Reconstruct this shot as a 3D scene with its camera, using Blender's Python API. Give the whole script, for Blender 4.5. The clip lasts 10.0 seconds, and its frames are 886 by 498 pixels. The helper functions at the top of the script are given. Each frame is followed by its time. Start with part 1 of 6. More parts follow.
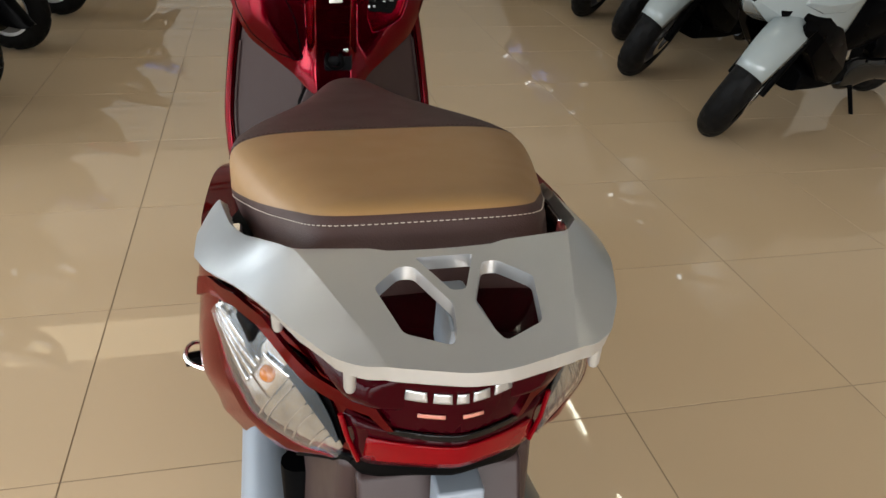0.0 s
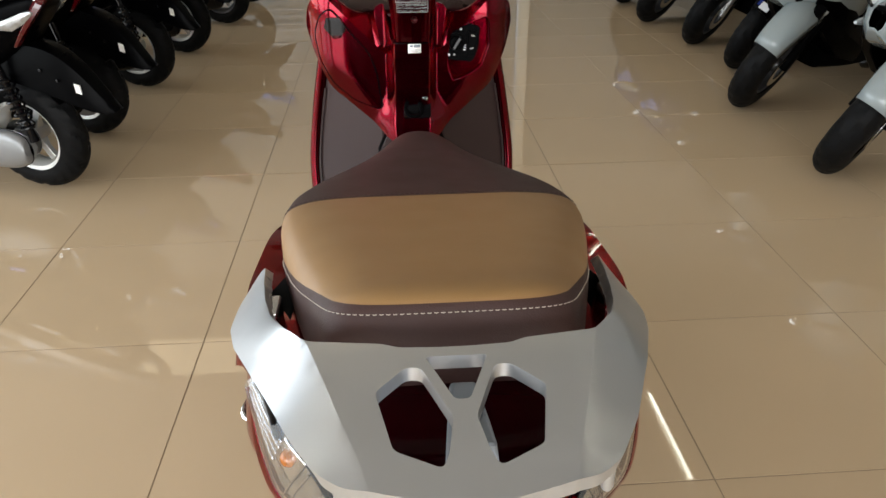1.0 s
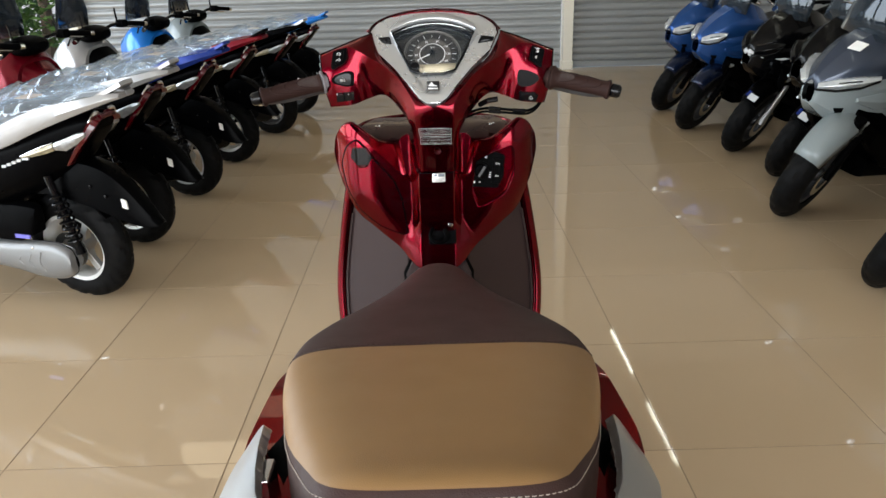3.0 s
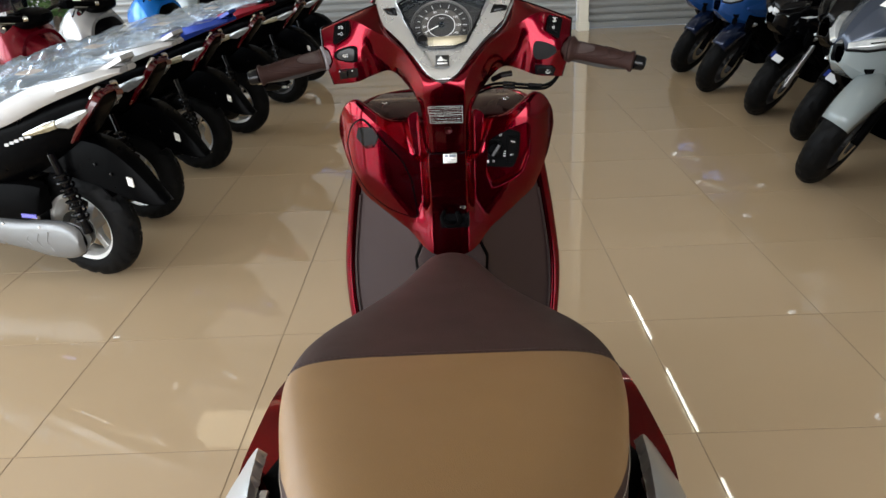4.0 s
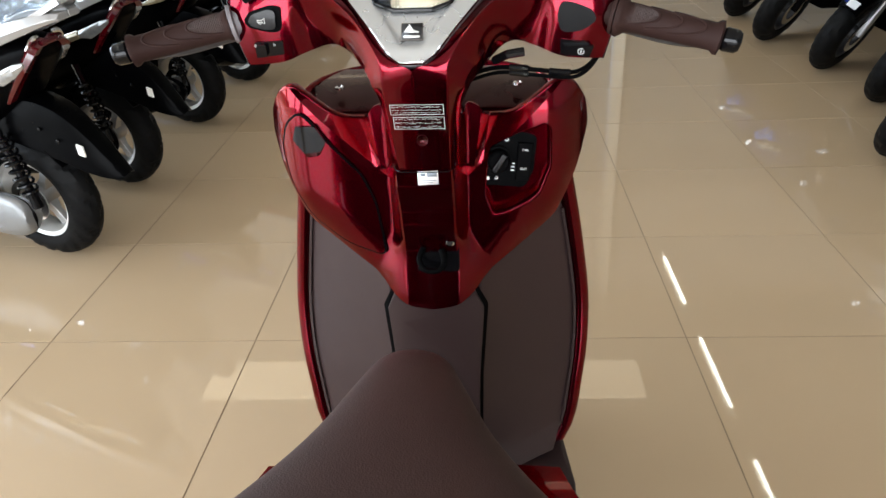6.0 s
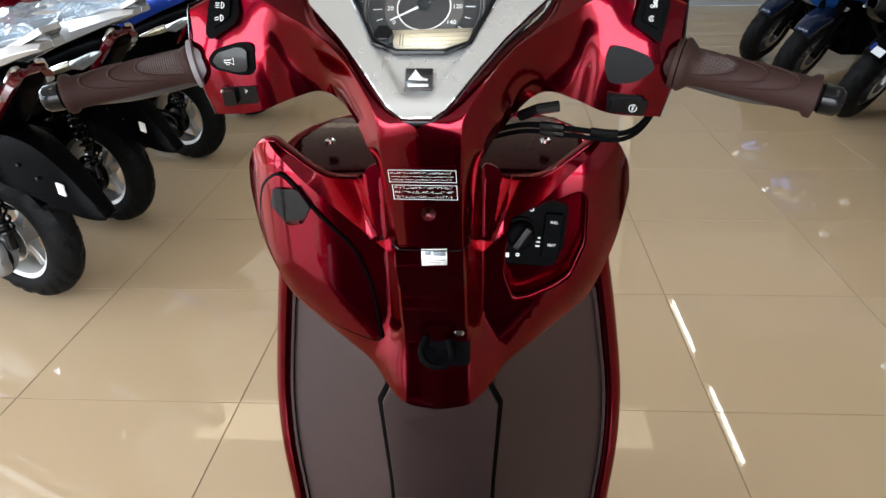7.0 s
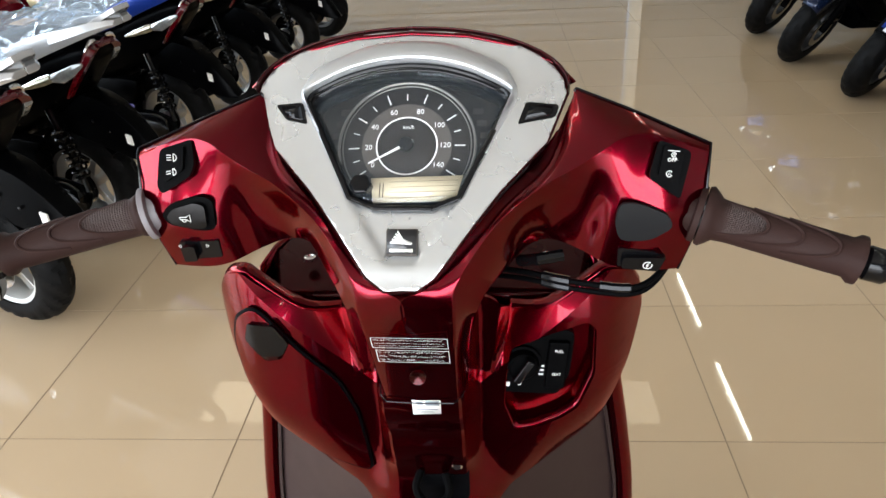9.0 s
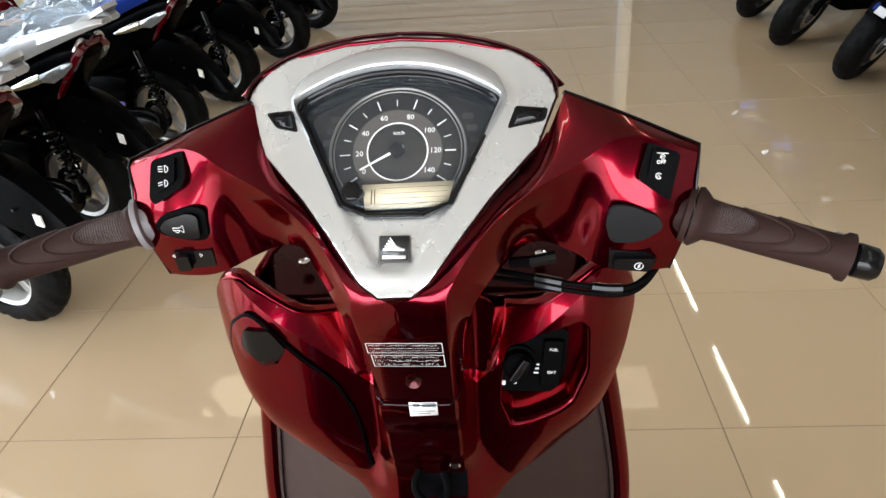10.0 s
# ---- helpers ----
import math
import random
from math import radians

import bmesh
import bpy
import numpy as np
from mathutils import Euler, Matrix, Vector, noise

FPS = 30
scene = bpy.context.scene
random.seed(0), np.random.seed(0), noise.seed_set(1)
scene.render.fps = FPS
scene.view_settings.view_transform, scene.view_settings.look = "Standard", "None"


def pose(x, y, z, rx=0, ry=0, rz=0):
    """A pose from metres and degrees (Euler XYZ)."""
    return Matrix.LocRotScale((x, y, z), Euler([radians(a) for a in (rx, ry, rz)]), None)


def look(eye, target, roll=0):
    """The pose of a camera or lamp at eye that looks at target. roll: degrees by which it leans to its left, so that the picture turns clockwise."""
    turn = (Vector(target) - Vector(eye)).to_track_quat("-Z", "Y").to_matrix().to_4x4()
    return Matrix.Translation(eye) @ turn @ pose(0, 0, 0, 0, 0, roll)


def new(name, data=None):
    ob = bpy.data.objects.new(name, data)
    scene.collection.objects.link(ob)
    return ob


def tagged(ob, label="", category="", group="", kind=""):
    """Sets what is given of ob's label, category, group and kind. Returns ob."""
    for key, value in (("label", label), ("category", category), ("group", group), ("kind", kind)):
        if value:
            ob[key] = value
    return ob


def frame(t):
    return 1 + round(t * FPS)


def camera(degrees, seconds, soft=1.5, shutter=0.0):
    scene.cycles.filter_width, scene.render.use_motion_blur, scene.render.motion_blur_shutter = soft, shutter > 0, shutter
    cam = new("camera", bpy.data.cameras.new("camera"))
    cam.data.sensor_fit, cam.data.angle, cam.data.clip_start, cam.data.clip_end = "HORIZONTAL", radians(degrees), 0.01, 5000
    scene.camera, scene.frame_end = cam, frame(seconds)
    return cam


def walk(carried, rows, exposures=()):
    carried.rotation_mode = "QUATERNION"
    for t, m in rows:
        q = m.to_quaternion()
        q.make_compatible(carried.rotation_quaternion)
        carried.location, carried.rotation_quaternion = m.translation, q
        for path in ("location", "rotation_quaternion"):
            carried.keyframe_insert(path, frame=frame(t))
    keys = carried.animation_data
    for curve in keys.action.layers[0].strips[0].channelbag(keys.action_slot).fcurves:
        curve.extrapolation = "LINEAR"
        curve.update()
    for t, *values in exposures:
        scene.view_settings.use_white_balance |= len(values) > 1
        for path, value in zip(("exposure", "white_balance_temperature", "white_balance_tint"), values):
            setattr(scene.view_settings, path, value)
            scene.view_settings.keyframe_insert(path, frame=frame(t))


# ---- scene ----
cam = camera(61.5, 10.0)
PATH = [
    (0, (-0.134, -2.362, 1.159), (0.275, -0.678, 0.161), 2.9),
    (0.5, (-0.08, -2.336, 1.184), (0.159, -0.615, 0.194), 0.9),
    (1, (-0.058, -2.324, 1.196), (0.064, -0.569, 0.245), -0.4),
    (1.5, (-0.038, -2.313, 1.202), (0.018, -0.521, 0.317), -1.2),
    (2, (-0.025, -2.301, 1.217), (0.009, -0.471, 0.41), -1.2),
    (2.5, (-0.017, -2.284, 1.233), (0.0, -0.429, 0.485), -1.5),
    (3.8, (-0.008, -2.237, 1.243), (-0.01, -0.362, 0.548), -1.8),
    (4, (-0.005, -2.188, 1.245), (-0.041, -0.355, 0.446), -2.8),
    (4.5, (0.017, -2.094, 1.234), (-0.047, -0.287, 0.38), -2.9),
    (5, (0.041, -1.955, 1.23), (-0.048, -0.184, 0.303), -3.2),
    (5.2, (0.046, -1.903, 1.23), (-0.045, -0.145, 0.281), -3.3),
    (6.3, (0.062, -1.649, 1.183), (-0.079, 0.115, 0.251), -2.0),
    (6.5, (0.059, -1.612, 1.174), (-0.09, 0.158, 0.256), -1.5),
    (7, (0.045, -1.529, 1.173), (-0.084, 0.272, 0.313), -1.4),
    (7.5, (0.039, -1.454, 1.186), (-0.081, 0.358, 0.348), -1.8),
    (8, (0.044, -1.412, 1.223), (-0.094, 0.396, 0.378), -2.4),
    (8.5, (0.053, -1.392, 1.26), (-0.093, 0.39, 0.364), -2.7),
    (9, (0.051, -1.387, 1.284), (-0.087, 0.369, 0.337), -2.9),
    (9.5, (0.05, -1.385, 1.295), (-0.076, 0.361, 0.328), -3.3),
    (10, (0.054, -1.384, 1.296), (-0.074, 0.359, 0.322), -4.0),
]
walk(cam, [(t, look(eye, target, roll)) for t, eye, target, roll in PATH], [(0, 0.94, 6750, 10), (2.5, 1.0, 6500, 10), (4.5, 1.07, 6500, 10), (6.5, 1.44, 6250, 10), (8, 1.48, 6200, 10), (10, 1.48, 6350, 10)])

# world: a plain daylight sky
world = bpy.data.worlds.new("world")
scene.world = world
world.use_nodes = True
_nt = world.node_tree
_sky = _nt.nodes.new("ShaderNodeTexSky")
_sky.sky_type, _sky.sun_disc = "NISHITA", False
_sky.sun_elevation, _sky.sun_rotation = radians(52), radians(250)
_nt.links.new(_sky.outputs[0], _nt.nodes["Background"].inputs[0])
_nt.nodes["Background"].inputs[1].default_value = 0.12


def sun(strength, elevation, azimuth):
    data = bpy.data.lights.new("sun", "SUN")
    data.energy, data.angle, data.color = strength, radians(0.6), (1, 0.95, 0.88)
    ob = new("sun", data)
    a, e = radians(azimuth), radians(elevation)
    ob.matrix_world = look((0, 0, 20), (-math.sin(a) * math.cos(e) * 20, -math.cos(a) * math.cos(e) * 20, 20 - 20 * math.sin(e)))


def area_lamp(name, eye, target, sx, sy, watts, color):
    data = bpy.data.lights.new(name, "AREA")
    data.shape, data.size, data.size_y, data.energy, data.color = "RECTANGLE", sx, sy, watts, color
    ob = new(name, data)
    ob.matrix_world = look(eye, target)
    return ob


sun(3.0, 52, 250)
# daylight from the open west side, split into four assumed bays
for bay in (-5.3, -2.2, 0.9, 4.0):
    area_lamp("daylight_west", (-6.3, bay, 1.85), (0, bay, 1.1), 2.6, 3.0, 90, (0.86, 0.94, 1.0))
# fill lamp added in an assumed, unseen entrance behind the row
area_lamp("fill_south", (-0.9, -7.15, 1.45), (-0.4, 0, 0.8), 7.4, 2.7, 285, (0.96, 0.98, 1.0))


# ---- small tools ----
def lerp(keys, x):
    """Smooth steps between (x, value) keys."""
    if x <= keys[0][0]:
        return keys[0][1]
    for (a, p), (b, q) in zip(keys, keys[1:]):
        if x <= b:
            t = (x - a) / (b - a)
            return p + (q - p) * t * t * (3 - 2 * t)
    return keys[-1][1]


def curve(keys, x):
    """A smooth curve through (x, value) keys."""
    x = min(max(x, keys[0][0]), keys[-1][0])
    i = max(k for k in range(len(keys) - 1) if keys[k][0] <= x)
    (a, p), (b, q) = keys[i], keys[i + 1]
    slope = lambda j: (keys[min(j + 1, len(keys) - 1)][1] - keys[max(j - 1, 0)][1]) / (keys[min(j + 1, len(keys) - 1)][0] - keys[max(j - 1, 0)][0])
    t, h = (x - a) / (b - a), b - a
    return (2 * t ** 3 - 3 * t * t + 1) * p + (t ** 3 - 2 * t * t + t) * h * slope(i) + (3 * t * t - 2 * t ** 3) * q + (t ** 3 - t * t) * h * slope(i + 1)


def spline(points, n, closed=False):
    """Catmull-Rom curve through points, n steps a span."""
    P = [Vector(p) for p in points]
    m = len(P)
    out = []
    for i in range(m if closed else m - 1):
        p0 = P[i - 1] if (closed or i > 0) else P[0] * 2 - P[1]
        p1, p2 = P[i], P[(i + 1) % m]
        p3 = P[(i + 2) % m] if (closed or i + 2 < m) else P[-1] * 2 - P[-2]
        for k in range(n):
            t = k / n
            out.append(0.5 * (2 * p1 + (p2 - p0) * t + (2 * p0 - 5 * p1 + 4 * p2 - p3) * t * t + (3 * p1 - p0 - 3 * p2 + p3) * t ** 3))
    if not closed:
        out.append(P[-1])
    return out


def rounded(points, r, n=4):
    """A polygon in the plane with its corners rounded."""
    P = [Vector(p) for p in points]
    out = []
    for i, p in enumerate(P):
        a, b = P[i - 1] - p, P[(i + 1) % len(P)] - p
        d = min(r, a.length * 0.45, b.length * 0.45)
        s, e = p + a.normalized() * d, p + b.normalized() * d
        out += [s.lerp(p, k / n).lerp(p.lerp(e, k / n), k / n) for k in range(n + 1)]
    return [(v.x, v.y) for v in out]


def finish(name, bm, mat, parent=None, label="", angle=35, bevel=0.0, solid=0.0, m=None):
    if m is not None:
        bmesh.ops.transform(bm, matrix=m, verts=bm.verts)
    me = bpy.data.meshes.new(name)
    bm.to_mesh(me)
    bm.free()
    me.shade_smooth()
    me.set_sharp_from_angle(angle=radians(angle))
    for one in (mat if isinstance(mat, (list, tuple)) else [mat]):
        me.materials.append(one)
    ob = new(name, me)
    if parent:
        ob.parent = parent
    if label:
        ob["label"] = label
    if solid:
        mod = ob.modifiers.new("solid", "SOLIDIFY")
        mod.thickness, mod.offset = solid, -1
    if bevel:
        mod = ob.modifiers.new("bevel", "BEVEL")
        mod.width, mod.segments, mod.limit_method, mod.angle_limit = bevel, 2, "ANGLE", radians(38)
        mod.harden_normals = True
    return ob


def part(name, bm, mat, parent, label="", **k):
    return finish(name, bm, mat, parent, label, **k)


def thing(name, m, label, category, group="", kind=""):
    ob = new(name)
    ob.empty_display_size = 0.1
    ob.matrix_basis = m
    return tagged(ob, label, category, group, kind)


def loft(rings, closed=True, cap=True, bm=None):
    bm = bm or bmesh.new()
    rows = [[bm.verts.new(p) for p in r] for r in rings]
    n = len(rows[0])
    for a, b in zip(rows, rows[1:]):
        for i in range(n if closed else n - 1):
            j = (i + 1) % n
            bm.faces.new((a[i], a[j], b[j], b[i]))
    if cap and closed:
        bm.faces.new(rows[0])
        bm.faces.new(rows[-1])
    bmesh.ops.recalc_face_normals(bm, faces=bm.faces)
    return bm


def panel(outline, fmap, holes=(), cuts_u=(), cuts_v=(), creases=(), flip=False):
    """A sheet with an outline and holes in the plane, cut along lines, and bent by fmap(u, v)."""
    bm = bmesh.new()
    for loop in (outline, *holes):
        vs = [bm.verts.new((p[0], p[1], 0)) for p in loop]
        for a, b in zip(vs, vs[1:] + vs[:1]):
            bm.edges.new((a, b))
    bmesh.ops.triangle_fill(bm, use_beauty=True, use_dissolve=False, edges=bm.edges[:])
    planes = [((u, 0, 0), (1, 0, 0)) for u in cuts_u] + [((0, v, 0), (0, 1, 0)) for v in cuts_v]
    planes += [((a[0], a[1], 0), (b[1] - a[1], a[0] - b[0], 0)) for a, b in creases]
    for co, no in planes:
        bmesh.ops.bisect_plane(bm, geom=bm.verts[:] + bm.edges[:] + bm.faces[:], dist=1e-6, plane_co=co, plane_no=Vector(no).normalized())
    if creases:
        bmesh.ops.remove_doubles(bm, verts=bm.verts, dist=0.0003)
        bmesh.ops.dissolve_degenerate(bm, edges=bm.edges, dist=1e-5)
    bm.normal_update()
    for f in bm.faces:
        if (f.normal.z < 0) != flip:
            f.normal_flip()
    for v in bm.verts:
        v.co = fmap(v.co.x, v.co.y)
    bm.normal_update()
    return bm


def steps(a, b, n):
    return [a + (b - a) * i / n for i in range(n + 1)]


def tube(path, r, n=8, cap=True, bm=None, flat=1.0):
    """A round bar along a path; r may be a list. flat squashes it upright."""
    P = [Vector(p) for p in path]
    rs = r if isinstance(r, (list, tuple)) else [r] * len(P)
    rings, side = [], None
    for i, p in enumerate(P):
        d = (P[min(i + 1, len(P) - 1)] - P[max(i - 1, 0)]).normalized()
        if side is None:
            side = d.cross(Vector((0, 0, 1)))
            side = side.normalized() if side.length > 0.05 else Vector((1, 0, 0))
        side = (side - d * side.dot(d)).normalized()
        up = side.cross(d)
        rings.append([p + (side * math.cos(2 * math.pi * k / n) + up * flat * math.sin(2 * math.pi * k / n)) * rs[i] for k in range(n)])
    return loft(rings, True, cap, bm)


def turned(profile, n=32, axis="x", at=(0, 0, 0), bm=None, full=True):
    """A turned body: profile of (along, radius) round an axis."""
    at = Vector(at)
    rings = []
    for s, r in profile:
        ring = []
        for k in range(n):
            c, d = r * math.cos(2 * math.pi * k / n), r * math.sin(2 * math.pi * k / n)
            ring.append(at + Vector({"x": (s, c, d), "y": (c, s, d), "z": (c, d, s)}[axis]))
        rings.append(ring)
    return loft(rings, True, full, bm)


def block(x0, x1, y0, y1, z0, z1, bm=None):
    return loft([[(x0, y0, z), (x1, y0, z), (x1, y1, z), (x0, y1, z)] for z in (z0, z1)], True, True, bm)


def superring(hw, hh, cx, cz, y, n=20, e=2.6):
    """A rounded ring across the y axis."""
    out = []
    for k in range(n):
        a = 2 * math.pi * k / n
        c, s = math.cos(a), math.sin(a)
        out.append((cx + hw * math.copysign(abs(c) ** (2 / e), c), y, cz + hh * math.copysign(abs(s) ** (2 / e), s)))
    return out


def along(keys, n, e=2.6, m=20):
    """A body along y: smooth sections (y, half width, bottom, top)."""
    P = spline(keys, n)
    return [superring(p[1], (p[3] - p[2]) / 2, 0, (p[2] + p[3]) / 2, p[0], m, e) for p in P]


def letters(text, size, m, depth=0.0004):
    """Letters as a mesh, in the plane x, y of m, centred."""
    cu = bpy.data.curves.new("letters", "FONT")
    cu.body, cu.size, cu.extrude, cu.align_x, cu.align_y, cu.resolution_u = text, size, depth, "CENTER", "CENTER", 2
    ob = new("letters", cu)
    me = bpy.data.meshes.new_from_object(ob.evaluated_get(bpy.context.evaluated_depsgraph_get()))
    bpy.data.objects.remove(ob)
    bm = bmesh.new()
    bm.from_mesh(me)
    bpy.data.meshes.remove(me)
    bmesh.ops.transform(bm, matrix=m, verts=bm.verts)
    return bm


# ---- materials ----
def material(name, color, rough=0.5, metal=0.0, coat=0.0, vary=0.08, scale=8.0, grain=0.0, grain_scale=400.0, rough_vary=0.08, trans=0.0, ior=1.5, tint2=None, emit=0.0, alpha=1.0, random=0.0, grain_type="NOISE", coat_rough=0.03, spec=0.5):
    ma = bpy.data.materials.new(name)
    ma.use_nodes = True
    nt = ma.node_tree
    b = nt.nodes["Principled BSDF"]
    L = nt.links.new
    co = nt.nodes.new("ShaderNodeTexCoord")
    big = nt.nodes.new("ShaderNodeTexNoise")
    big.inputs["Scale"].default_value, big.inputs["Detail"].default_value = scale, 6
    L(co.outputs["Object"], big.inputs["Vector"])
    mix = nt.nodes.new("ShaderNodeMix")
    mix.data_type = "RGBA"
    two = tint2 or [c * (1 - vary) for c in color]
    mix.inputs[6].default_value = (*[min(1, c * (1 + vary * 0.6)) for c in color], 1)
    mix.inputs[7].default_value = (*two, 1)
    L(big.outputs["Fac"], mix.inputs[0])
    last = mix.outputs[2]
    if random:
        info = nt.nodes.new("ShaderNodeObjectInfo")
        hsv = nt.nodes.new("ShaderNodeHueSaturation")
        mr = nt.nodes.new("ShaderNodeMapRange")
        mr.inputs[3].default_value, mr.inputs[4].default_value = 1 - random, 1 + random
        L(info.outputs["Random"], mr.inputs[0])
        L(mr.outputs[0], hsv.inputs["Value"])
        L(last, hsv.inputs["Color"])
        last = hsv.outputs[0]
    L(last, b.inputs["Base Color"])
    mr = nt.nodes.new("ShaderNodeMapRange")
    mr.inputs[3].default_value, mr.inputs[4].default_value = max(0.01, rough - rough_vary), min(1, rough + rough_vary)
    fine = nt.nodes.new("ShaderNodeTexNoise")
    fine.inputs["Scale"].default_value, fine.inputs["Detail"].default_value = scale * 5, 4
    L(co.outputs["Object"], fine.inputs["Vector"])
    L(fine.outputs["Fac"], mr.inputs[0])
    L(mr.outputs[0], b.inputs["Roughness"])
    b.inputs["Metallic"].default_value = metal
    b.inputs["Coat Weight"].default_value = coat
    b.inputs["Coat Roughness"].default_value = coat_rough
    b.inputs["Transmission Weight"].default_value = trans
    b.inputs["IOR"].default_value = ior
    b.inputs["Specular IOR Level"].default_value = spec
    b.inputs["Alpha"].default_value = alpha
    if emit:
        b.inputs["Emission Color"].default_value = (*color, 1)
        b.inputs["Emission Strength"].default_value = emit
    if grain:
        if grain_type == "VORONOI":
            g = nt.nodes.new("ShaderNodeTexVoronoi")
            out = g.outputs["Distance"]
        else:
            g = nt.nodes.new("ShaderNodeTexNoise")
            out = g.outputs["Fac"]
        g.inputs["Scale"].default_value = grain_scale
        L(co.outputs["Object"], g.inputs["Vector"])
        bump = nt.nodes.new("ShaderNodeBump")
        bump.inputs["Strength"].default_value, bump.inputs["Distance"].default_value = grain, 0.001
        L(out, bump.inputs["Height"])
        L(bump.outputs[0], b.inputs["Normal"])
    return ma


RED = material("red_candy_paint", (0.128, 0.0004, 0.0072), 0.17, 0.97, 0.42, 0.10, 3, 0.02, 1500, rough_vary=0.04, spec=0.3, coat_rough=0.012)
RED.node_tree.nodes["Principled BSDF"].inputs["Coat IOR"].default_value = 1.42
RED.node_tree.nodes["Principled BSDF"].inputs["Specular Tint"].default_value = (0.75, 0.08, 0.14, 1)
# darker red; on the shelf behind the pods it stands for shade
RED_DARK = material("dark_red_and_shade", (0.030, 0.0004, 0.0015), 0.28, 0.95, 0.25, 0.12, 3)
BROWN = material("brown_plastic", (0.029, 0.0165, 0.0165), 0.44, 0, 0, 0.12, 6, 0.12, 1400, spec=0.28)
BROWN_GRIP = material("brown_rubber", (0.024, 0.0118, 0.0100), 0.6, 0, 0, 0.15, 10, 0.15, 1200, spec=0.1)
KNURL = material("knurled_brown_rubber", (0.029, 0.0145, 0.0120), 0.55, 0, 0, 0.1, 10, 0.5, 800, grain_type="VORONOI")
TAN = material("tan_leather", (0.245, 0.137, 0.052), 0.46, 0, 0, 0.07, 5, 0.14, 900, grain_type="VORONOI")
DARK_SEAT = material("dark_brown_leather", (0.041, 0.0198, 0.0172), 0.56, 0, 0, 0.12, 5, 0.26, 620, grain_type="VORONOI", spec=0.24)
STITCH = material("pale_thread", (0.44, 0.39, 0.33), 0.7)
SILVER = material("silver_paint", (0.54, 0.555, 0.57), 0.33, 0.80, 0.15, 0.06, 4, 0.05, 1500, coat_rough=0.15)
PEARL = material("pearl_silver_paint", (0.54, 0.55, 0.55), 0.28, 0.75, 0.4, 0.05, 4, 0.04, 1500, coat_rough=0.08)
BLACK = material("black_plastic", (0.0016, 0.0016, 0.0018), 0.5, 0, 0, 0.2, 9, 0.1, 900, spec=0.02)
GLOSS_BLACK = material("gloss_black_plastic", (0.003, 0.003, 0.0035), 0.14, 0, 0.0, 0.2, 6, spec=0.2)
RUBBER = material("tyre_rubber", (0.0048, 0.0048, 0.005), 0.55, 0, 0, 0.3, 14, 0.5, 140, spec=0.08)
CHROME = material("polished_metal", (0.72, 0.72, 0.72), 0.14, 1.0, 0, 0.05, 9)
ALLOY = material("cast_alloy", (0.42, 0.42, 0.42), 0.38, 0.9, 0, 0.1, 12, 0.2, 300)
ALLOY_DARK = material("dark_cast_alloy", (0.10, 0.10, 0.105), 0.42, 0.8, 0, 0.1, 12, 0.2, 300)
ENGINE = material("silver_engine_paint", (0.17, 0.17, 0.168), 0.36, 0.3, 0.2, 0.08, 8)
GREY = material("blue_grey_plastic", (0.20, 0.23, 0.27), 0.45, 0, 0, 0.1, 6, 0.08, 900)
WHITE_INK = material("white_print", (0.80, 0.80, 0.78), 0.5, vary=0.03)
STICKER = material("white_sticker", (0.82, 0.81, 0.78), 0.45, vary=0.04)
DIAL_EDGE = material("dial_edge", (0.16, 0.15, 0.14), 0.3, 0.5)
DIAL = material("dial_face", (0.026, 0.0225, 0.020), 0.5, vary=0.1, spec=0.1)
DIAL_RING = material("dial_ring", (0.075, 0.066, 0.059), 0.45, vary=0.1, spec=0.15)
# bright cream holds the display's reflection, not its own tone
LCD = material("lcd_window", (0.74, 0.64, 0.44), 0.10, 0, 0.6, vary=0.08, scale=20)
AMBER = material("amber_bulb", (0.42, 0.14, 0.03), 0.2, trans=0.4)
RED_LENS = material("red_lens", (0.020, 0.0004, 0.0018), 0.08, 0, 0.0, 0.06, 6, spec=0.08)
TAIL_RED = material("glossy_red_lens", (0.055, 0.0009, 0.003), 0.07, 0, 0.3, 0.1, 9)
REFLECT_RED = material("pale_red_reflector", (0.42, 0.16, 0.12), 0.25, 0, 0.3, 0.1, 30)
RED_GLOW = material("bright_red_lens", (0.13, 0.0006, 0.003), 0.08, 0, 0.0, 0.3, 14, spec=0.12)
LAMP_WHITE = material("lamp_reflector", (0.62, 0.64, 0.66), 0.10, 1.0, 0, 0.5, 45, 0.6, 70)
REFLECTOR = material("bright_reflector", (0.86, 0.86, 0.86), 0.2, 0.2, 0, 0.04, 20, 0.6, 160, grain_type="VORONOI")


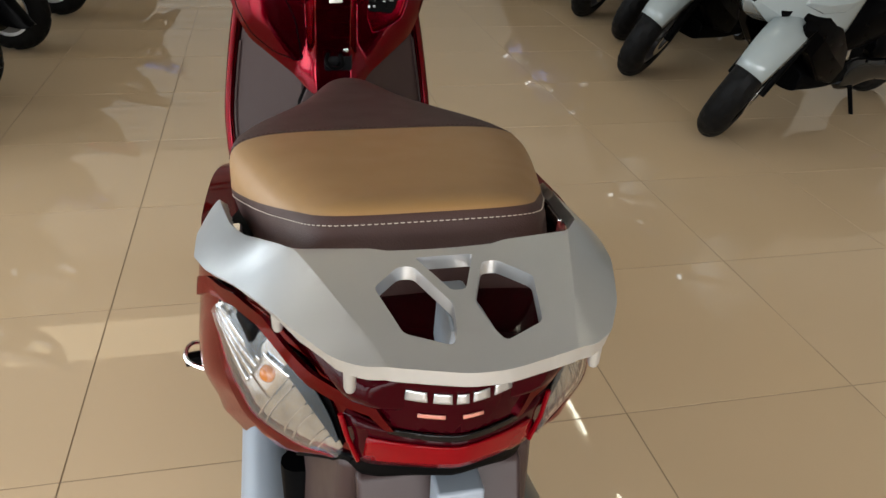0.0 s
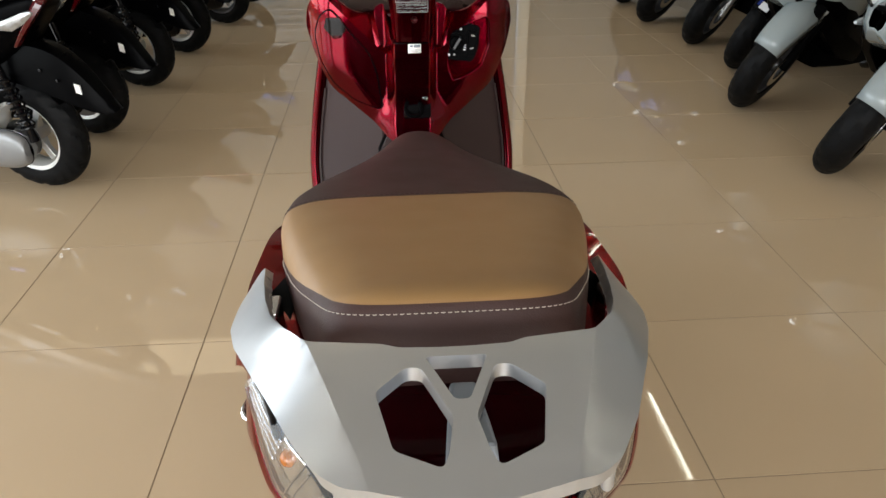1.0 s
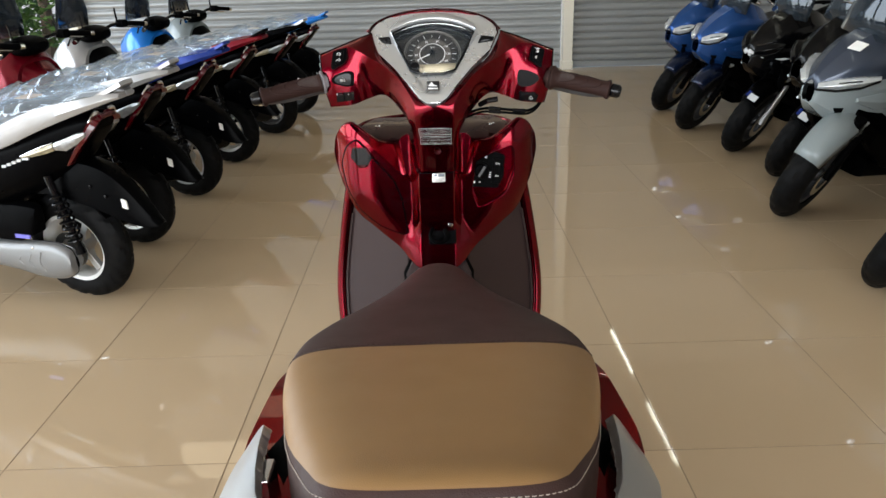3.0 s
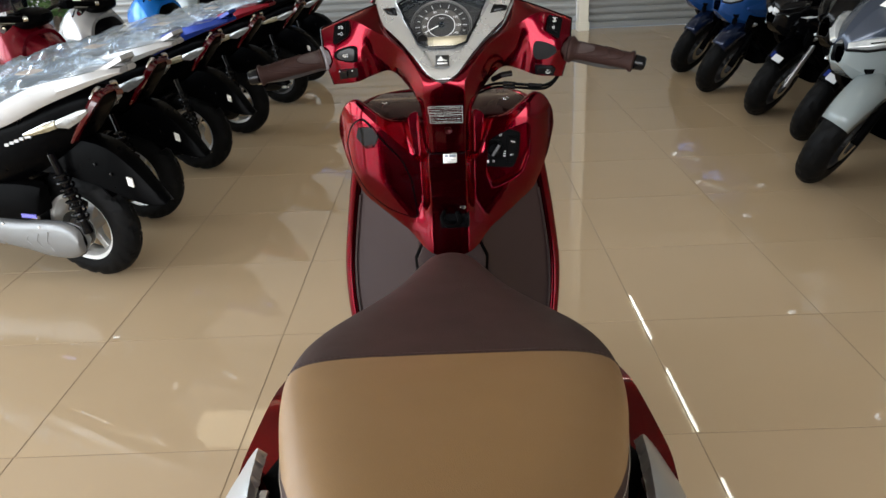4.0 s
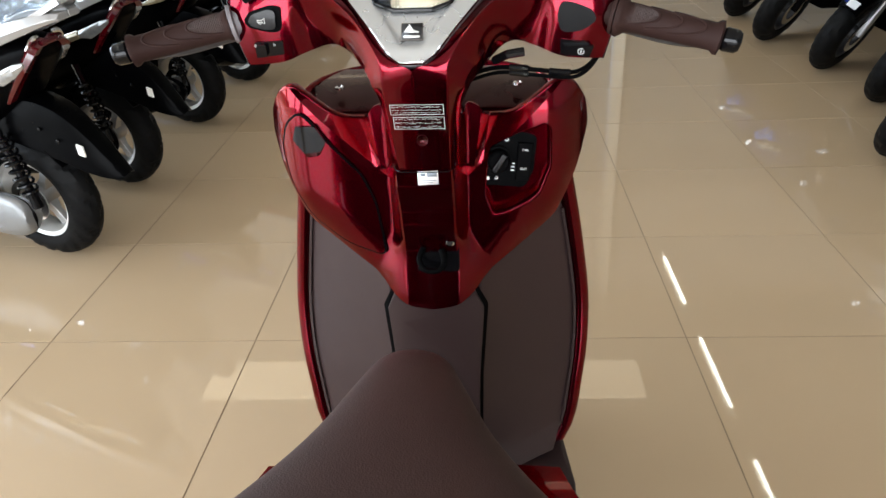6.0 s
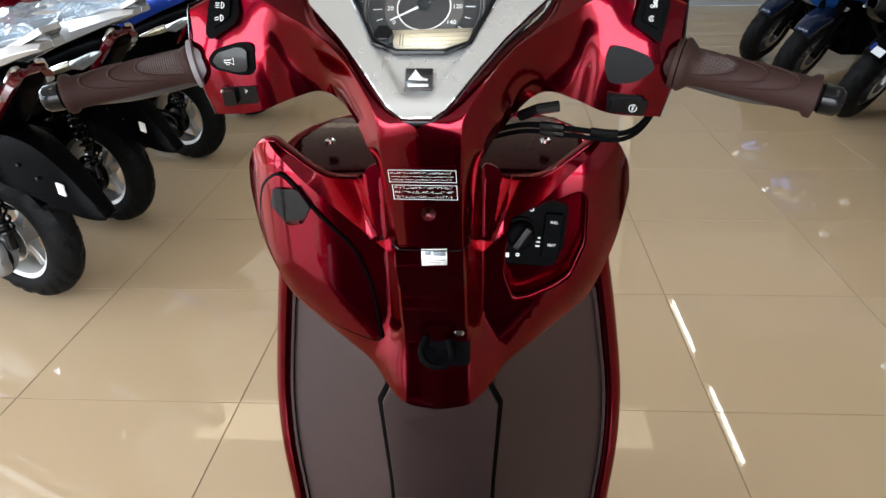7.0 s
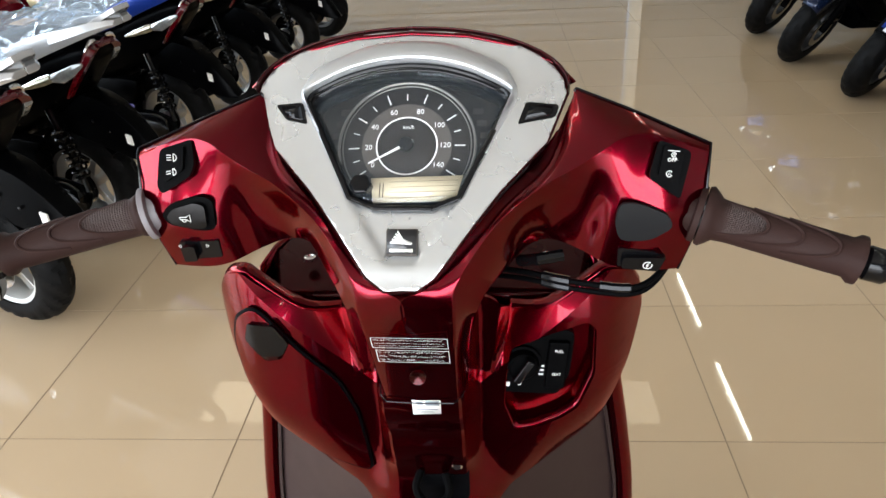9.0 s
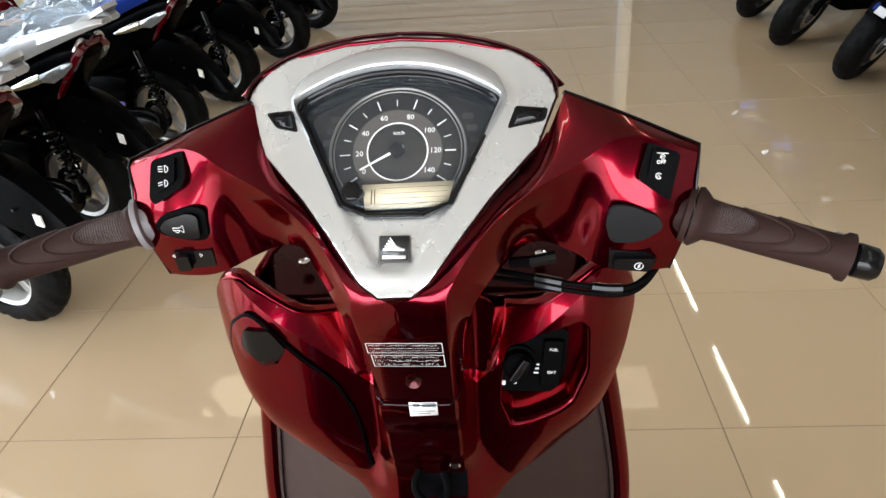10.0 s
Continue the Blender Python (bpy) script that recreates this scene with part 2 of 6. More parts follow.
def glass(name, color, opacity, rough=0.03, gloss=0.04):
    """A clear thin pane: mostly see-through, with gloss."""
    ma = bpy.data.materials.new(name)
    ma.use_nodes = True
    nt = ma.node_tree
    nt.nodes.remove(nt.nodes["Principled BSDF"])
    t, g, d = nt.nodes.new("ShaderNodeBsdfTransparent"), nt.nodes.new("ShaderNodeBsdfGlossy"), nt.nodes.new("ShaderNodeBsdfDiffuse")
    t.inputs[0].default_value = (*color, 1)
    d.inputs[0].default_value = (0.58, 0.76, 0.96, 1)
    g.inputs[0].default_value = (0.93, 0.97, 1, 1)
    g.inputs["Roughness"].default_value = rough
    lw = nt.nodes.new("ShaderNodeLayerWeight")
    lw.inputs[0].default_value = 0.5
    power, fr = nt.nodes.new("ShaderNodeMath"), nt.nodes.new("ShaderNodeMath")
    power.operation, fr.operation = "POWER", "MULTIPLY_ADD"
    power.inputs[1].default_value = 4.0
    fr.inputs[1].default_value, fr.inputs[2].default_value = 0.9, gloss
    nt.links.new(lw.outputs["Facing"], power.inputs[0])
    nt.links.new(power.outputs[0], fr.inputs[0])
    m1, m2 = nt.nodes.new("ShaderNodeMixShader"), nt.nodes.new("ShaderNodeMixShader")
    m1.inputs[0].default_value = opacity
    nt.links.new(t.outputs[0], m1.inputs[1])
    nt.links.new(d.outputs[0], m1.inputs[2])
    nt.links.new(fr.outputs[0], m2.inputs[0])
    nt.links.new(m1.outputs[0], m2.inputs[1])
    nt.links.new(g.outputs[0], m2.inputs[2])
    nt.links.new(m2.outputs[0], nt.nodes["Material Output"].inputs[0])
    return ma


CLEAR = glass("clear_lens", (0.97, 0.97, 0.97), 0.008, 0.03, 0.022)
LENS = glass("lamp_lens", (0.97, 0.97, 0.97), 0.03, 0.04)
WRAP = glass("clear_plastic_film", (0.90, 0.93, 0.96), 0.11, 0.12, 0.09)
SMOKE = glass("smoked_screen", (0.10, 0.10, 0.11), 0.03)

# ---- the showroom ----
TILE = material("polished_beige_tile", (0.49, 0.368, 0.238), 0.024, 0, 0, 0.05, 1.6, 0, rough_vary=0.010, random=0.02, tint2=(0.47, 0.348, 0.217))
GROUT = material("brown_grout", (0.27, 0.198, 0.124), 0.8)
CREAM = material("cream_paint", (0.70, 0.66, 0.56), 0.5, vary=0.06, scale=3, grain=0.05, grain_scale=200)
WALL = material("grey_wall_paint", (0.37, 0.35, 0.32), 0.6, vary=0.05, scale=1.5, grain=0.08, grain_scale=250)
CEIL = material("steel_roof", (0.32, 0.305, 0.28), 0.7, vary=0.05, scale=1.2)
SHUTTER = material("grey_shutter_steel", (0.30, 0.315, 0.32), 0.42, 0.35, 0, 0.12, 2.5, 0.06, 60)
CONCRETE = material("grey_concrete", (0.33, 0.32, 0.30), 0.85, vary=0.2, scale=1.5, grain=0.3, grain_scale=60)
LEAF = material("green_leaf", (0.075, 0.15, 0.03), 0.5, vary=0.5, scale=2)
BARK = material("bark", (0.11, 0.08, 0.055), 0.85, vary=0.3, scale=12, grain=0.5, grain_scale=40)
TUBE_LIGHT = material("lit_tube", (0.96, 1.0, 0.88), 0.4, emit=11.0)

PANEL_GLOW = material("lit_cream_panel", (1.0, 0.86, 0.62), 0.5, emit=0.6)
T = 0.6
X0, X1, Y0, Y1, HIGH = -6.6, 6.0, -7.2, 7.2, 4.2


def setting(name, bm, mat, label="", parent=None, **k):
    return tagged(finish(name, bm, mat, parent, **k), label, kind="structure")


ground = setting("ground", block(-400, 400, -400, 400, -0.30, -0.06), CONCRETE, "grey concrete yard and street outside the showroom")
floor = setting("floor", block(X0 - 0.2, X1 + 0.2, Y0 - 0.2, Y1 + 0.2, -0.055, -0.0015), GROUT, "showroom floor of large polished beige tiles")
for name, (a, b, c, d) in {"wall_east": (X1, X1 + 0.2, Y0, Y1), "wall_south_1": (X0, -4.7, Y0 - 0.35, Y0 - 0.15), "wall_south_2": (2.9, X1, Y0 - 0.35, Y0 - 0.15)}.items():
    setting(name, block(a, b, c, d, 0, HIGH), WALL, "plain grey painted showroom wall")
setting("wall_south_lintel", block(-4.7, 2.9, Y0 - 0.35, Y0 - 0.15, 2.9, HIGH), WALL, "grey wall above the assumed entrance")
setting("wall_west_lintel", block(X0, X0 + 0.2, Y0, Y1, 3.5, HIGH), WALL, "grey wall above the open side of the showroom")
# west end, out of sight, added to block sky glare on the floor
setting("wall_north_lintel", block(X0, X1, 7.15, 7.35, 2.7, HIGH), WALL, "grey wall above the roller shutters, extended over the open corner")
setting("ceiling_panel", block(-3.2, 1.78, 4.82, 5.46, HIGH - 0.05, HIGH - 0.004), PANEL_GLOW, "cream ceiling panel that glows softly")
setting("ceiling", block(X0 - 0.2, X1 + 0.2, Y0 - 0.4, Y1 + 0.4, HIGH, HIGH + 0.15), CEIL, "grey painted steel showroom roof")


def column(name, x, y, w, d, mat=CREAM):
    bm = block(x - w / 2, x + w / 2, y - d / 2, y + d / 2, 0, HIGH)
    block(x - w / 2 - 0.012, x + w / 2 + 0.012, y - d / 2 - 0.012, y + d / 2 + 0.012, 0, 0.10, bm)
    setting(name, bm, mat, "cream painted steel post between the shutters", bevel=0.004)


# piers out of sight, added to divide the west light's reflections
for i, y in enumerate((-6.75, -3.75, -0.65, 2.45, 6.05)):
    setting("wall_west_pier_%d" % (i + 1), block(X0, X0 + 0.2, y - 0.22, y + 0.22, 0, 3.5), WALL, "plain grey pier, unseen, added between the bays")
column("post_1", 1.62, 7.11, 0.115, 0.16)
column("post_2", -4.33, 7.11, 0.18, 0.18)


def roller_shutter(x0, x1):
    ob = thing("roller_shutter", pose(0, 7.2, 0), "closed grey ribbed steel roller shutter between posts", "shutter", "roller shutters")
    ob["kind"] = "structure"
    pitch, n = 0.085, 32
    prof = []
    for k in range(9):
        s = k / 8
        prof.append((-0.018 * math.sin(math.pi * s) ** 0.7, 0.006 + s * (pitch - 0.010)))
    ring = [(y, z) for y, z in prof] + [(0.006, prof[-1][1]), (0.006, prof[0][1])]
    first = None
    for i in range(n):
        if first is None:
            bm = loft([[(x, y, z) for y, z in ring] for x in (x0, x1)])
            first = part("slat", bm, SHUTTER, ob)
        else:
            s = new("slat", first.data)
            s.parent, s.location = ob, (0, 0, i * pitch + 0.07)
    first.location = (0, 0, 0.07)
    part("bottom_rail", block(x0, x1, -0.022, 0.015, 0.005, 0.072), SHUTTER, ob, bevel=0.004)
    part("backing", block(x0, x1, 0.008, 0.012, 0.05, 2.8), SHUTTER, ob)
    return ob


roller_shutter(-4.235, 1.555)
roller_shutter(1.685, X1)


def tube_lamp(x, y):
    ob = thing("tube_lamp", pose(x, y, 3.05), "white fluorescent tube lamp, lit, hung below the ceiling", "lamp", "tube lamps")
    part("tube", turned([(-0.50, 0.008), (-0.50, 0.0105), (0.50, 0.0105), (0.50, 0.008)], 12, "y"), TUBE_LIGHT, ob, "lit white tube")
    bm = block(-0.03, 0.03, -0.58, 0.58, 0.03, 0.075)
    part("batten", bm, CREAM, ob, bevel=0.004)
    for s in (-1, 1):
        part("holder", block(-0.016, 0.016, s * 0.56 - 0.012, s * 0.56 + 0.012, -0.02, 0.035), CREAM, ob, bevel=0.002)
        part("hanger", tube([(0, s * 0.4, 0.07), (0, s * 0.4, 1.15)], 0.004, 6), CHROME, ob)


for i in range(8):
    tube_lamp(2.105, 5.47 - 1.64 * i)
# second row, unseen, added to brighten the floor from above
for i in range(4):
    tube_lamp(-2.105, 0.55 - 1.64 * i)


def tree(x, y, h, seed):
    rnd = random.Random(seed)
    ob = thing("tree", pose(x, y, -0.06), "leafy green tree growing in the yard outside", "tree", "yard trees")
    bm = tube([(0, 0, 0), (0.05, 0.02, h * 0.3), (-0.03, 0.05, h * 0.6), (0.02, 0, h * 0.9)], [0.11, 0.09, 0.06, 0.02], 10)
    for k in range(9):
        a, z = rnd.uniform(0, 6.28), h * rnd.uniform(0.2, 0.8)
        r = rnd.uniform(0.5, 1.1)
        tube([(0, 0, z), (r * 0.5 * math.cos(a), r * 0.5 * math.sin(a), z + 0.25), (r * math.cos(a), r * math.sin(a), z + 0.4)], [0.035, 0.022, 0.008], 6, True, bm)
    part("trunk", bm, BARK, ob)
    vs, fs = [], []
    for k in range(2600):
        a, b = rnd.uniform(0, 6.28), rnd.uniform(-1, 1)
        r = rnd.uniform(0.45, 1.0) * (1.1 + 0.35 * math.sin(3 * a + seed) + 0.2 * math.sin(7 * b * a))
        c = Vector((r * math.cos(a) * (1 - b * b * 0.6), r * math.sin(a) * (1 - b * b * 0.6), h * 0.56 + b * h * 0.46))
        e = Euler((rnd.uniform(-1, 1), rnd.uniform(-1, 1), rnd.uniform(0, 6.28))).to_matrix()
        s = rnd.uniform(0.05, 0.10)
        i = len(vs)
        vs += [c + e @ Vector(p) * s for p in ((0, -1, 0), (0.45, 0, 0.15), (0, 1, 0), (-0.45, 0, 0.15))]
        fs.append((i, i + 1, i + 2, i + 3))
    me = bpy.data.meshes.new("crown")
    me.from_pydata(vs, [], fs)
    me.materials.append(LEAF)
    cr = new("crown", me)
    cr.parent = ob


for i, (x, y, h) in enumerate([(-6.2, 10.2, 2.6), (-7.6, 11.4, 3.1), (-9.0, 10.3, 2.9), (-5.6, 12.6, 3.0), (-10.5, 6.0, 3.0), (-11.0, 1.5, 3.2)]):
    tree(x, y, h, i + 3)

# ---- the red scooter ----
hero = thing("scooter", pose(-0.015, 0, 0), "dark red scooter with tan and brown seat and silver rack", "scooter")


def wheel(parent, y, r, w, rim_r, rim_mat=ALLOY, spokes=5, lugs=0, disc=0.0, name="wheel", hub_mat=ALLOY_DARK):
    ob = new(name)
    ob.parent, ob.location = parent, (0, y, r)
    prof = []
    for k in range(17):
        a = -math.pi * 0.62 + 2 * math.pi * 0.62 * k / 16
        prof.append((w / 2 * math.sin(a) if abs(a) < 1.57 else math.copysign(w / 2 * (1 - 0.25 * (abs(a) - 1.57)), a), r - (r - rim_r - 0.006) * (1 - math.cos(a)) / 1.37))
    n = 176 if lugs else 48
    rings = []
    for i, (s, q) in enumerate(prof):
        ring = []
        for k in range(n):
            j = abs(i - 8)
            # diagonal grooves, staggered from side to side
            g = (k + 2 * j + (8 if i < 8 else 0)) % 16
            d = 0.006 if lugs and (0 < j < 7 and g < 4 or 2 < j < 6 and 8 < g < 12) else 0
            a = 2 * math.pi * k / n
            ring.append((s, (q - d) * math.cos(a), (q - d) * math.sin(a)))
        rings.append(ring)
    part("tyre", loft(rings, True, False), RUBBER, ob, angle=24)
    rr = rim_r
    rim = [(-w * 0.36, rr + 0.012), (-w * 0.40, rr + 0.006), (-w * 0.36, rr - 0.008), (-w * 0.12, rr - 0.02), (w * 0.12, rr - 0.02), (w * 0.36, rr - 0.008), (w * 0.40, rr + 0.006), (w * 0.36, rr + 0.012)]
    part("rim", turned(rim, 48, "x", full=False), rim_mat, ob, solid=0.003)
    bm = turned([(-w * 0.4, 0.02), (-w * 0.4, 0.036), (-w * 0.2, 0.042), (w * 0.2, 0.042), (w * 0.4, 0.036), (w * 0.4, 0.02)], 24)
    part("hub", bm, hub_mat, ob, bevel=0.002)
    for k in range(spokes):
        a = 2 * math.pi * k / spokes
        c, s = math.cos(a), math.sin(a)
        rings = []
        for t, hw, ht in ((0.036, 0.020, 0.020), (0.5 * rr, 0.013, 0.012), (rr - 0.012, 0.017, 0.012)):
            rings.append([(i * ht, t * c - j * hw * s, t * s + j * hw * c) for i, j in ((-1, -1), (1, -1), (1, 1), (-1, 1))])
        part("spoke", loft(rings), hub_mat, ob, bevel=0.003)
    if disc:
        bm = turned([(-w * 0.5, disc * 0.62), (-w * 0.5, disc), (-w * 0.5 - 0.004, disc), (-w * 0.5 - 0.004, disc * 0.62)], 40, full=False)
        part("brake_disc", bm, CHROME, ob)
    return ob


wheel(hero, -1.775, 0.222, 0.10, 0.132, lugs=1)
wheel(hero, -0.50, 0.232, 0.09, 0.155, lugs=1, disc=0.09)


def offset(pts, d):
    """A closed outline moved outwards by d."""
    area = sum(a[0] * b[1] - b[0] * a[1] for a, b in zip(pts, pts[1:] + pts[:1]))
    out = []
    for a, b, c in zip(pts[-1:] + pts[:-1], pts, pts[1:] + pts[:1]):
        n = (Vector((b[1] - a[1], a[0] - b[0])).normalized() + Vector((c[1] - b[1], b[0] - c[0])).normalized()).normalized()
        n *= d if area > 0 else -d
        out.append((b[0] + n.x, b[1] + n.y))
    return out


grow = lambda pts, k: [(sum(p[0] for p in pts) / len(pts) + (x - sum(p[0] for p in pts) / len(pts)) * k, sum(p[1] for p in pts) / len(pts) + (z - sum(p[1] for p in pts) / len(pts)) * k) for x, z in pts]


# tail of the body: a surface round the back, u from side to side, v from bottom to top
def tail(u, v, out=0.0):
    au, sg = abs(u), (1 if u >= 0 else -1)
    if au <= 1:
        a = au * math.pi / 2
        x, y = 0.216 * math.sin(a) ** 1.21, -1.60 - 0.350 * math.cos(a) ** 1.21
    else:
        t = au - 1
        x, y = 0.216 - 0.07 * t * t, -1.60 + 0.42 * t
    zb = lerp([(-1.955, 0.705), (-1.90, 0.672), (-1.78, 0.61), (-1.62, 0.50), (-1.18, 0.40)], y)
    zt = lerp([(-1.955, 0.800), (-1.87, 0.795), (-1.75, 0.778), (-1.5, 0.765), (-1.18, 0.68)], y)
    k = 0.80 + 0.20 * math.sin(min(1, 0.15 + v * 1.15) * math.pi / 2) - 0.05 * max(0, v - 0.7)
    side = lerp([(-0.05, 0.88), (0.10, 0.98), (0.38, 1.06), (0.75, 1.01), (1.0, 0.965)], v)
    k += (side - k) * lerp([(0.30, 0), (0.55, 1)], au)
    yy = -1.45 + (y + 1.45) * (0.9 + 0.1 * k) if y < -1.45 else y
    p = Vector((sg * x * k, yy, zb + (zt - zb) * v))
    if out:
        c = Vector((0, -1.55, p.z))
        p += (p - c).normalized() * out
    return p


us = steps(-2, 2, 64)
bm = loft([[tail(u, v) for v in steps(-0.05, 1.0, 14)] + [tail(u, 1.0) * 1.0 + Vector((-0.02 if u > 0 else 0.02, 0, 0.004)) + Vector((-tail(u, 1).x * 0.3, 0, 0))] for u in us], False)
bmesh.ops.recalc_face_normals(bm, faces=bm.faces)
part("body_side_cover", bm, RED, hero, "glossy dark red body cover round the tail", angle=60)


def on_tail(name, outline, mat, out, label="", solid=0.0, n=10, bevel=0.0):
    us = [p[0] for p in outline]
    vs = [p[1] for p in outline]
    bm = panel(outline, lambda u, v: tail(u, v, out), (), steps(min(us), max(us), n)[1:-1], steps(min(vs), max(vs), 5)[1:-1])
    return part(name, bm, mat, hero, label, solid=solid, bevel=bevel, angle=50)


for s in (-1, 1):
    upper = spline([(0.67, 0.90, 0), (0.60, 0.96, 0), (0.53, 0.93, 0), (0.46, 0.86, 0), (0.385, 0.78, 0), (0.335, 0.52, 0), (0.325, 0.20, 0)], 4)
    lower = spline([(0.69, 0.80, 0), (0.64, 0.64, 0), (0.60, 0.55, 0), (0.55, 0.45, 0), (0.50, 0.28, 0), (0.44, 0.11, 0), (0.36, 0.06, 0)], 4)

    def lamp_sheet(w0, w1, out, swell=0.0, t0=0, t1=1, n=10):
        rings = []
        for i in range(int(t0 * 24), int(t1 * 24) + 1):
            ring = []
            for w in steps(w0, w1, n):
                q = upper[i].lerp(lower[i], w)
                ring.append(tail(s * q.x, q.y, out + swell * math.sin(math.pi * min(1, max(0, w)))))
            rings.append(ring)
        return loft(rings, False)
    part("lamp_recess", lamp_sheet(-0.08, 1.06, 0.0015), BLACK, hero, "")
    part("lamp_reflector", lamp_sheet(0.03, 0.97, 0.004), LAMP_WHITE, hero, "bright reflector behind the clear lens", angle=60)
    # black strips put shade along the upper edge of the bowl
    part("lamp_shade", lamp_sheet(0.02, 0.30, 0.006, 0, 0.05, 0.42), BLACK, hero, "black strip put in for shade inside the lamp", solid=0.001)
    part("lamp_shade", lamp_sheet(0.02, 0.26, 0.006, 0, 0.62, 0.98), BLACK, hero, "black strip put in for shade inside the lamp", solid=0.001)
    # polished flutes run along the upper half
    for w in (0.36, 0.50, 0.64, 0.78):
        part("reflector_flute", lamp_sheet(w, w + 0.07, 0.0056, 0.0015, 0.02, 0.46, 5), CHROME, hero, "polished flute", solid=0.0012, angle=60)
    part("bulb_bowl", lamp_sheet(0.22, 0.66, 0.0058, 0.002, 0.46, 0.63), CHROME, hero, "", solid=0.001, angle=60)
    q = upper[13].lerp(lower[13], 0.42)
    bm = bmesh.new()
    bmesh.ops.create_uvsphere(bm, u_segments=14, v_segments=8, radius=0.0085, matrix=Matrix.Translation(tail(s * q.x, q.y, 0.006)))
    part("turn_bulb", bm, AMBER, hero, "amber turn signal bulb")
    for k in range(6):
        i = 15 + int(1.5 * k)
        pts = [tail(s * q.x, q.y, 0.0060) for q in (upper[i].lerp(lower[i], w) for w in steps(0.30, 0.95, 6))]
        part("reflector_rib", tube(pts, 0.0009, 6), CHROME, hero)
    ob = part("turn_lens", lamp_sheet(0, 1, 0.008, 0.005), LENS, hero, "clear turn signal lens", angle=60)
    ob.visible_shadow = False
    part("lamp_frame", lamp_sheet(0.98, 1.15, 0.0088, 0, 0, 1, 4), RED, hero, "dark red frame below the lens", solid=0.003, bevel=0.0008)
    on_tail("lamp_rim", rounded([(s * 0.79, 0.90), (s * 0.72, 0.98), (s * 0.60, 1.07), (s * 0.50, 1.04), (s * 0.44, 0.94), (s * 0.37, 0.85), (s * 0.23, 0.775), (s * 0.185, 0.56), (s * 0.205, 0.56), (s * 0.24, 0.68), (s * 0.375, 0.74), (s * 0.455, 0.885), (s * 0.52, 0.965), (s * 0.60, 0.985), (s * 0.71, 0.905), (s * 0.775, 0.82)], 0.01), RED, 0.013, "bright red strip over the lens", 0.004, 26, 0.001)
    part("tail_light_edge", tube([tail(s * 0.305, 0.62, 0.012), tail(s * 0.295, 0.42, 0.013), tail(s * 0.285, 0.20, 0.012)], 0.0022, 6), RED_GLOW, hero, "thin bright red edge of the tail light")
bend = lambda u0, v0, dv, n=9: [(u0 * (2 * k / n - 1), v0 - dv * (1 - (2 * k / n - 1) ** 2)) for k in range(n + 1)]
on_tail("tail_light", bend(0.30, 0.18, 0.06) + bend(0.30, 0.62, 0.16)[::-1], RED_LENS, 0.010, "glossy red tail light lens", 0.006, 16)
on_tail("tail_light_strip", bend(0.27, 0.24, 0.07) + bend(0.25, 0.46, 0.05)[::-1], RED_GLOW, 0.0125, "bright red light strip", 0.002, 16)
on_tail("tail_light_band", bend(0.20, 0.52, 0.05) + bend(0.20, 0.57, 0.03)[::-1], GLOSS_BLACK, 0.0115, "dark band across the tail light", 0.002, 14)
on_tail("rear_emblem_panel", rounded(bend(0.19, 0.575, 0.025) + [(0.235, 0.80), (0.29, 1.24), (-0.29, 1.24), (-0.235, 0.80)], 0.02), RED_LENS, 0.009, "dark red panel under the rack", 0.004, 18)
for k in range(5):
    u = -0.136 + 0.068 * k
    on_tail("emblem_bar", [(u - 0.027, 0.865), (u + 0.027, 0.865), (u + 0.025, 0.955), (u - 0.025, 0.955)], SILVER, 0.0105, "silver emblem block", 0.001, 3)
for u in (-0.095, 0.042):
    on_tail("reflector_strip", [(u - 0.036, 0.715), (u + 0.036, 0.715), (u + 0.036, 0.748), (u - 0.036, 0.748)], REFLECT_RED, 0.0105, "small pale red reflector strip", 0.001, 4)
on_tail("tail_lower_trim", rounded([(-0.50, -0.05), (0, -0.06), (0.50, -0.05), (0.44, 0.05), (0.30, 0.10), (0, 0.08), (-0.30, 0.10), (-0.44, 0.05)], 0.02), BLACK, 0.004, "", 0.006, 20)

# luggage box under the seat and the deck below the rack
bm = loft([[(s * w, y, z) for s, z in ((-1, zb), (1, zb), (1, zt), (-1, zt))] for y, w, zb, zt in ((-1.20, 0.11, 0.36, 0.70), (-1.45, 0.14, 0.38, 0.735), (-1.70, 0.14, 0.50, 0.77), (-1.84, 0.11, 0.64, 0.775), (-1.91, 0.06, 0.70, 0.78))])
part("luggage_box", bm, BLACK, hero, bevel=0.012)
# deck takes the dark lens red to show the shade under the rack
part("rack_mount", loft(along([(-1.80, 0.125, 0.765, 0.800), (-1.86, 0.115, 0.765, 0.808), (-1.925, 0.09, 0.765, 0.812), (-1.945, 0.07, 0.77, 0.806)], 3)), RED_LENS, hero, "red deck below the rack, darkened for shade", bevel=0.004)

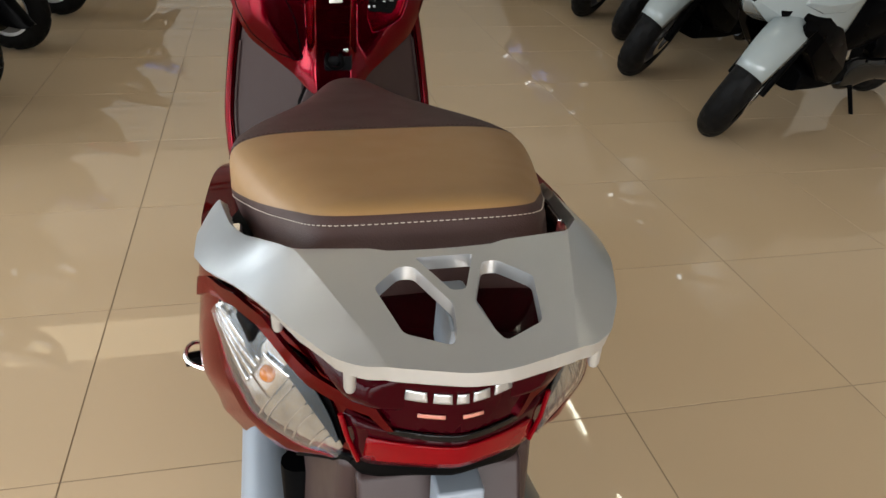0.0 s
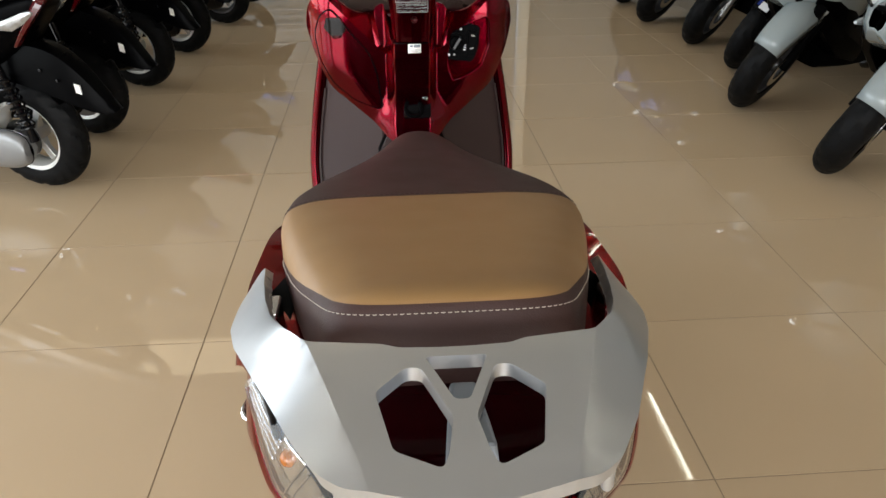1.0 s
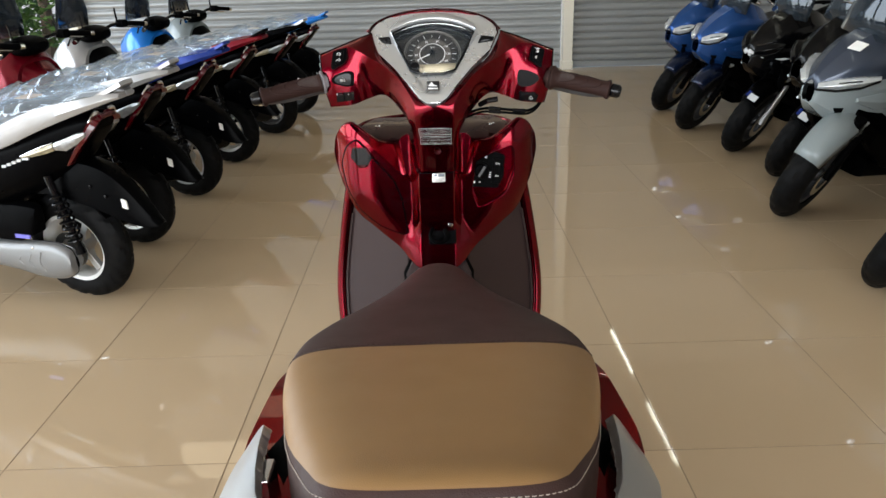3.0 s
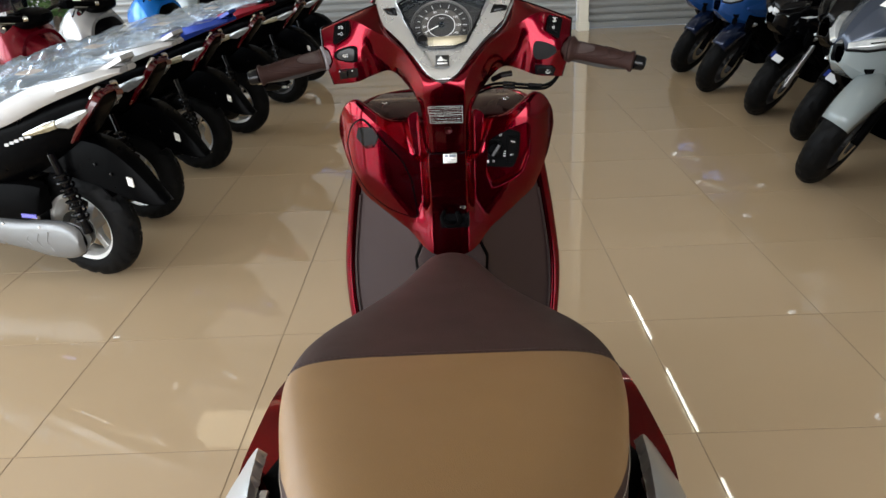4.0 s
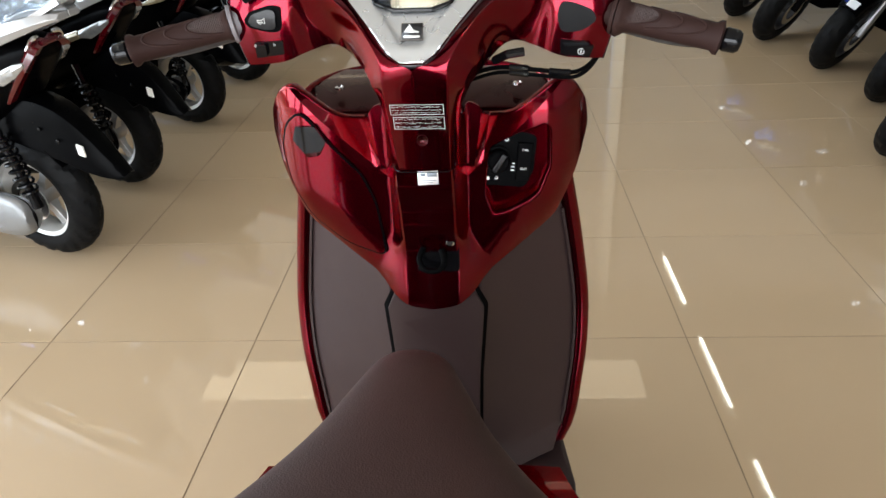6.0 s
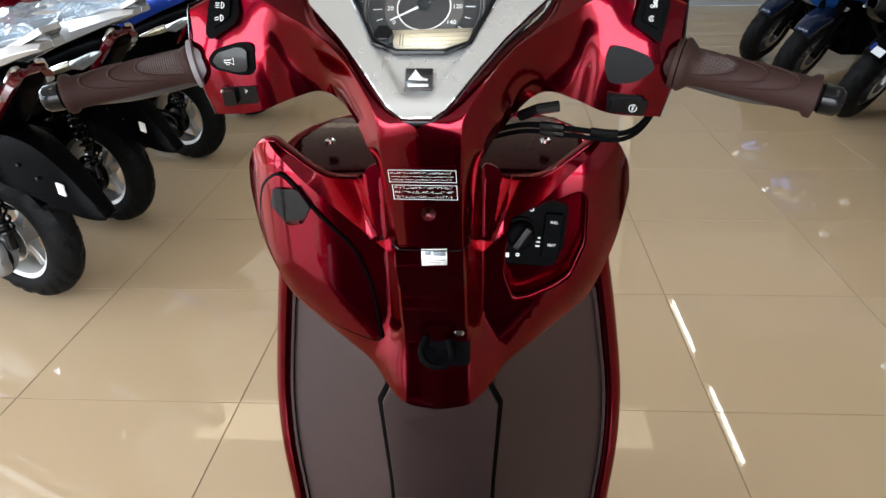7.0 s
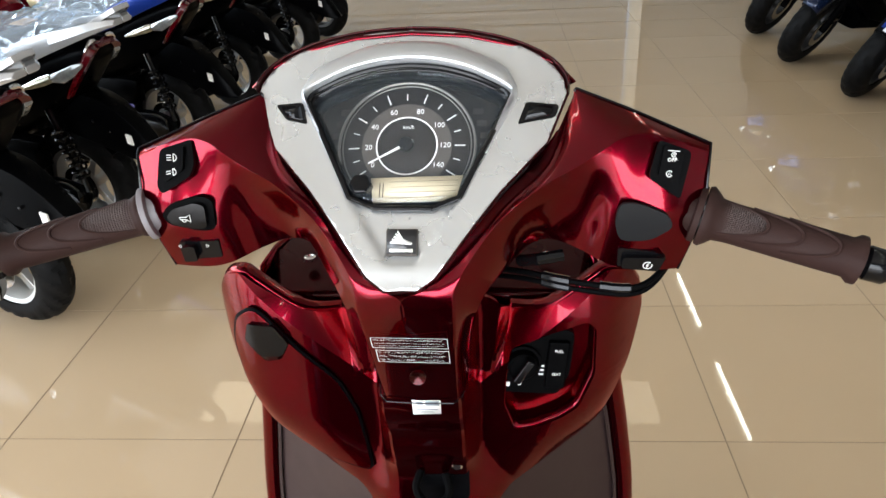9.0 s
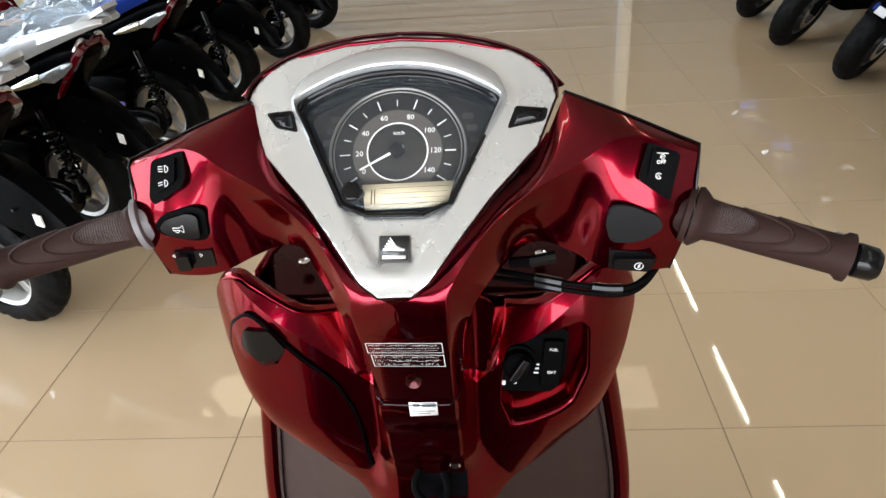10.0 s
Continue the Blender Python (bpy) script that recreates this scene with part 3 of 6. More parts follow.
# seat: one surface, cut at its seams
SEAT_KEYS = [(-1.106, 0.016, 0.763, 0.750, 0.735, 2.1), (-1.118, 0.036, 0.772, 0.752, 0.715, 2.1), (-1.16, 0.053, 0.783, 0.752, 0.70, 2.2), (-1.225, 0.077, 0.792, 0.754, 0.70, 2.3), (-1.27, 0.100, 0.797, 0.755, 0.70, 2.4), (-1.313, 0.126, 0.802, 0.756, 0.70, 2.6),
        (-1.351, 0.149, 0.806, 0.757, 0.70, 2.9), (-1.39, 0.166, 0.811, 0.760, 0.705, 3.3), (-1.45, 0.178, 0.821, 0.765, 0.715, 4.2), (-1.52, 0.179, 0.834, 0.772, 0.73, 5.0), (-1.58, 0.172, 0.845, 0.778, 0.735, 5.0), (-1.65, 0.157, 0.856, 0.785, 0.74, 4.8), (-1.72, 0.140, 0.867, 0.79, 0.75, 4.6),
        (-1.77, 0.125, 0.875, 0.796, 0.755, 4.4), (-1.806, 0.113, 0.882, 0.80, 0.76, 4.4), (-1.826, 0.105, 0.879, 0.80, 0.765, 3.8), (-1.836, 0.096, 0.864, 0.80, 0.77, 3.2)]


def seat_mesh(grow=0.0):
    rings = []
    for p in spline(SEAT_KEYS, 5):
        y, hw, zt, zs, zb, e = p
        half = [(hw * 0.90, zb), (hw * 0.97, (zb + zs) / 2)]
        for k in range(11):
            a = math.pi / 2 * k / 10
            half.append((hw * math.cos(a) ** (2 / e), zs + (zt - zs) * math.sin(a) ** (2 / e)))
        ring = [(x, y, z) for x, z in half] + [(-x, y, z) for x, z in reversed(half[:-1])]
        rings.append(ring)
    return loft(rings)


def keep(bm, test):
    bm.normal_update()
    dead = [f for f in bm.faces if not test(f.calc_center_median())]
    bmesh.ops.delete(bm, geom=dead, context="FACES")
    return bm


SEAM = Vector((0, 0.36, 1)).normalized()
SEAM_AT = Vector((0, -1.54, 0.775))


def seam_cut(bm, drop=0.0):
    bmesh.ops.bisect_plane(bm, geom=bm.verts[:] + bm.edges[:] + bm.faces[:], dist=1e-6, plane_co=SEAM_AT - Vector((0, 0, drop)), plane_no=SEAM)
    return bm


def seat_split():
    bm = seat_mesh()
    bmesh.ops.bisect_plane(bm, geom=bm.verts[:] + bm.edges[:] + bm.faces[:], dist=1e-6, plane_co=(0, -1.52, 0), plane_no=(0, 1, 0))
    return seam_cut(bm)


over = lambda c: SEAM.dot(c - SEAM_AT) > 0
bm = seat_split()
ob = part("seat_front", keep(bm, lambda c: c.y > -1.52), DARK_SEAT, hero, "dark brown leather front of the seat", angle=55)
bm = seat_split()
bmesh.ops.delete(bm, geom=[f for f in bm.faces if not (f.calc_center_median().y < -1.52 and over(f.calc_center_median()))], context="FACES")
bm.normal_update()
part("seat_top", bm, TAN, hero, "smooth tan leather seat top", angle=60)
bm = seat_split()
part("seat_skirt", keep(bm, lambda c: c.y < -1.52 and not over(c)), DARK_SEAT, hero, "grained dark brown leather skirt of the seat", angle=55)

# stitches along the seams
bm = seat_split()
seam_cut(bm, 0.0075)
line = [v.co.copy() for v in bm.verts if abs(SEAM.dot(v.co - SEAM_AT + Vector((0, 0, 0.0075)))) < 1e-5 and v.co.y < -1.53]
line.sort(key=lambda p: math.atan2(p.x, -(p.y + 1.52)))
front = [v.co.copy() for v in bm.verts if abs(v.co.y + 1.52) < 1e-5 and v.co.z > 0.77]
front.sort(key=lambda p: p.x)
bm.free()


def stitches(path, gap, off):
    bm = bmesh.new()
    d, nxt = 0.0, 0.0
    for a, b in zip(path, path[1:]):
        seg = (b - a).length
        while nxt < d + seg and seg > 1e-6:
            p = a.lerp(b, (nxt - d) / seg)
            t = (b - a).normalized() * gap * 0.30
            o = off(p)
            tube([p - t + o * 0.4, p + o, p + t + o * 0.4], 0.00042, 5, True, bm)
            nxt += gap
        d += seg
    return bm


part("stitching", stitches(line, 0.0054, lambda p: Vector((p.x, p.y + 1.6, 0)).normalized() * 0.0009), STITCH, hero, "pale stitching round the seat")
part("seam_stitching", stitches([p + Vector((0, 0.005, 0)) for p in front], 0.006, lambda p: Vector((0, 0, 0.0004))), DARK_SEAT, hero)

# rear rack: a faceted plate with three openings and two arms that clasp the seat
# along y: inner line (the crease, then the edge by the seat) and outer edge, each with its height
RACK = [(-2.03, 0.058, 0.874, 0.074, 0.872), (-2.004, 0.064, 0.875, 0.086, 0.871), (-1.985, 0.070, 0.876, 0.098, 0.868), (-1.955, 0.080, 0.876, 0.115, 0.864), (-1.90, 0.098, 0.875, 0.138, 0.852), (-1.862, 0.111, 0.872, 0.154, 0.841),
        (-1.825, 0.133, 0.861, 0.168, 0.827), (-1.775, 0.151, 0.840, 0.187, 0.807), (-1.72, 0.165, 0.822, 0.202, 0.789), (-1.67, 0.174, 0.811, 0.207, 0.776), (-1.60, 0.184, 0.794, 0.205, 0.762)]


def rack_z(x, y):
    xi, zi, xo, zo = (curve([(r[0], r[k]) for r in RACK], y) for k in (1, 2, 3, 4))
    t = (abs(x) - xi) / (xo - xi)
    if t > 0:
        return zi - (zi - zo) * (0.88 * t + 0.12 * t * t)
    return zi


half = [(0.012, -1.880), (0.042, -1.878), (0.052, -1.872), (0.111, -1.862)] + [(r[1], r[0]) for r in RACK[6:10]] + [(0.182, -1.612), (0.198, -1.608), (0.207, -1.63)] + [(r[3], r[0]) for r in RACK[8:2:-1]] + [(0.092, -1.996), (0.076, -2.011), (0.045, -2.0205), (0.012, -2.029)]
outline = half + [(-x, y) for x, y in reversed(half)]
tri = rounded([(-0.0225, -1.892), (0.0225, -1.892), (0.0052, -1.941), (-0.0052, -1.941)], 0.004)
hole = [(0.026, -1.905), (0.037, -1.904), (0.058, -1.930), (0.0465, -1.986), (0.017, -2.002), (0.0125, -1.990), (0.0075, -1.958)]
holes = [tri, rounded(hole, 0.005), rounded([(-x, y) for x, y in reversed(hole)], 0.005)]
cr = [((s * p[1], p[0]), (s * q[1], q[0])) for s in (-1, 1) for p, q in zip(RACK[1:], RACK[2:])]
bm = panel(rounded(outline, 0.008), lambda x, y: Vector((x - 0.004, y, rack_z(x, y))), holes, steps(-0.2, 0.2, 44)[1:-1], steps(-2.03, -1.60, 44)[1:-1] + [-1.862], cr)
part("rear_rack", bm, SILVER, hero, "silver painted rear grab rack with three openings", solid=0.011, bevel=0.0035, angle=16)
bm = loft([[(-w, y, z0), (w, y, z0), (w * 0.8, y, z1), (-w * 0.8, y, z1)] for y, w, z0, z1 in ((-1.90, 0.012, 0.80, 0.858), (-1.945, 0.017, 0.80, 0.862), (-1.972, 0.019, 0.838, 0.864))])
part("rack_web", bm, GREY, hero, "grey web below the rack", bevel=0.003)
for s in (-1, 1):
    part("rack_peg", turned([(0, 0.0030), (0.003, 0.0042), (0.03, 0.0045)], 12, "z", (s * 0.085, -1.984, 0.832)), SILVER, hero)
    part("rack_peg", turned([(0, 0.0030), (0.003, 0.0042), (0.025, 0.0045)], 12, "z", (s * 0.130, -1.890, 0.818)), SILVER, hero)
    # black panel put in for the shade of the gap between seat and arm
    bm = loft([[(s * a, y, z), (s * b, y, z - 0.01), (s * b, y, z - 0.05), (s * a, y, z - 0.05)] for a, b, y, z in ((0.155, 0.205, -1.56, 0.770), (0.152, 0.196, -1.63, 0.780), (0.140, 0.186, -1.74, 0.780), (0.11, 0.155, -1.83, 0.79))])
    part("seat_rail", bm, BLACK, hero, bevel=0.008)
    part("seat_hinge", block(s * 0.168 - 0.007, s * 0.168 + 0.007, -1.71, -1.675, 0.775, 0.800), CHROME, hero, bevel=0.003)

# rear fender, number plate holder, engine, exhaust
bm = loft([[(-w, y, z0), (w, y, z0), (w * 0.9, y - 0.012, z1), (-w * 0.9, y - 0.012, z1)] for y, w, z0, z1 in ((-1.67, 0.125, 0.46, 0.60), (-1.79, 0.12, 0.50, 0.65), (-1.885, 0.095, 0.55, 0.68))])
part("rear_fender", bm, BROWN, hero, "brown plastic rear fender", bevel=0.012)
bm = loft([[(-w, y, z), (w, y, z), (w, y + 0.018, z + 0.004), (-w, y + 0.018, z + 0.004)] for w, y, z in ((0.075, -1.905, 0.665), (0.072, -1.95, 0.56), (0.07, -2.01, 0.42), (0.06, -2.035, 0.32))])
part("mudguard", bm, BROWN, hero, "brown plastic mudguard", bevel=0.006)
part("plate_bracket", block(-0.012, 0.03, -1.945, -1.915, 0.58, 0.675), GREY, hero, bevel=0.004)
bm = loft([superring(0.045, 0.10, -0.16, 0.30, y, 18, 3) if abs(y + 1.55) < 0.28 else superring(0.03, 0.07, -0.15, 0.30, y, 18, 3) for y in (-1.86, -1.80, -1.6, -1.4, -1.30)])
part("air_cleaner", bm, GREY, hero, "blue-grey plastic cover beside the rear wheel", bevel=0.004)
bm = tube([(0.12, -1.30, 0.22), (0.15, -1.40, 0.23), (0.165, -1.55, 0.27), (0.165, -1.80, 0.31), (0.165, -1.88, 0.325)], [0.02, 0.03, 0.055, 0.058, 0.045], 20)
part("muffler", bm, ENGINE, hero, "silver exhaust muffler")
part("engine_case", loft(along([(-1.80, 0.06, 0.16, 0.28), (-1.6, 0.09, 0.14, 0.34), (-1.35, 0.11, 0.15, 0.36), (-1.15, 0.06, 0.2, 0.3)], 4)), ENGINE, hero)
for s in (-1, 1):
    part("shock_absorber", tube([(s * 0.115, -1.80, 0.24), (s * 0.12, -1.76, 0.55)], 0.022, 12), BLACK, hero)
    part("passenger_peg", tube([(s * 0.19, -1.48, 0.49), (s * 0.265, -1.50, 0.50)], [0.012, 0.010], 8), BLACK, hero)
part("peg_loop", tube(spline([(-0.21, -1.48, 0.505), (-0.255, -1.49, 0.520), (-0.258, -1.53, 0.520), (-0.215, -1.545, 0.505)], 4), 0.003, 6), CHROME, hero)
for s in (-1, 1):
    part("centre_stand", tube([(s * 0.09, -1.40, 0.20), (s * 0.14, -1.47, 0.008)], 0.012, 8), BLACK, hero)

# floorboard and lower body
bm = loft([[(-w, y, z), (w, y, z), (w * 1.0, y, z - 0.05), (w * 0.8, y, z - 0.12), (-w * 0.8, y, z - 0.12), (-w, y, z - 0.05)] for y, w, z in ((-0.66, 0.20, 0.285), (-0.80, 0.215, 0.280), (-1.05, 0.20, 0.280), (-1.22, 0.16, 0.285))])
part("floorboard", bm, BROWN, hero, "brown plastic floorboard", bevel=0.01)
bm = loft([[(-w, y, 0.24), (w, y, 0.24), (w * 0.92, y - 0.0, zt), (-w * 0.92, y, zt)] for y, w, zt in ((-1.115, 0.030, 0.70), (-1.16, 0.044, 0.71), (-1.25, 0.080, 0.715), (-1.40, 0.14, 0.72))])
part("seat_base", bm, BROWN, hero, "brown plastic body below the seat", bevel=0.015)
for s in (-1, 1):
    bm = loft([[(s * w, y, z0), (s * (w + 0.02), y, z0 + 0.03), (s * (w + 0.015), y, z1), (s * (w - 0.03), y, z1 - 0.02)] for y, w, z0, z1 in ((-0.68, 0.19, 0.17, 0.27), (-0.95, 0.205, 0.16, 0.262), (-1.2, 0.19, 0.20, 0.33), (-1.42, 0.19, 0.33, 0.50))])
    part("lower_side_cover", bm, RED, hero, "dark red lower side cover", bevel=0.008)


# inner leg shield: a surface that faces the rider
def shield_y(x, z):
    ax = abs(x)
    pod = -0.815 - 0.008 * lerp([(0.045, 0), (0.14, 1)], ax) + 0.9 * max(0, ax - 0.10) ** 2 + 0.045 * (max(0, ax - 0.150) / 0.055) ** 2
    # the lower edge rolls back along the V
    d = -0.586 * (ax - 0.053) + 0.81 * (z - 0.645)
    pod += lerp([(0.05, 0.012), (0.165, 0.058)], ax) * max(0, 1 - max(0, d) / 0.085) ** 2
    pod += 3.0 * max(0, z - 0.90) ** 2
    # a sloping facet beside the column, then a narrow bright edge
    d = 0.711 * (0.165 - ax) + 0.703 * (z - 0.944)
    if d > 0 and ax > 0.050:
        edge = 0.071 + (z - 0.849) * 0.15
        flat = pod + 0.55 * d
        t = min(1, max(0, (edge - ax) / 0.010))
        pod = flat + (-0.818 - flat) * t * (1 if z > 0.843 else 0)
    col = lerp([(0.60, -0.836), (0.66, -0.842), (0.724, -0.836), (0.79, -0.856), (0.854, -0.881), (0.93, -0.913)], z)
    w = lerp([(0.033, 1), (lerp([(0.68, 0.085), (0.76, 0.052)], z), 0)], ax)
    return pod + (col - pod) * w if col < pod else pod


FACETS = [((s * a[0], a[1]), (s * b[0], b[1])) for s in (-1, 1) for a, b in (((0.165, 0.944), (0.071, 0.849)), ((0.071, 0.849), (0.079, 0.902)), ((0.061, 0.849), (0.069, 0.902)))]


def on_shield(name, outline, mat, out=0.0, label="", holes=(), solid=0.004, bevel=0.0, nu=20, nv=20, angle=40, parent=None):
    us, vs = [p[0] for p in outline], [p[1] for p in outline]
    bm = panel(outline, lambda x, z: Vector((x, shield_y(x, z) - out, z)), holes, steps(min(us), max(us), nu)[1:-1] + [c for q in steps(0.033, 0.089, 22) for c in (-q, q) if min(us) < c < max(us) and nu > 15], steps(min(vs), max(vs), nv)[1:-1], FACETS if nu > 15 else ())
    return part(name, bm, mat, parent or hero, label, solid=solid, bevel=bevel, angle=angle)


ign_hole = [(0.080, 0.868), (0.115, 0.889), (0.150, 0.902), (0.158, 0.893), (0.159, 0.842), (0.145, 0.803), (0.129, 0.790), (0.101, 0.775), (0.083, 0.770), (0.072, 0.800), (0.074, 0.835)]
half = [(0.0, 0.640), (0.030, 0.646), (0.055, 0.660), (0.085, 0.690), (0.130, 0.728), (0.168, 0.762), (0.196, 0.830), (0.210, 0.880), (0.205, 0.912), (0.190, 0.938), (0.168, 0.950), (0.139, 0.931), (0.115, 0.913), (0.097, 0.906), (0.079, 0.903), (0.066, 0.925), (0.052, 0.93), (0.040, 0.865)]
outline = [(-x, z) for x, z in half] + [(x, z) for x, z in reversed(half[1:])]
on_shield("inner_leg_shield", rounded(outline, 0.008, 3), RED, 0, "glossy dark red inner leg shield", [rounded(ign_hole, 0.006)], 0.004, 0.0012, 44, 40, 21)
for s in (-1, 1):
    edge = spline([(x, 0, z) for x, z in half[1:9]], 5)
    rings = [[(s * p.x * k, shield_y(p.x, p.z) + 0.001 + d, p.z + (1 - k) * 0.3 * (0.85 - p.z)) for k, d in ((0.995, 0.0), (0.985, 0.012), (0.95, 0.045))] for p in edge]
    part("shield_return", loft(rings, False), RED, hero, "", solid=0.002, angle=60)
lid = [(-0.157, 0.921), (-0.178, 0.904), (-0.190, 0.868), (-0.182, 0.820), (-0.158, 0.772), (-0.120, 0.738), (-0.064, 0.716), (-0.066, 0.745), (-0.072, 0.795), (-0.087, 0.836), (-0.118, 0.872), (-0.142, 0.905)]
lid = rounded(lid, 0.012)
on_shield("lid_gap", offset(lid, 0.0026), BLACK, 0.0036, "", solid=0.002, nu=30, nv=30)
glove = on_shield("glovebox_lid", lid, RED, 0.0048, "dark red glovebox lid", solid=0.004, bevel=0.0015, nu=30, nv=30)
latch = rounded([(-0.163, 0.904), (-0.139, 0.904), (-0.126, 0.884), (-0.136, 0.866), (-0.152, 0.863), (-0.170, 0.884)], 0.004)
on_shield("latch_recess", latch, RED_DARK, 0.0056, "", solid=0.001, parent=glove, nu=6, nv=6)
on_shield("latch", rounded([(-0.164, 0.905), (-0.138, 0.905), (-0.126, 0.885), (-0.134, 0.872), (-0.155, 0.870), (-0.170, 0.885)], 0.003), GLOSS_BLACK, 0.0085, "glossy black glovebox latch", solid=0.004, parent=glove, nu=6, nv=6, bevel=0.001)
# recess with the rotary lock
bm = loft([[(x + (0.111 - x) * k, shield_y(x, z) + d, z + (0.842 - z) * k) for x, z in rounded(ign_hole, 0.006)] for k, d in ((0, 0.003), (0.02, 0.016), (0.06, 0.026))], True, False)
bm.faces.new([v for v in bm.verts][-len(rounded(ign_hole, 0.006)):])
part("lock_recess", bm, RED, hero, "dark red recess round the rotary lock", solid=0.002)
LOCK = Matrix.Translation((0.104, -0.806, 0.846)) @ Matrix.Scale(1.14, 4) @ pose(0, 0, 0, 84, 6, 4)
lock = part("lock_panel", panel(rounded([(-0.034, -0.030), (0.022, -0.031), (0.030, -0.010), (0.030, 0.030), (0.0, 0.036), (-0.026, 0.024), (-0.034, 0.0)], 0.006), lambda u, v: Vector((u, v, 0.0))), BLACK, hero, "black rotary lock panel", solid=0.012, bevel=0.002, m=LOCK)
part("lock_ring", turned([(0.0, 0.0165), (0.004, 0.0165), (0.004, 0.014), (0.0, 0.014)], 28, "z", (-0.012, 0.0, 0), full=False), BLACK, lock, m=LOCK)
part("lock_knob", turned([(0.0, 0.0135), (0.010, 0.0125), (0.012, 0.010)], 24, "z", (-0.012, 0.0, 0)), BLACK, lock, m=LOCK)
part("knob_grip", block(-0.0155, -0.0085, -0.012, 0.012, 0.010, 0.019), GLOSS_BLACK, lock, bevel=0.002, m=LOCK @ Matrix.Translation((-0.012, 0, 0)) @ pose(0, 0, 0, 0, 0, -28) @ Matrix.Translation((0.012, 0, 0)))
part("rocker_switch", block(0.009, 0.026, -0.022, 0.022, 0, 0.005), BLACK, lock, bevel=0.0015, m=LOCK)
part("print", letters("SEAT", 0.0034, LOCK @ Matrix.Translation((0.0175, -0.008, 0.0054))), WHITE_INK, lock)
part("print", letters("FUEL", 0.0034, LOCK @ Matrix.Translation((0.0175, 0.014, 0.0054))), WHITE_INK, lock)
bm = turned([(0, 0.0022), (0.0005, 0.0022), (0.0005, 0.0014), (0, 0.0014)], 14, "z", (-0.004, 0.024, 0.0005), full=False)
turned([(0, 0.0018), (0.0005, 0.0018), (0.0005, 0.0011), (0, 0.0011)], 14, "z", (-0.012, -0.021, 0.0005), bm, full=False)
for k in range(3):
    block(0.0035, 0.0075, -0.004 - 0.004 * k, -0.0025 - 0.004 * k, 0, 0.0008, bm)
block(-0.027, -0.020, -0.024, -0.020, 0, 0.0008, bm)
part("print", bm, WHITE_INK, lock, m=LOCK)

# bag hook
HOOK = Matrix.Translation((0.004, -0.836, 0.722)) @ pose(0, 0, 0, 80, 0, 0)
part("hook_plate", panel(rounded([(-0.023, -0.021), (0.034, -0.021), (0.034, 0.019), (-0.020, 0.023)], 0.006), lambda u, v: Vector((u, v, 0.002))), GLOSS_BLACK, hero, "black bag hook plate", solid=0.01, bevel=0.002, m=HOOK)
part("bag_hook", tube(spline([(-0.014, 0.014, 0.004), (-0.019, 0.0, 0.014), (-0.010, -0.012, 0.020), (0.006, -0.013, 0.020), (0.014, -0.004, 0.014), (0.010, 0.012, 0.006)], 4), 0.0042, 8), BLACK, hero, "folded black bag hook", m=HOOK)
part("hook_button", turned([(0, 0.006), (0.006, 0.006), (0.008, 0.004)], 16, "z", (0.022, 0.022, 0.002)), CHROME, hero, m=HOOK)
on_shield("white_sticker", [(-0.0075, 0.845), (0.0175, 0.846), (0.0175, 0.865), (-0.0075, 0.864)], STICKER, 0.0006, "white inspection sticker", solid=0.0004, nu=2, nv=2)
for x, z, w, h in ((-0.001, 0.8595, 0.004, 0.004), (0.010, 0.8595, 0.006, 0.0055), (0.005, 0.8520, 0.010, 0.0008), (0.005, 0.8490, 0.006, 0.0006)):
    on_shield("sticker_mark", [(x - w, z - h / 2), (x + w, z - h / 2), (x + w, z + h / 2), (x - w, z + h / 2)] if w > 0.0045 else [(x - 0.003, z - h / 2), (x + 0.003, z - h / 2), (x + 0.003, z + h / 2), (x - 0.003, z + h / 2)], GREY, 0.0011, "", solid=0.0002, nu=1, nv=1)


# brown panels of the footwell
def shell_width(z):
    return curve([(0.22, 0.12), (0.30, 0.205), (0.43, 0.231), (0.55, 0.236), (0.65, 0.224), (0.78, 0.200), (0.93, 0.165)], z)


def shell_back(z):
    return curve([(0.22, -0.72), (0.43, -0.70), (0.60, -0.685), (0.80, -0.715), (0.93, -0.76)], z)


def well(x, z):
    ax = abs(x)
    t = max(0, ax - 0.066) / (shell_width(z) - 0.026 - 0.066)
    y = -0.800 + (shell_back(z) - 0.014 + 0.800) * t
    if z < 0.36:
        y -= 0.10 * ((0.36 - z) / 0.08) ** 2 * 0.5
    return Vector((x, y, z))


half_well = [(0.0, 0.30)] + [(shell_width(z) - 0.023, z) for z in steps(0.30, 0.775, 10)] + [(0.165, 0.79), (0.10, 0.73), (0.05, 0.68), (0.0, 0.67)]
bm = panel(half_well + [(-x, z) for x, z in reversed(half_well[1:-1])], well, (), steps(-0.2, 0.2, 16)[1:-1] + [-0.066, 0.066], steps(0.3, 0.76, 12)[1:-1])
part("footwell_panel", bm, BROWN, hero, "matt brown footwell panel", solid=0.004, bevel=0.002, angle=25)
mid = [(-0.056, 0.655), (-0.070, 0.622), (-0.062, 0.50), (-0.058, 0.31), (0.058, 0.31), (0.062, 0.50), (0.070, 0.622), (0.056, 0.655)]


def mid_map(x, z):
    return Vector((x, -0.812 + 0.25 * max(0, abs(x) - 0.048) - (0.10 * ((0.36 - z) / 0.08) ** 2 * 0.5 if z < 0.36 else 0), z))


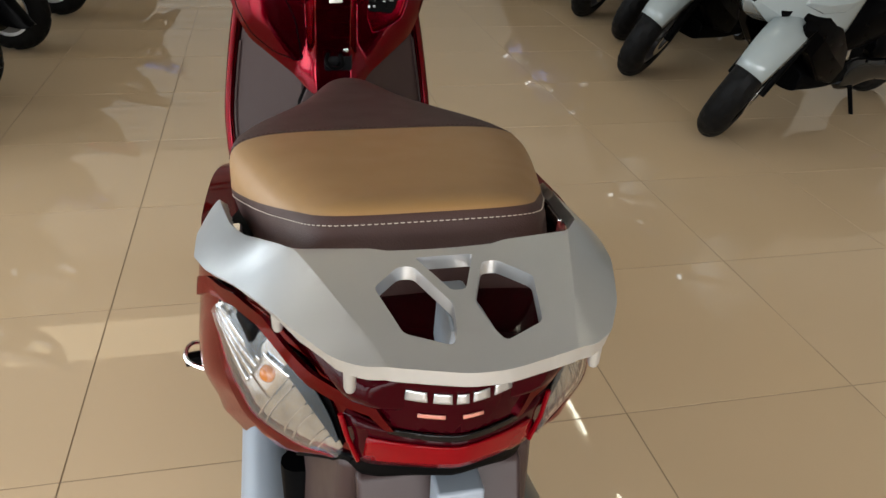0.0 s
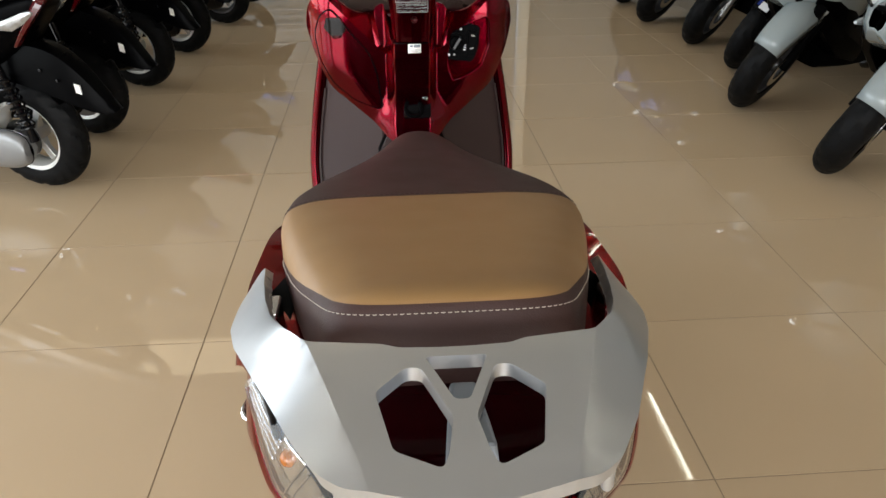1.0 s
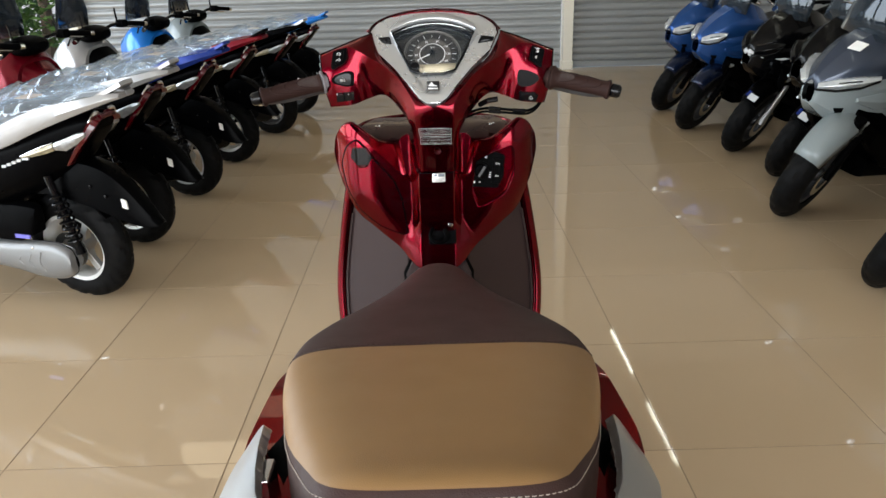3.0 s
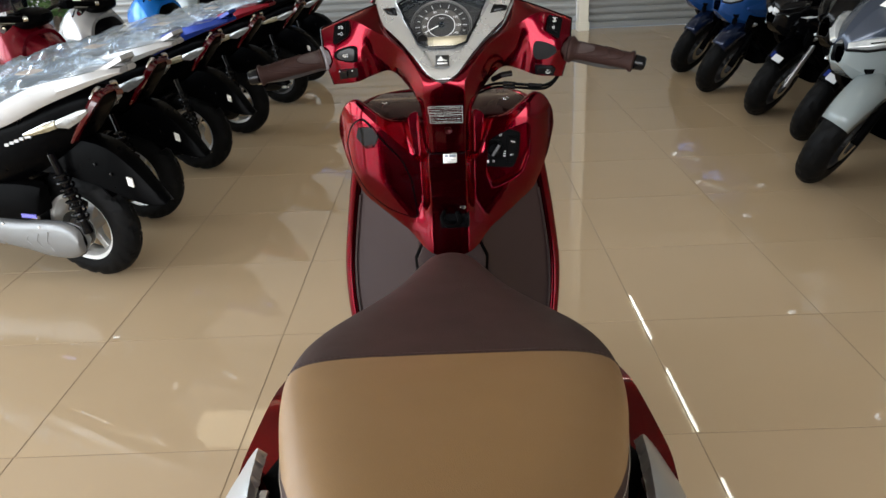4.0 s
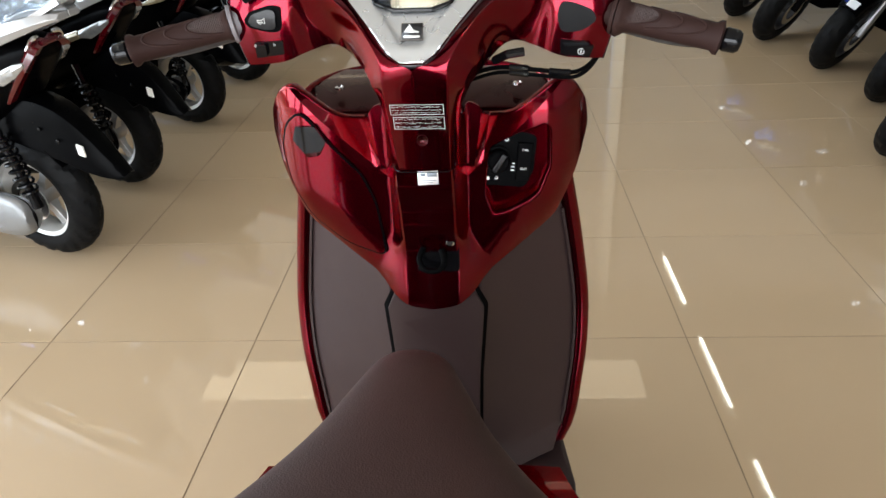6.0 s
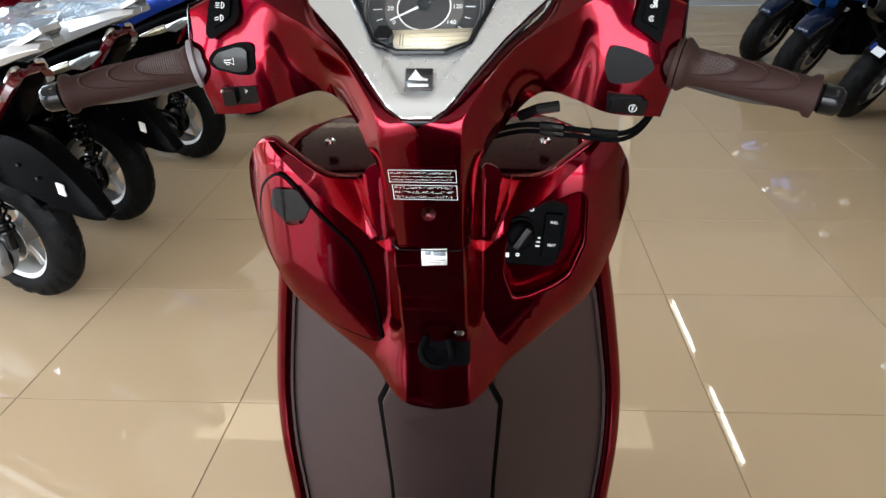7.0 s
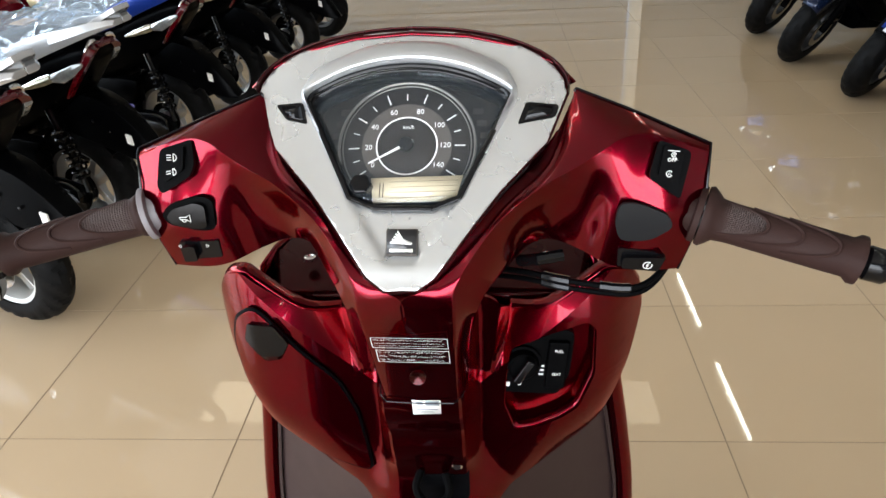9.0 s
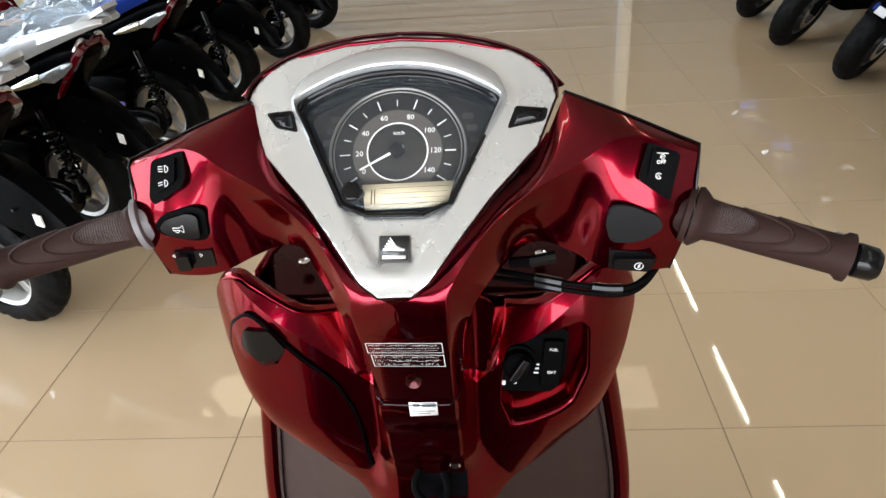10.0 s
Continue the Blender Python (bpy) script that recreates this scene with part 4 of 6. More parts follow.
part("centre_gap", panel([(x * 1.08, z + 0.004) for x, z in mid], lambda x, z: mid_map(x, z) + Vector((0, 0.003, 0)), (), steps(-0.06, 0.06, 6), steps(0.31, 0.6, 5)), BLACK, hero, "", solid=0.004)
part("centre_panel", panel(mid, mid_map, (), [-0.048, 0.048], steps(0.31, 0.6, 8)), BROWN, hero, "matt brown centre panel", solid=0.004, bevel=0.003, angle=20)


# outer leg shield: red front shell whose edge shows beside the footwell
def shell_section(z):
    w, yb = shell_width(z), shell_back(z)
    yf = lerp([(0.22, -0.56), (0.50, -0.44), (0.75, -0.46), (0.93, -0.60)], z)
    out = []
    for k in range(17):
        a = math.pi * k / 16
        out.append((w * math.cos(a) if 0 < k < 16 else w * math.cos(a), yb + (yf - yb) * math.sin(a) ** 0.8, z))
    return out


bm = loft([shell_section(z) for z in steps(0.22, 0.93, 22)], False)
part("front_shell", bm, RED, hero, "dark red outer leg shield", solid=0.004, angle=60)
for s in (-1, 1):
    rings = []
    for z in steps(0.30, 0.80, 18):
        w, yb = shell_section(z)[0][0], shell_section(z)[0][1]
        rings.append([(s * (w - 0.012 + 0.0125 * math.cos(a)), yb - 0.003 - 0.015 * math.sin(a), z) for a in steps(-0.6, math.pi + 0.1, 11)])
    part("shield_edge", loft(rings), RED, hero, "dark red rounded edge of the leg shield", angle=60)
    rings = []
    for z in steps(0.33, 0.735, 14):
        w, yb = shell_section(z)[0][0], shell_section(z)[0][1]
        rings.append([(s * (w - 0.0215), yb - 0.017, z), (s * (w - 0.0255), yb - 0.018, z), (s * (w - 0.0255), yb - 0.008, z), (s * (w - 0.0215), yb - 0.006, z)])
    part("shield_trim", loft(rings), BROWN, hero, "", angle=60)
# shelf between the pods and the front; its dark red holds the hollow's shade
part("shield_top", loft([[(-w, y, z), (w, y, z), (w, y, z - 0.02), (-w, y, z - 0.02)] for w, y, z in ((0.15, -0.775, 0.905), (0.165, -0.72, 0.925), (0.14, -0.64, 0.93))]), RED_DARK, hero, "red cover behind the pods, darkened for shade", bevel=0.01)
for s in (-1, 1):
    rings = []
    for p in spline([(0.079, 0, 0.903), (0.097, 0, 0.906), (0.115, 0, 0.913), (0.139, 0, 0.931), (0.155, 0, 0.943), (0.168, 0, 0.949), (0.188, 0, 0.938), (0.204, 0, 0.912)], 3):
        x, z = p.x, p.z
        yb = shield_y(x, z)
        rings.append([(s * x, yb + 0.001, z), (s * x, yb + 0.006, z + 0.003), (s * x, yb + 0.018, z + 0.002), (s * x, yb + 0.034, z - 0.014), (s * x, yb + 0.055, z - 0.055), (s * x, yb + 0.03, z - 0.045)])
    part("pod_top", loft(rings), RED, hero, "glossy red top of the pod", bevel=0.003)
    part("screw", turned([(0, 0.006), (0.003, 0.006), (0.004, 0.004), (0.002, 0.003), (0.002, 0.0005)], 12, "z", (s * 0.118, -0.745, 0.928)), CHROME, hero)
part("column_screw", turned([(0, 0.0065), (-0.003, 0.0065), (-0.002, 0.0045), (0.0, 0.0005)], 14, "y", (0.004, -0.917, 0.916)), RED_DARK, hero, "dark red screw")

# front fender, fork
for s in (-1, 1):
    part("fork_leg", tube([(s * 0.07, -0.50, 0.232), (s * 0.07, -0.60, 0.60)], 0.017, 12), ALLOY, hero)
rings = []
for k in range(13):
    a = radians(20 + 140 * k / 12)
    y, z = -0.50 - 0.265 * math.cos(a), 0.232 + 0.265 * math.sin(a)
    rings.append([(-0.06, y, z - 0.04), (-0.05, y, z), (0, y, z + 0.012), (0.05, y, z), (0.06, y, z - 0.04)])
part("front_fender", loft(rings, False), RED, hero, "dark red front fender", solid=0.003, angle=60)

# ---- handlebar cover, turned a little to the right ----
STEER = Matrix.Translation((0.004, -0.80, 0)) @ pose(0, 0, 0, 0, 0, -2.3) @ Matrix.Translation((0, 0.80, 0))


def hpart(name, bm, mat, label="", parent=None, **k):
    return part(name, bm, mat, parent or hero, label, m=STEER, **k)


# upper column and wings: centre or upper edge, ridge, hollow, lower edge
COLUMN = [
    ((0.0, -0.889, 0.868), (0.031, -0.887, 0.868), (0.038, -0.870, 0.868), (0.039, -0.83, 0.868)),
    ((0.0, -0.915, 0.930), (0.033, -0.913, 0.930), (0.042, -0.893, 0.930), (0.043, -0.845, 0.930)),
    ((0.0, -0.928, 0.965), (0.035, -0.925, 0.964), (0.046, -0.903, 0.960), (0.047, -0.858, 0.945)),
    ((0.0, -0.937, 0.998), (0.036, -0.931, 0.987), (0.050, -0.912, 0.975), (0.052, -0.866, 0.958))]
SHOULDER = [
    ((0.020, -0.930, 1.008), (0.038, -0.930, 1.008), (0.055, -0.911, 0.988), (0.058, -0.868, 0.970)),
    ((0.047, -0.904, 1.037), (0.050, -0.921, 1.029), (0.067, -0.899, 1.003), (0.070, -0.866, 0.986)),
    ((0.070, -0.882, 1.059), (0.069, -0.910, 1.052), (0.086, -0.884, 1.026), (0.088, -0.862, 1.006))]
WING = [
    ((0.098, -0.860, 1.081), (0.096, -0.901, 1.073), (0.106, -0.880, 1.040), (0.104, -0.868, 1.014)),
    ((0.1165, -0.838, 1.113), (0.118, -0.895, 1.084), (0.128, -0.880, 1.048), (0.124, -0.876, 1.010)),
    ((0.120, -0.834, 1.1215), (0.137, -0.890, 1.095), (0.142, -0.889, 1.053), (0.138, -0.885, 1.006)),
    ((0.126, -0.835, 1.1205), (0.150, -0.885, 1.102), (0.153, -0.893, 1.051), (0.148, -0.887, 1.002)),
    ((0.162, -0.845, 1.1085), (0.168, -0.879, 1.1035), (0.168, -0.894, 1.050), (0.162, -0.888, 0.999)),
    ((0.190, -0.853, 1.098), (0.190, -0.875, 1.0965), (0.188, -0.893, 1.050), (0.180, -0.885, 0.997)),
    ((0.216, -0.861, 1.0885), (0.214, -0.869, 1.086), (0.211, -0.886, 1.045), (0.199, -0.879, 0.995))]
for s in (-1, 1):
    rails = [spline([w[k] for w in COLUMN + SHOULDER + WING], 6) for k in range(4)]
    rings = []
    for a, r, h, b in zip(*rails):
        back_a = Vector((a.x, -0.80 if a.z < 1.1 else -0.815, a.z - 0.02 if a.z > 1.0 else a.z))
        d1, d2 = (a - r).normalized() * 0.0022, (h - r).normalized() * 0.0022
        ring = [a, a.lerp(r, 0.5), r + d1, r.lerp((r + d1).lerp(r + d2, 0.5), 0.4), r + d2, r.lerp(h, 0.5) + Vector((0, 0.0015, 0)), h, h.lerp(b, 0.35) + Vector((0, -0.001, 0)), h.lerp(b, 0.7) + Vector((0, -0.001, 0)), b, Vector((b.x, -0.815, b.z + 0.006)), back_a]
        rings.append([(s * p.x + 0.005 * min(1, abs(p.x) / 0.1), p.y, p.z) for p in ring])
    bm = loft(rings, False)
    bm.faces.new([bm.verts.new(q) for q in rings[-1]])
    bmesh.ops.remove_doubles(bm, verts=bm.verts, dist=1e-6)
    bmesh.ops.recalc_face_normals(bm, faces=bm.faces)
    wing = hpart("handlebar_cover", bm, RED, "glossy dark red handlebar and column cover", angle=36)
    rim = [(s * a.x + 0.005, a.y - 0.0006, a.z + 0.0006) for a in rails[0][52:]]
    hpart("cover_seam", tube(rim + [(s * 0.2145 + 0.005, -0.869, 1.086), (s * 0.2113 + 0.005, -0.8862, 1.045), (s * 0.199 + 0.005, -0.879, 0.995)], 0.0009, 6), GLOSS_BLACK)
hpart("column_seam", tube([(-0.039, -0.862, 0.868), (-0.036, -0.880, 0.867), (-0.029, -0.889, 0.866), (0, -0.8905, 0.866), (0.029, -0.889, 0.866), (0.036, -0.880, 0.867), (0.039, -0.862, 0.868)], 0.0006, 6), GLOSS_BLACK)
column_part = wing

# silver dash panel: u across, v up the slope
DASH = Matrix.Translation((0, -0.9381, 1.0080)) @ Matrix(((1, 0, 0, 0), (0, 0.69, -0.724, 0), (0, 0.724, 0.69, 0), (0, 0, 0, 1)))


def dash(u, v, h=0.0):
    return DASH @ Vector((u, v, h))


half = [(0.012, 0.0), (0.025, 0.010), (0.047, 0.042), (0.070, 0.074), (0.104, 0.113), (0.119, 0.153)]
arc = [(0.119 * math.cos(radians(a)), 0.154 + 0.053 * math.sin(radians(a))) for a in range(12, 90, 11)]
right = half + arc
outline = right + [(0, 0.208)] + [(-x, y) for x, y in reversed(right)]
mh = [(0.0205, 0.0605), (0.041, 0.069)]
mh += [(p.x, p.y) for p in spline([(0.077, 0.145, 0), (0.0735, 0.1525, 0), (0.060, 0.1605, 0), (0.045, 0.167, 0), (0.023, 0.173, 0), (0.0, 0.175, 0)], 3)]
meter = mh + [(-x, y) for x, y in reversed(mh[:-1])]


def at_share(line, t):
    """The point at a share of a line's length."""
    line = [Vector(p) for p in line]
    run = [0.0]
    for p, q in zip(line, line[1:]):
        run.append(run[-1] + (q - p).length)
    d = t * run[-1]
    for k in range(len(line) - 1):
        if d <= run[k + 1] + 1e-9:
            return line[k].lerp(line[k + 1], (d - run[k]) / max(1e-9, run[k + 1] - run[k]))
    return line[-1]


def dash_h(u, v):
    """The dash bows, and a hood swells over the meter."""
    h = -0.10 * max(0, abs(u) - 0.09)
    h += 0.003 * lerp([(0.0, 0), (0.02, 1)], v)
    # the field below the meter lies lower than the two arms of the V
    d = 0.012 + (v - 0.0205) * 0.60 - abs(u)
    if 0.018 < v < 0.079 and d > -0.0012:
        h -= 0.0032 * min(1, (d + 0.0012) / 0.0045) * min(1, (v - 0.018) / 0.004, (0.079 - v) / 0.006)
    return h


cu = steps(-0.12, 0.12, 74)[1:-1]
cv = steps(0.0, 0.208, 64)[1:-1]
panel_dash = hpart("dash_panel", panel(outline, lambda u, v: dash(u, v, dash_h(u, v)), [meter], cu, cv), PEARL, "pearl silver dash panel", solid=0.014, angle=50)
seam = offset(outline, 0.0006)
hpart("dash_seam", tube([dash(u, v, dash_h(u, v) - 0.0008) for u, v in seam + seam[:1]], 0.0011, 6, False), RED_DARK, "thin dark seam round the dash", panel_dash)
hood_out = [(0.0600, 0.104), (0.0705, 0.125), (0.082, 0.147), (0.080, 0.160), (0.072, 0.173), (0.052, 0.184), (0.028, 0.193), (0.0, 0.1955)]
hood_in = [(0.0580, 0.104), (0.0678, 0.125), (0.0775, 0.146), (0.0765, 0.1495), (0.0725, 0.1535), (0.0600, 0.1605), (0.045, 0.1678), (0.023, 0.1738), (0.0, 0.1758)]
lip_out = spline([(-x, y, 0) for x, y in hood_out] + [(x, y, 0) for x, y in reversed(hood_out[:-1])], 5)
lip_in = spline([(-x, y, 0) for x, y in hood_in] + [(x, y, 0) for x, y in reversed(hood_in[:-1])], 4)
# a band that rises from its outer line to a rounded lip over the glass
rows = []
for k in range(61):
    a, b = Vector(at_share(lip_out, k / 60)), Vector(at_share(lip_in, k / 60))
    up = lerp([(0.104, 0.05), (0.150, 1.0)], a.y)
    row = []
    for q, h in ((0.0, -0.004), (0.0, 0.003), (0.05, 0.0055), (0.30, 0.0095), (0.60, 0.0122), (0.86, 0.0132), (0.96, 0.0125), (1.0, 0.0105), (1.0, -0.004)):
        p = a.lerp(b, q)
        row.append(dash(p.x, p.y, dash_h(p.x, p.y) + (h * up if h > 0 else h)))
    rows.append(row)
hpart("meter_hood", loft(rows), SILVER, "silver hood over the speedometer", panel_dash, angle=50)
# meter: bowl, face, dial, figures, pane
n = len(meter)
bm = loft([[dash(u * k, 0.115 + (v - 0.115) * k, h) for u, v in meter] for k, h in ((1.0, 0.002), (0.97, -0.010), (0.94, -0.016))], True, False)
hpart("meter_bezel", bm, GLOSS_BLACK, "black bezel of the speedometer", panel_dash, solid=0.0015)
rim_path = [dash(u * 0.992, 0.115 + (v - 0.115) * 0.992, 0.0035 + 0.004 * lerp([(0.10, 0), (0.15, 1)], v)) for u, v in meter]
hpart("meter_rim", tube(rim_path + rim_path[:1], 0.0022, 8, False), GLOSS_BLACK, "", panel_dash)
hpart("meter_face", panel([(u * 0.965, 0.115 + (v - 0.115) * 0.965) for u, v in meter], lambda u, v: dash(u, v, -0.0155)), DIAL, "dark speedometer face", panel_dash, solid=0.001)
DC, DU, DK = 0.1175, -0.0025, 0.975


def disc(r0, r1, h, a0=0, a1=360, n=56):
    bm = bmesh.new()
    full = a1 - a0 >= 360
    pts = [radians(a0 + (a1 - a0) * k / n) for k in range(n + (0 if full else 1))]
    A = [bm.verts.new(dash(DU + DK * r0 * math.cos(a), DC + DK * r0 * math.sin(a), h)) for a in pts]
    B = [bm.verts.new(dash(DU + DK * r1 * math.cos(a), DC + DK * r1 * math.sin(a), h)) for a in pts]
    for i in range(len(pts) if full else len(pts) - 1):
        j = (i + 1) % len(pts)
        bm.faces.new((A[i], B[i], B[j], A[j]))
    return bm


hpart("dial_band", disc(0.0245, 0.036, -0.0140), DIAL_RING, "grey-brown dial band", panel_dash)
hpart("dial_line", disc(0.0236, 0.0248, -0.0136), WHITE_INK, "thin white ring", panel_dash)
for r, w in ((0.0530, 0.0011), (0.0500, 0.0005)):
    ring = [dash(DU + r * math.cos(radians(q)), DC + r * math.sin(radians(q)), -0.0135) for q in range(-38, 219, 4)]
    hpart("dial_bezel", tube(ring, w, 6), DIAL_EDGE, "narrow grey dial bezel", panel_dash)
ANG = {0: 214, 20: 183, 40: 149, 60: 112, 80: 71, 100: 34, 120: 0, 140: -33}
bm = bmesh.new()
for k in range(15):
    a = radians(lerp([(i, v) for i, v in enumerate(ANG.values())], k / 2)) if k % 2 == 0 else radians((list(ANG.values())[k // 2] + list(ANG.values())[k // 2 + 1]) / 2)
    d = Vector((math.cos(a), math.sin(a)))
    p = Vector((-d.y, d.x)) * (0.0005 if k % 2 == 0 else 0.0004)
    r0, r1 = (0.0380, 0.0465) if k % 2 == 0 else (0.0390, 0.0445)
    q = [d * r0 - p, d * r1 - p, d * r1 + p, d * r0 + p]
    bm.faces.new([bm.verts.new(dash(DU + DK * c.x, DC + DK * c.y, -0.0136)) for c in q])
hpart("dial_ticks", bm, WHITE_INK, "white speed marks", panel_dash)
for value, a in ANG.items():
    if value:
        a = radians(a)
        hpart("figure", letters(str(value), 0.0060, DASH @ Matrix.Translation((DU + DK * 0.0305 * math.cos(a), DC + DK * 0.0305 * math.sin(a), -0.0132)), 0.0001), WHITE_INK, "", panel_dash)
hpart("figure", letters("0", 0.0062, DASH @ Matrix.Translation((DU + DK * 0.031 * math.cos(radians(212)), DC + DK * 0.031 * math.sin(radians(212)), -0.0132)), 0.0001), WHITE_INK, "", panel_dash)
hpart("figure", letters("km/h", 0.0044, DASH @ Matrix.Translation((DU + 0.001, DC + 0.0150, -0.0132)), 0.0001), WHITE_INK, "", panel_dash)
a = radians(209)
d = Vector((math.cos(a), math.sin(a)))
p = Vector((-d.y, d.x))
bm = loft([[dash(DU + DK * c.x, DC + DK * c.y, h) for c in (d * -0.006 - p * 0.0012, d * 0.0335 - p * 0.0005, d * 0.0335 + p * 0.0005, d * -0.006 + p * 0.0012)] for h in (-0.0105, -0.0098)])
hpart("needle", bm, WHITE_INK, "white speed needle", panel_dash)
bm = turned([(-0.0115, 0.006), (-0.0085, 0.0055), (-0.008, 0.003)], 24, "z", (DU, DC, 0))
bmesh.ops.transform(bm, matrix=DASH, verts=bm.verts)
hpart("needle_hub", bm, GLOSS_BLACK, "", panel_dash)
lcd = [(-0.0245, 0.0680), (0.037, 0.0700), (0.0425, 0.0895), (-0.0270, 0.0875)]
hpart("lcd_window", panel(lcd, lambda u, v: dash(u, v, -0.0045)), LCD, "display window with its bright reflection in the colour", panel_dash, solid=0.003)
for u in (-0.020, -0.0175):
    hpart("lcd_line", panel([(u, 0.072), (u + 0.0006, 0.072), (u + 0.0006, 0.0835), (u, 0.0835)], lambda x, y: dash(x, y, -0.0042)), DIAL, "", panel_dash)
hpart("meter_foot", panel([(-0.019, 0.0615), (0.019, 0.0615), (0.036, 0.0705), (-0.036, 0.0705)], lambda u, v: dash(u, v, -0.0125)), GLOSS_BLACK, "", panel_dash, solid=0.002)
bm = turned([(-0.014, 0.0095), (0.002, 0.0090), (0.004, 0.007)], 6, "z", (-0.0335, 0.0805, 0))
bmesh.ops.transform(bm, matrix=DASH, verts=bm.verts)
hpart("meter_knob", bm, GLOSS_BLACK, "black reset knob", panel_dash, bevel=0.0015)
for s in (-1, 1):
    bm = bmesh.new()
    for k in range(4):
        u, v = s * (0.052 + 0.003 * k), 0.146 - 0.010 * k
        bm.faces.new([bm.verts.new(dash(u + x, v + y, -0.0145)) for x, y in ((-0.004, -0.0025), (0.004, -0.0025), (0.004, 0.0025), (-0.004, 0.0025))])
    hpart("warning_window", bm, DIAL, "", panel_dash)
pane = hpart("meter_glass", panel([(u * 0.98, 0.115 + (v - 0.115) * 0.98) for u, v in meter], lambda u, v: dash(u, v, 0.0012 + 0.0035 * (1 - (u / 0.08) ** 2 - ((v - 0.115) / 0.06) ** 2)), (), steps(-0.08, 0.08, 10)[1:-1], steps(0.06, 0.175, 8)[1:-1]), CLEAR, "clear speedometer glass", panel_dash, solid=0.0008)
pane.visible_shadow = False
# level lines draw the stripes reflected in the display
for k in range(4):
    v = 0.0715 + 0.0042 * k
    hpart("lcd_line", panel([(-0.012, v), (0.036 + 0.0011 * k, v + 0.0016), (0.036 + 0.0011 * k, v + 0.0019), (-0.012, v + 0.0003)], lambda x, y: dash(x, y, -0.0042)), DIAL_RING, "", panel_dash)
EMBLEM_GREY = material("emblem_grey", (0.030, 0.030, 0.032), 0.3, 0.0)
# square emblem with a plain light mark
hpart("emblem_frame", panel(rounded([(-0.0115, 0.0255), (0.0115, 0.0255), (0.0115, 0.0455), (-0.0115, 0.0455)], 0.001), lambda u, v: dash(u, v, 0.0028)), DIAL_RING, "", panel_dash, solid=0.002)
hpart("emblem", panel([(-0.0105, 0.0265), (0.0105, 0.0265), (0.0105, 0.0445), (-0.0105, 0.0445)], lambda u, v: dash(u, v, 0.0034)), EMBLEM_GREY, "grey square emblem", panel_dash, solid=0.001)
for k in range(5):
    # a fan of feathers as plain strips
    x0, y0, x1, y1 = 0.0072 - 0.0014 * k, 0.0335 + 0.0004 * k, -0.0080 + 0.0012 * k, 0.0345 + 0.0021 * k
    hpart("emblem_mark", panel([(x0, y0), (x0 + 0.0006, y0 + 0.0017), (x1, y1 + 0.0014), (x1 - 0.0004, y1)], lambda u, v: dash(u, v, 0.0038)), WHITE_INK, "plain silver mark", panel_dash, solid=0.0004)
hpart("emblem_bar", panel([(-0.0085, 0.0280), (0.0085, 0.0280), (0.0085, 0.0305), (-0.0085, 0.0305)], lambda u, v: dash(u, v, 0.0038)), WHITE_INK, "", panel_dash, solid=0.0004)
for s in (-1, 1):
    ind = [(-0.1036, 0.1455), (-0.0817, 0.1465), (-0.0768, 0.1283), (-0.0941, 0.1325)] if s < 0 else [(0.0822, 0.1262), (0.1106, 0.1330), (0.1134, 0.1430), (0.0887, 0.1445)]
    ind = ind[::-1] if s < 0 else ind
    hpart("indicator_rim", panel(rounded(ind, 0.003), lambda u, v: dash(u, v, dash_h(u, v) + 0.0008)), GLOSS_BLACK, "black indicator slot", panel_dash, solid=0.0015, bevel=0.0005)
    hpart("indicator_lens", panel(rounded(grow(ind, 0.72), 0.002), lambda u, v: dash(u, v, dash_h(u, v) + 0.0014)), GLOSS_BLACK, "", panel_dash, solid=0.001)
# clear visor rim over the dash with a dark red edge
top = [(0.119 * math.cos(radians(a)), 0.154 + 0.053 * math.sin(radians(a))) for a in range(2, 179, 8)]
bm = loft([[dash(u, v, h) for h, (u, v) in ((-0.004, (u, v)), (0.004, (u * 1.012, v + 0.002)), (0.004, (u * 1.022, v + 0.0035)), (-0.02, (u * 1.03, v + 0.004)))] for u, v in top])
hpart("visor_rim", bm, RED_DARK, "dark red edge above the dash", bevel=0.0008)
front = []
for k in range(9):
    a = radians(10 + 160 * k / 8)
    front.append([(0.128 * math.cos(a) * q, -0.83 + 0.03 * math.sin(a) + (0.16 * (1 - q ** 2)) ** 0.9 * 0.5, 1.118 + 0.042 * math.sin(a) - (1 - q) * 0.12) for q in (1.0, 0.9, 0.75, 0.5, 0.2)])
hpart("front_cowl", loft(front, False), RED, "dark red front of the handlebar cover", solid=0.003, angle=60)


DARK_PAD = material("matt_rubber_pad", (0.010, 0.010, 0.0105), 0.6, 0, 0, 0.15, 12, 0.1, 900, spec=0.08)


# two warning labels printed in white outline
def col_y(z):
    return (-0.915 - (z - 0.93) * 0.39 if z > 0.93 else -0.915 + (0.93 - z) * 0.40) - 0.0012


